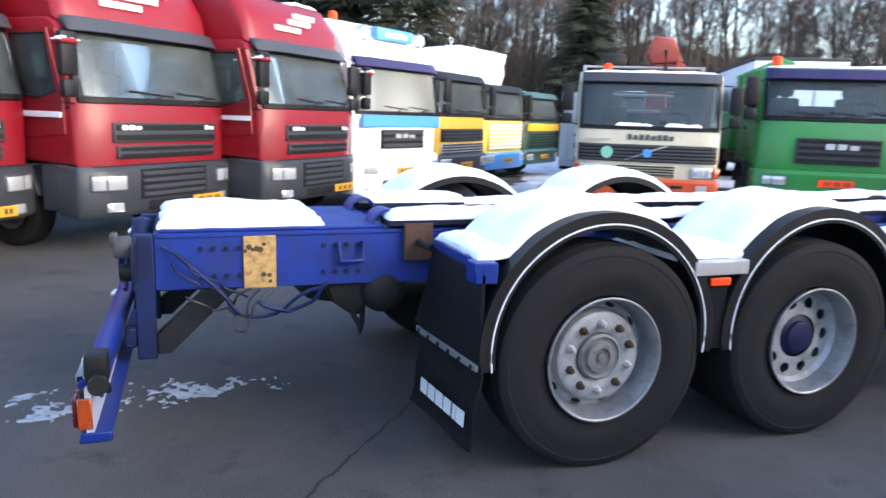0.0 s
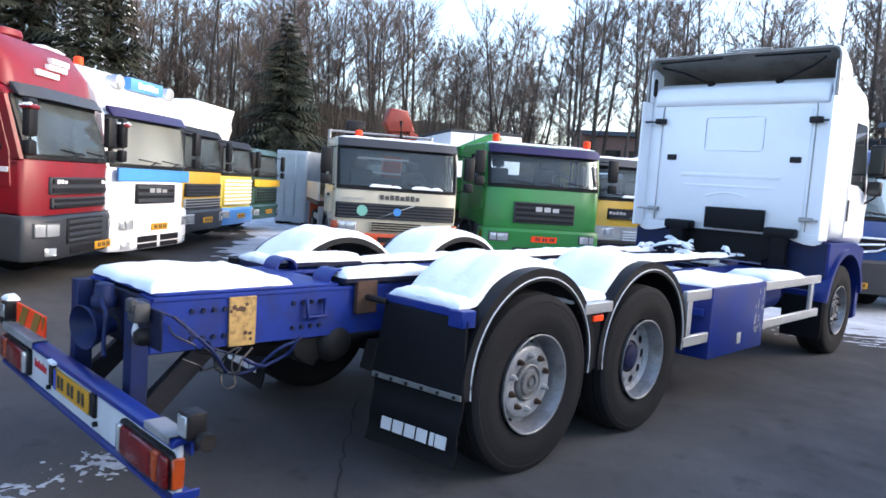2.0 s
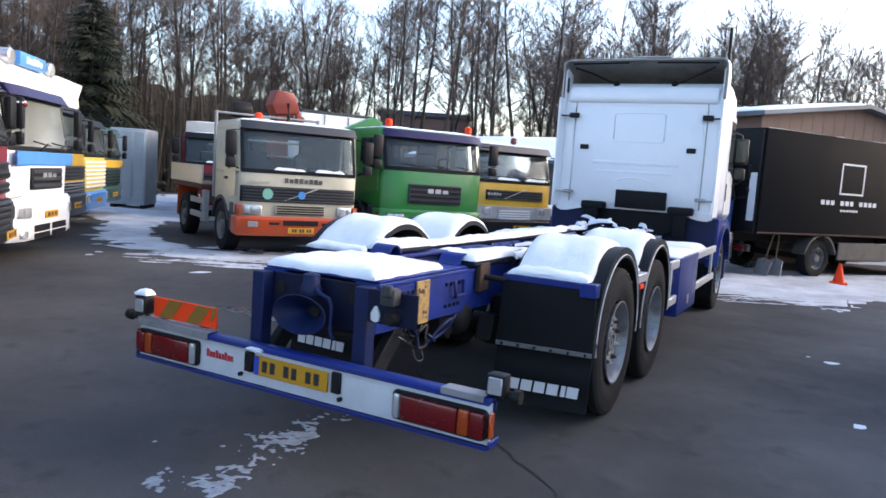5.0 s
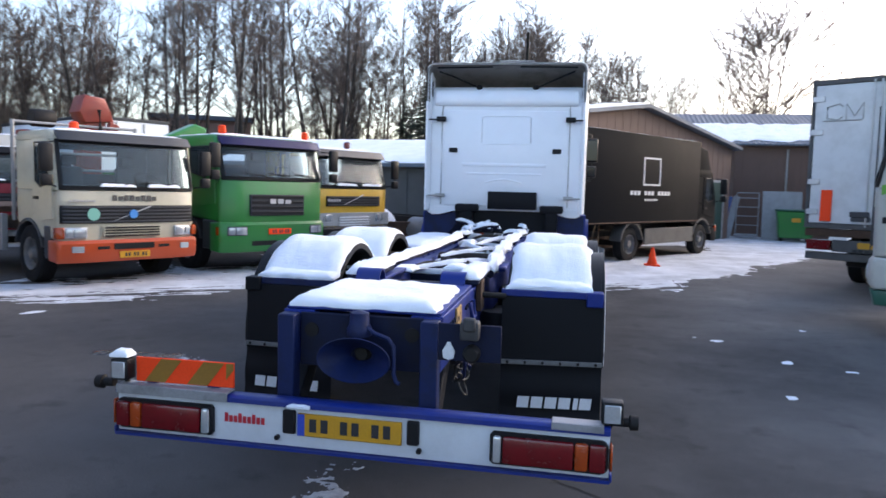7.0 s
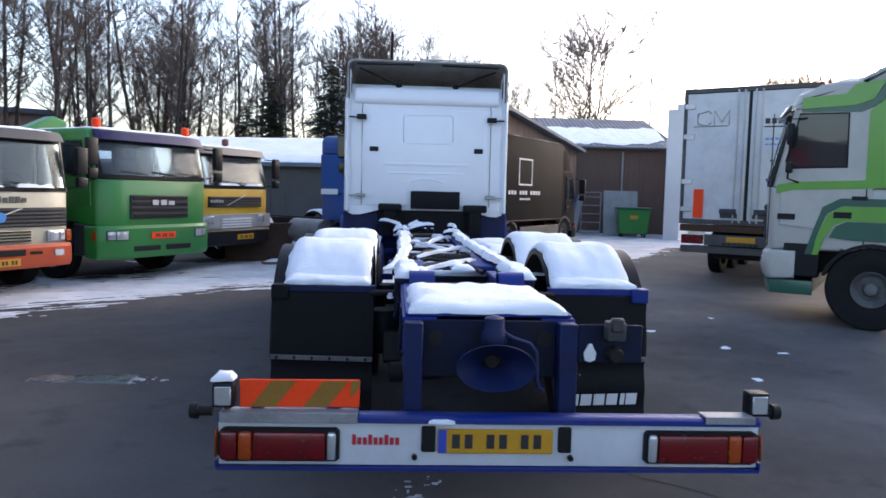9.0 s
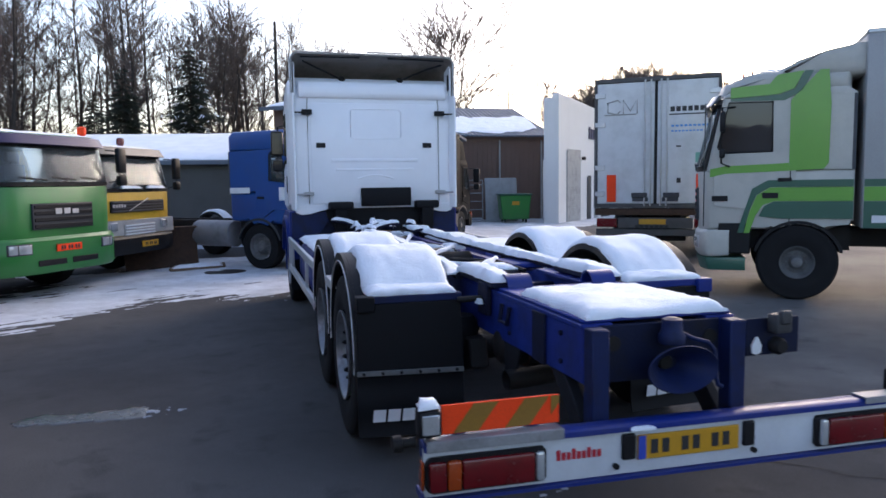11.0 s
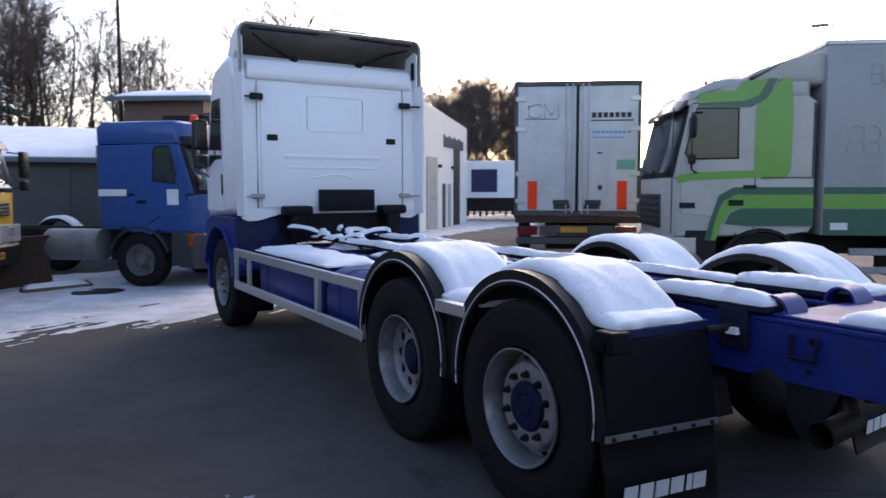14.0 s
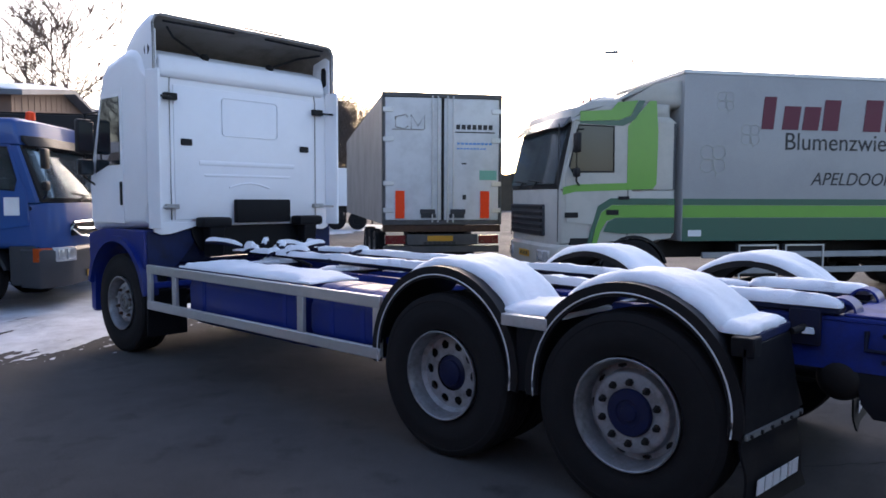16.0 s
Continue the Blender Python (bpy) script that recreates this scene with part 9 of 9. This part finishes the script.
# thinning end of the belt behind the halls
for i in range(15):
    x = -4.0 + 15.0 * i / 14 + rnd.uniform(-0.5, 0.5)
    bare_tree(i % 5, x, 46 + rnd.uniform(-3, 6), 12.6 - 3.6 * i / 14 + rnd.uniform(-0.8, 0.8), rnd.uniform(0, 360), "bare winter tree at the thin end of the belt")
for i in range(12):
    x = -6.0 + 12.0 * i / 11 + rnd.uniform(-0.4, 0.4)
    bare_tree((i + 3) % 5, x, 41 + rnd.uniform(-2, 4), 12.0 - 3.4 * i / 11 + rnd.uniform(-0.8, 0.6), rnd.uniform(0, 360), "bare winter tree at the thin end of the belt")
# lone bare trees beyond the halls
for x, y, h, k in ((12.6, 55, 9.0, 2), (16, 57, 8.0, 0), (19.5, 53, 11.6, 4), (21.2, 50, 9.4, 3), (22.5, 52, 10.2, 1), (24, 49, 8.6, 0)):
    bare_tree(k, x, y, h, 70 * k, "lone bare tree beyond the workshop roofs")
t = thing("bare_tree", "broad lone bare tree beyond the workshop roofs", "tree", pose(13.9, 51.4, 0, 0, 0, 40) @ Matrix.Scale(1.2, 4), "bare trees behind the yard")
for nm, me in zip(("trunk", "crown"), BROAD):
    o = new(nm, me)
    o.parent = t
for i in range(26):
    a = radians(49 + 0.5 * i)
    d = 48 + rnd.uniform(-6, 6)
    t = thing("bushy_tree", "dense bare bushy tree behind the trailers", "tree", pose(-3.6 + d * math.cos(a), -0.5 + d * math.sin(a), 0, 0, 0, rnd.uniform(0, 360)) @ Matrix.Scale((8.4 - abs(i - 13) * 0.13 + rnd.uniform(-0.5, 0.3)) / 6.0, 4), "bushy trees behind the trailers")
    for nm, me in zip(("trunk", "crown"), BUSHY):
        o = new(nm, me)
        o.parent = t
# deeper rows of the belt behind the long shed
deep = random.Random(77)
for i in range(9):
    bare_tree((i * 2) % 5, -13.0 + 11.5 * i / 8 + deep.uniform(-0.6, 0.6), 47 + deep.uniform(-3, 9), deep.uniform(10.5, 12.8), deep.uniform(0, 360))
# undergrowth under the tree belt, past counting
M_BRUSH = surface("dead_undergrowth", (0.075, 0.058, 0.042), 0.95, 0, 0.5, (0.035, 0.03, 0.022), 0, 1.0)
bm = bmesh.new()
rnd = random.Random(5)
for k in range(24000):
    s = rnd.random() * (len(BELT) - 1)
    i = int(s)
    ax_, ay_ = BELT[i]
    bx_, by_ = BELT[i + 1]
    f = s - i
    nx, ny = -(by_ - ay_), bx_ - ax_
    ln = math.hypot(nx, ny)
    off = rnd.uniform(-1.5, 9)
    x, y = ax_ + (bx_ - ax_) * f + nx / ln * off, ay_ + (by_ - ay_) * f + ny / ln * off
    h = rnd.uniform(1.0, 4.2) * (1.7 if s < 3.2 else 1.1 if s < 4.4 else 0.8)
    dx, dy = rnd.uniform(-0.5, 0.5), rnd.uniform(-0.5, 0.5)
    w = rnd.uniform(0.02, 0.06)
    a = rnd.uniform(0, math.pi)
    c, sn = math.cos(a) * w, math.sin(a) * w
    v0, v1 = bm.verts.new((x - c, y - sn, 0)), bm.verts.new((x + c, y + sn, 0))
    v2 = bm.verts.new((x + dx, y + dy, h))
    bm.faces.new((v0, v1, v2))
    for q in range(2):
        m0 = Vector((x + dx * 0.5, y + dy * 0.5, h * (0.4 + 0.25 * q)))
        bm.faces.new((bm.verts.new(m0), bm.verts.new(m0 + Vector((c * 0.6, sn * 0.6, 0.05))), bm.verts.new(m0 + Vector((rnd.uniform(-0.7, 0.7), rnd.uniform(-0.7, 0.7), rnd.uniform(0.2, 0.9))))))
solo("undergrowth", bm, M_BRUSH, "tangle of dead brown undergrowth beneath the trees", "undergrowth", None, "", "stuff", 0)
# distant wooded horizon all round
bm = bmesh.new()
n = 420
pv = None
rnd = random.Random(9)
for i in range(n + 1):
    a = 2 * math.pi * i / n
    r = 95
    west = max(0.0, min(1.0, (math.degrees(a) - 112) / 22)) if a < 4.2 else 0.0
    h = (4.4 + 5.0 * west) * (1 + 0.2 * noise.noise(Vector((math.cos(a) * 9, math.sin(a) * 9, 0)))) + rnd.uniform(0, 1.0)
    cur = [bm.verts.new((r * math.cos(a), r * math.sin(a), -0.5)), bm.verts.new((r * math.cos(a), r * math.sin(a), h)), bm.verts.new(((r + 8) * math.cos(a), (r + 8) * math.sin(a), h * 0.9))]
    if pv:
        bm.faces.new((pv[0], cur[0], cur[1], pv[1]))
        bm.faces.new((pv[1], cur[1], cur[2], pv[2]))
    pv = cur
solo("backdrop_woods", bm, M_BRUSH, "distant brown winter woods along the horizon", "woods", None, "", "structure", 0)
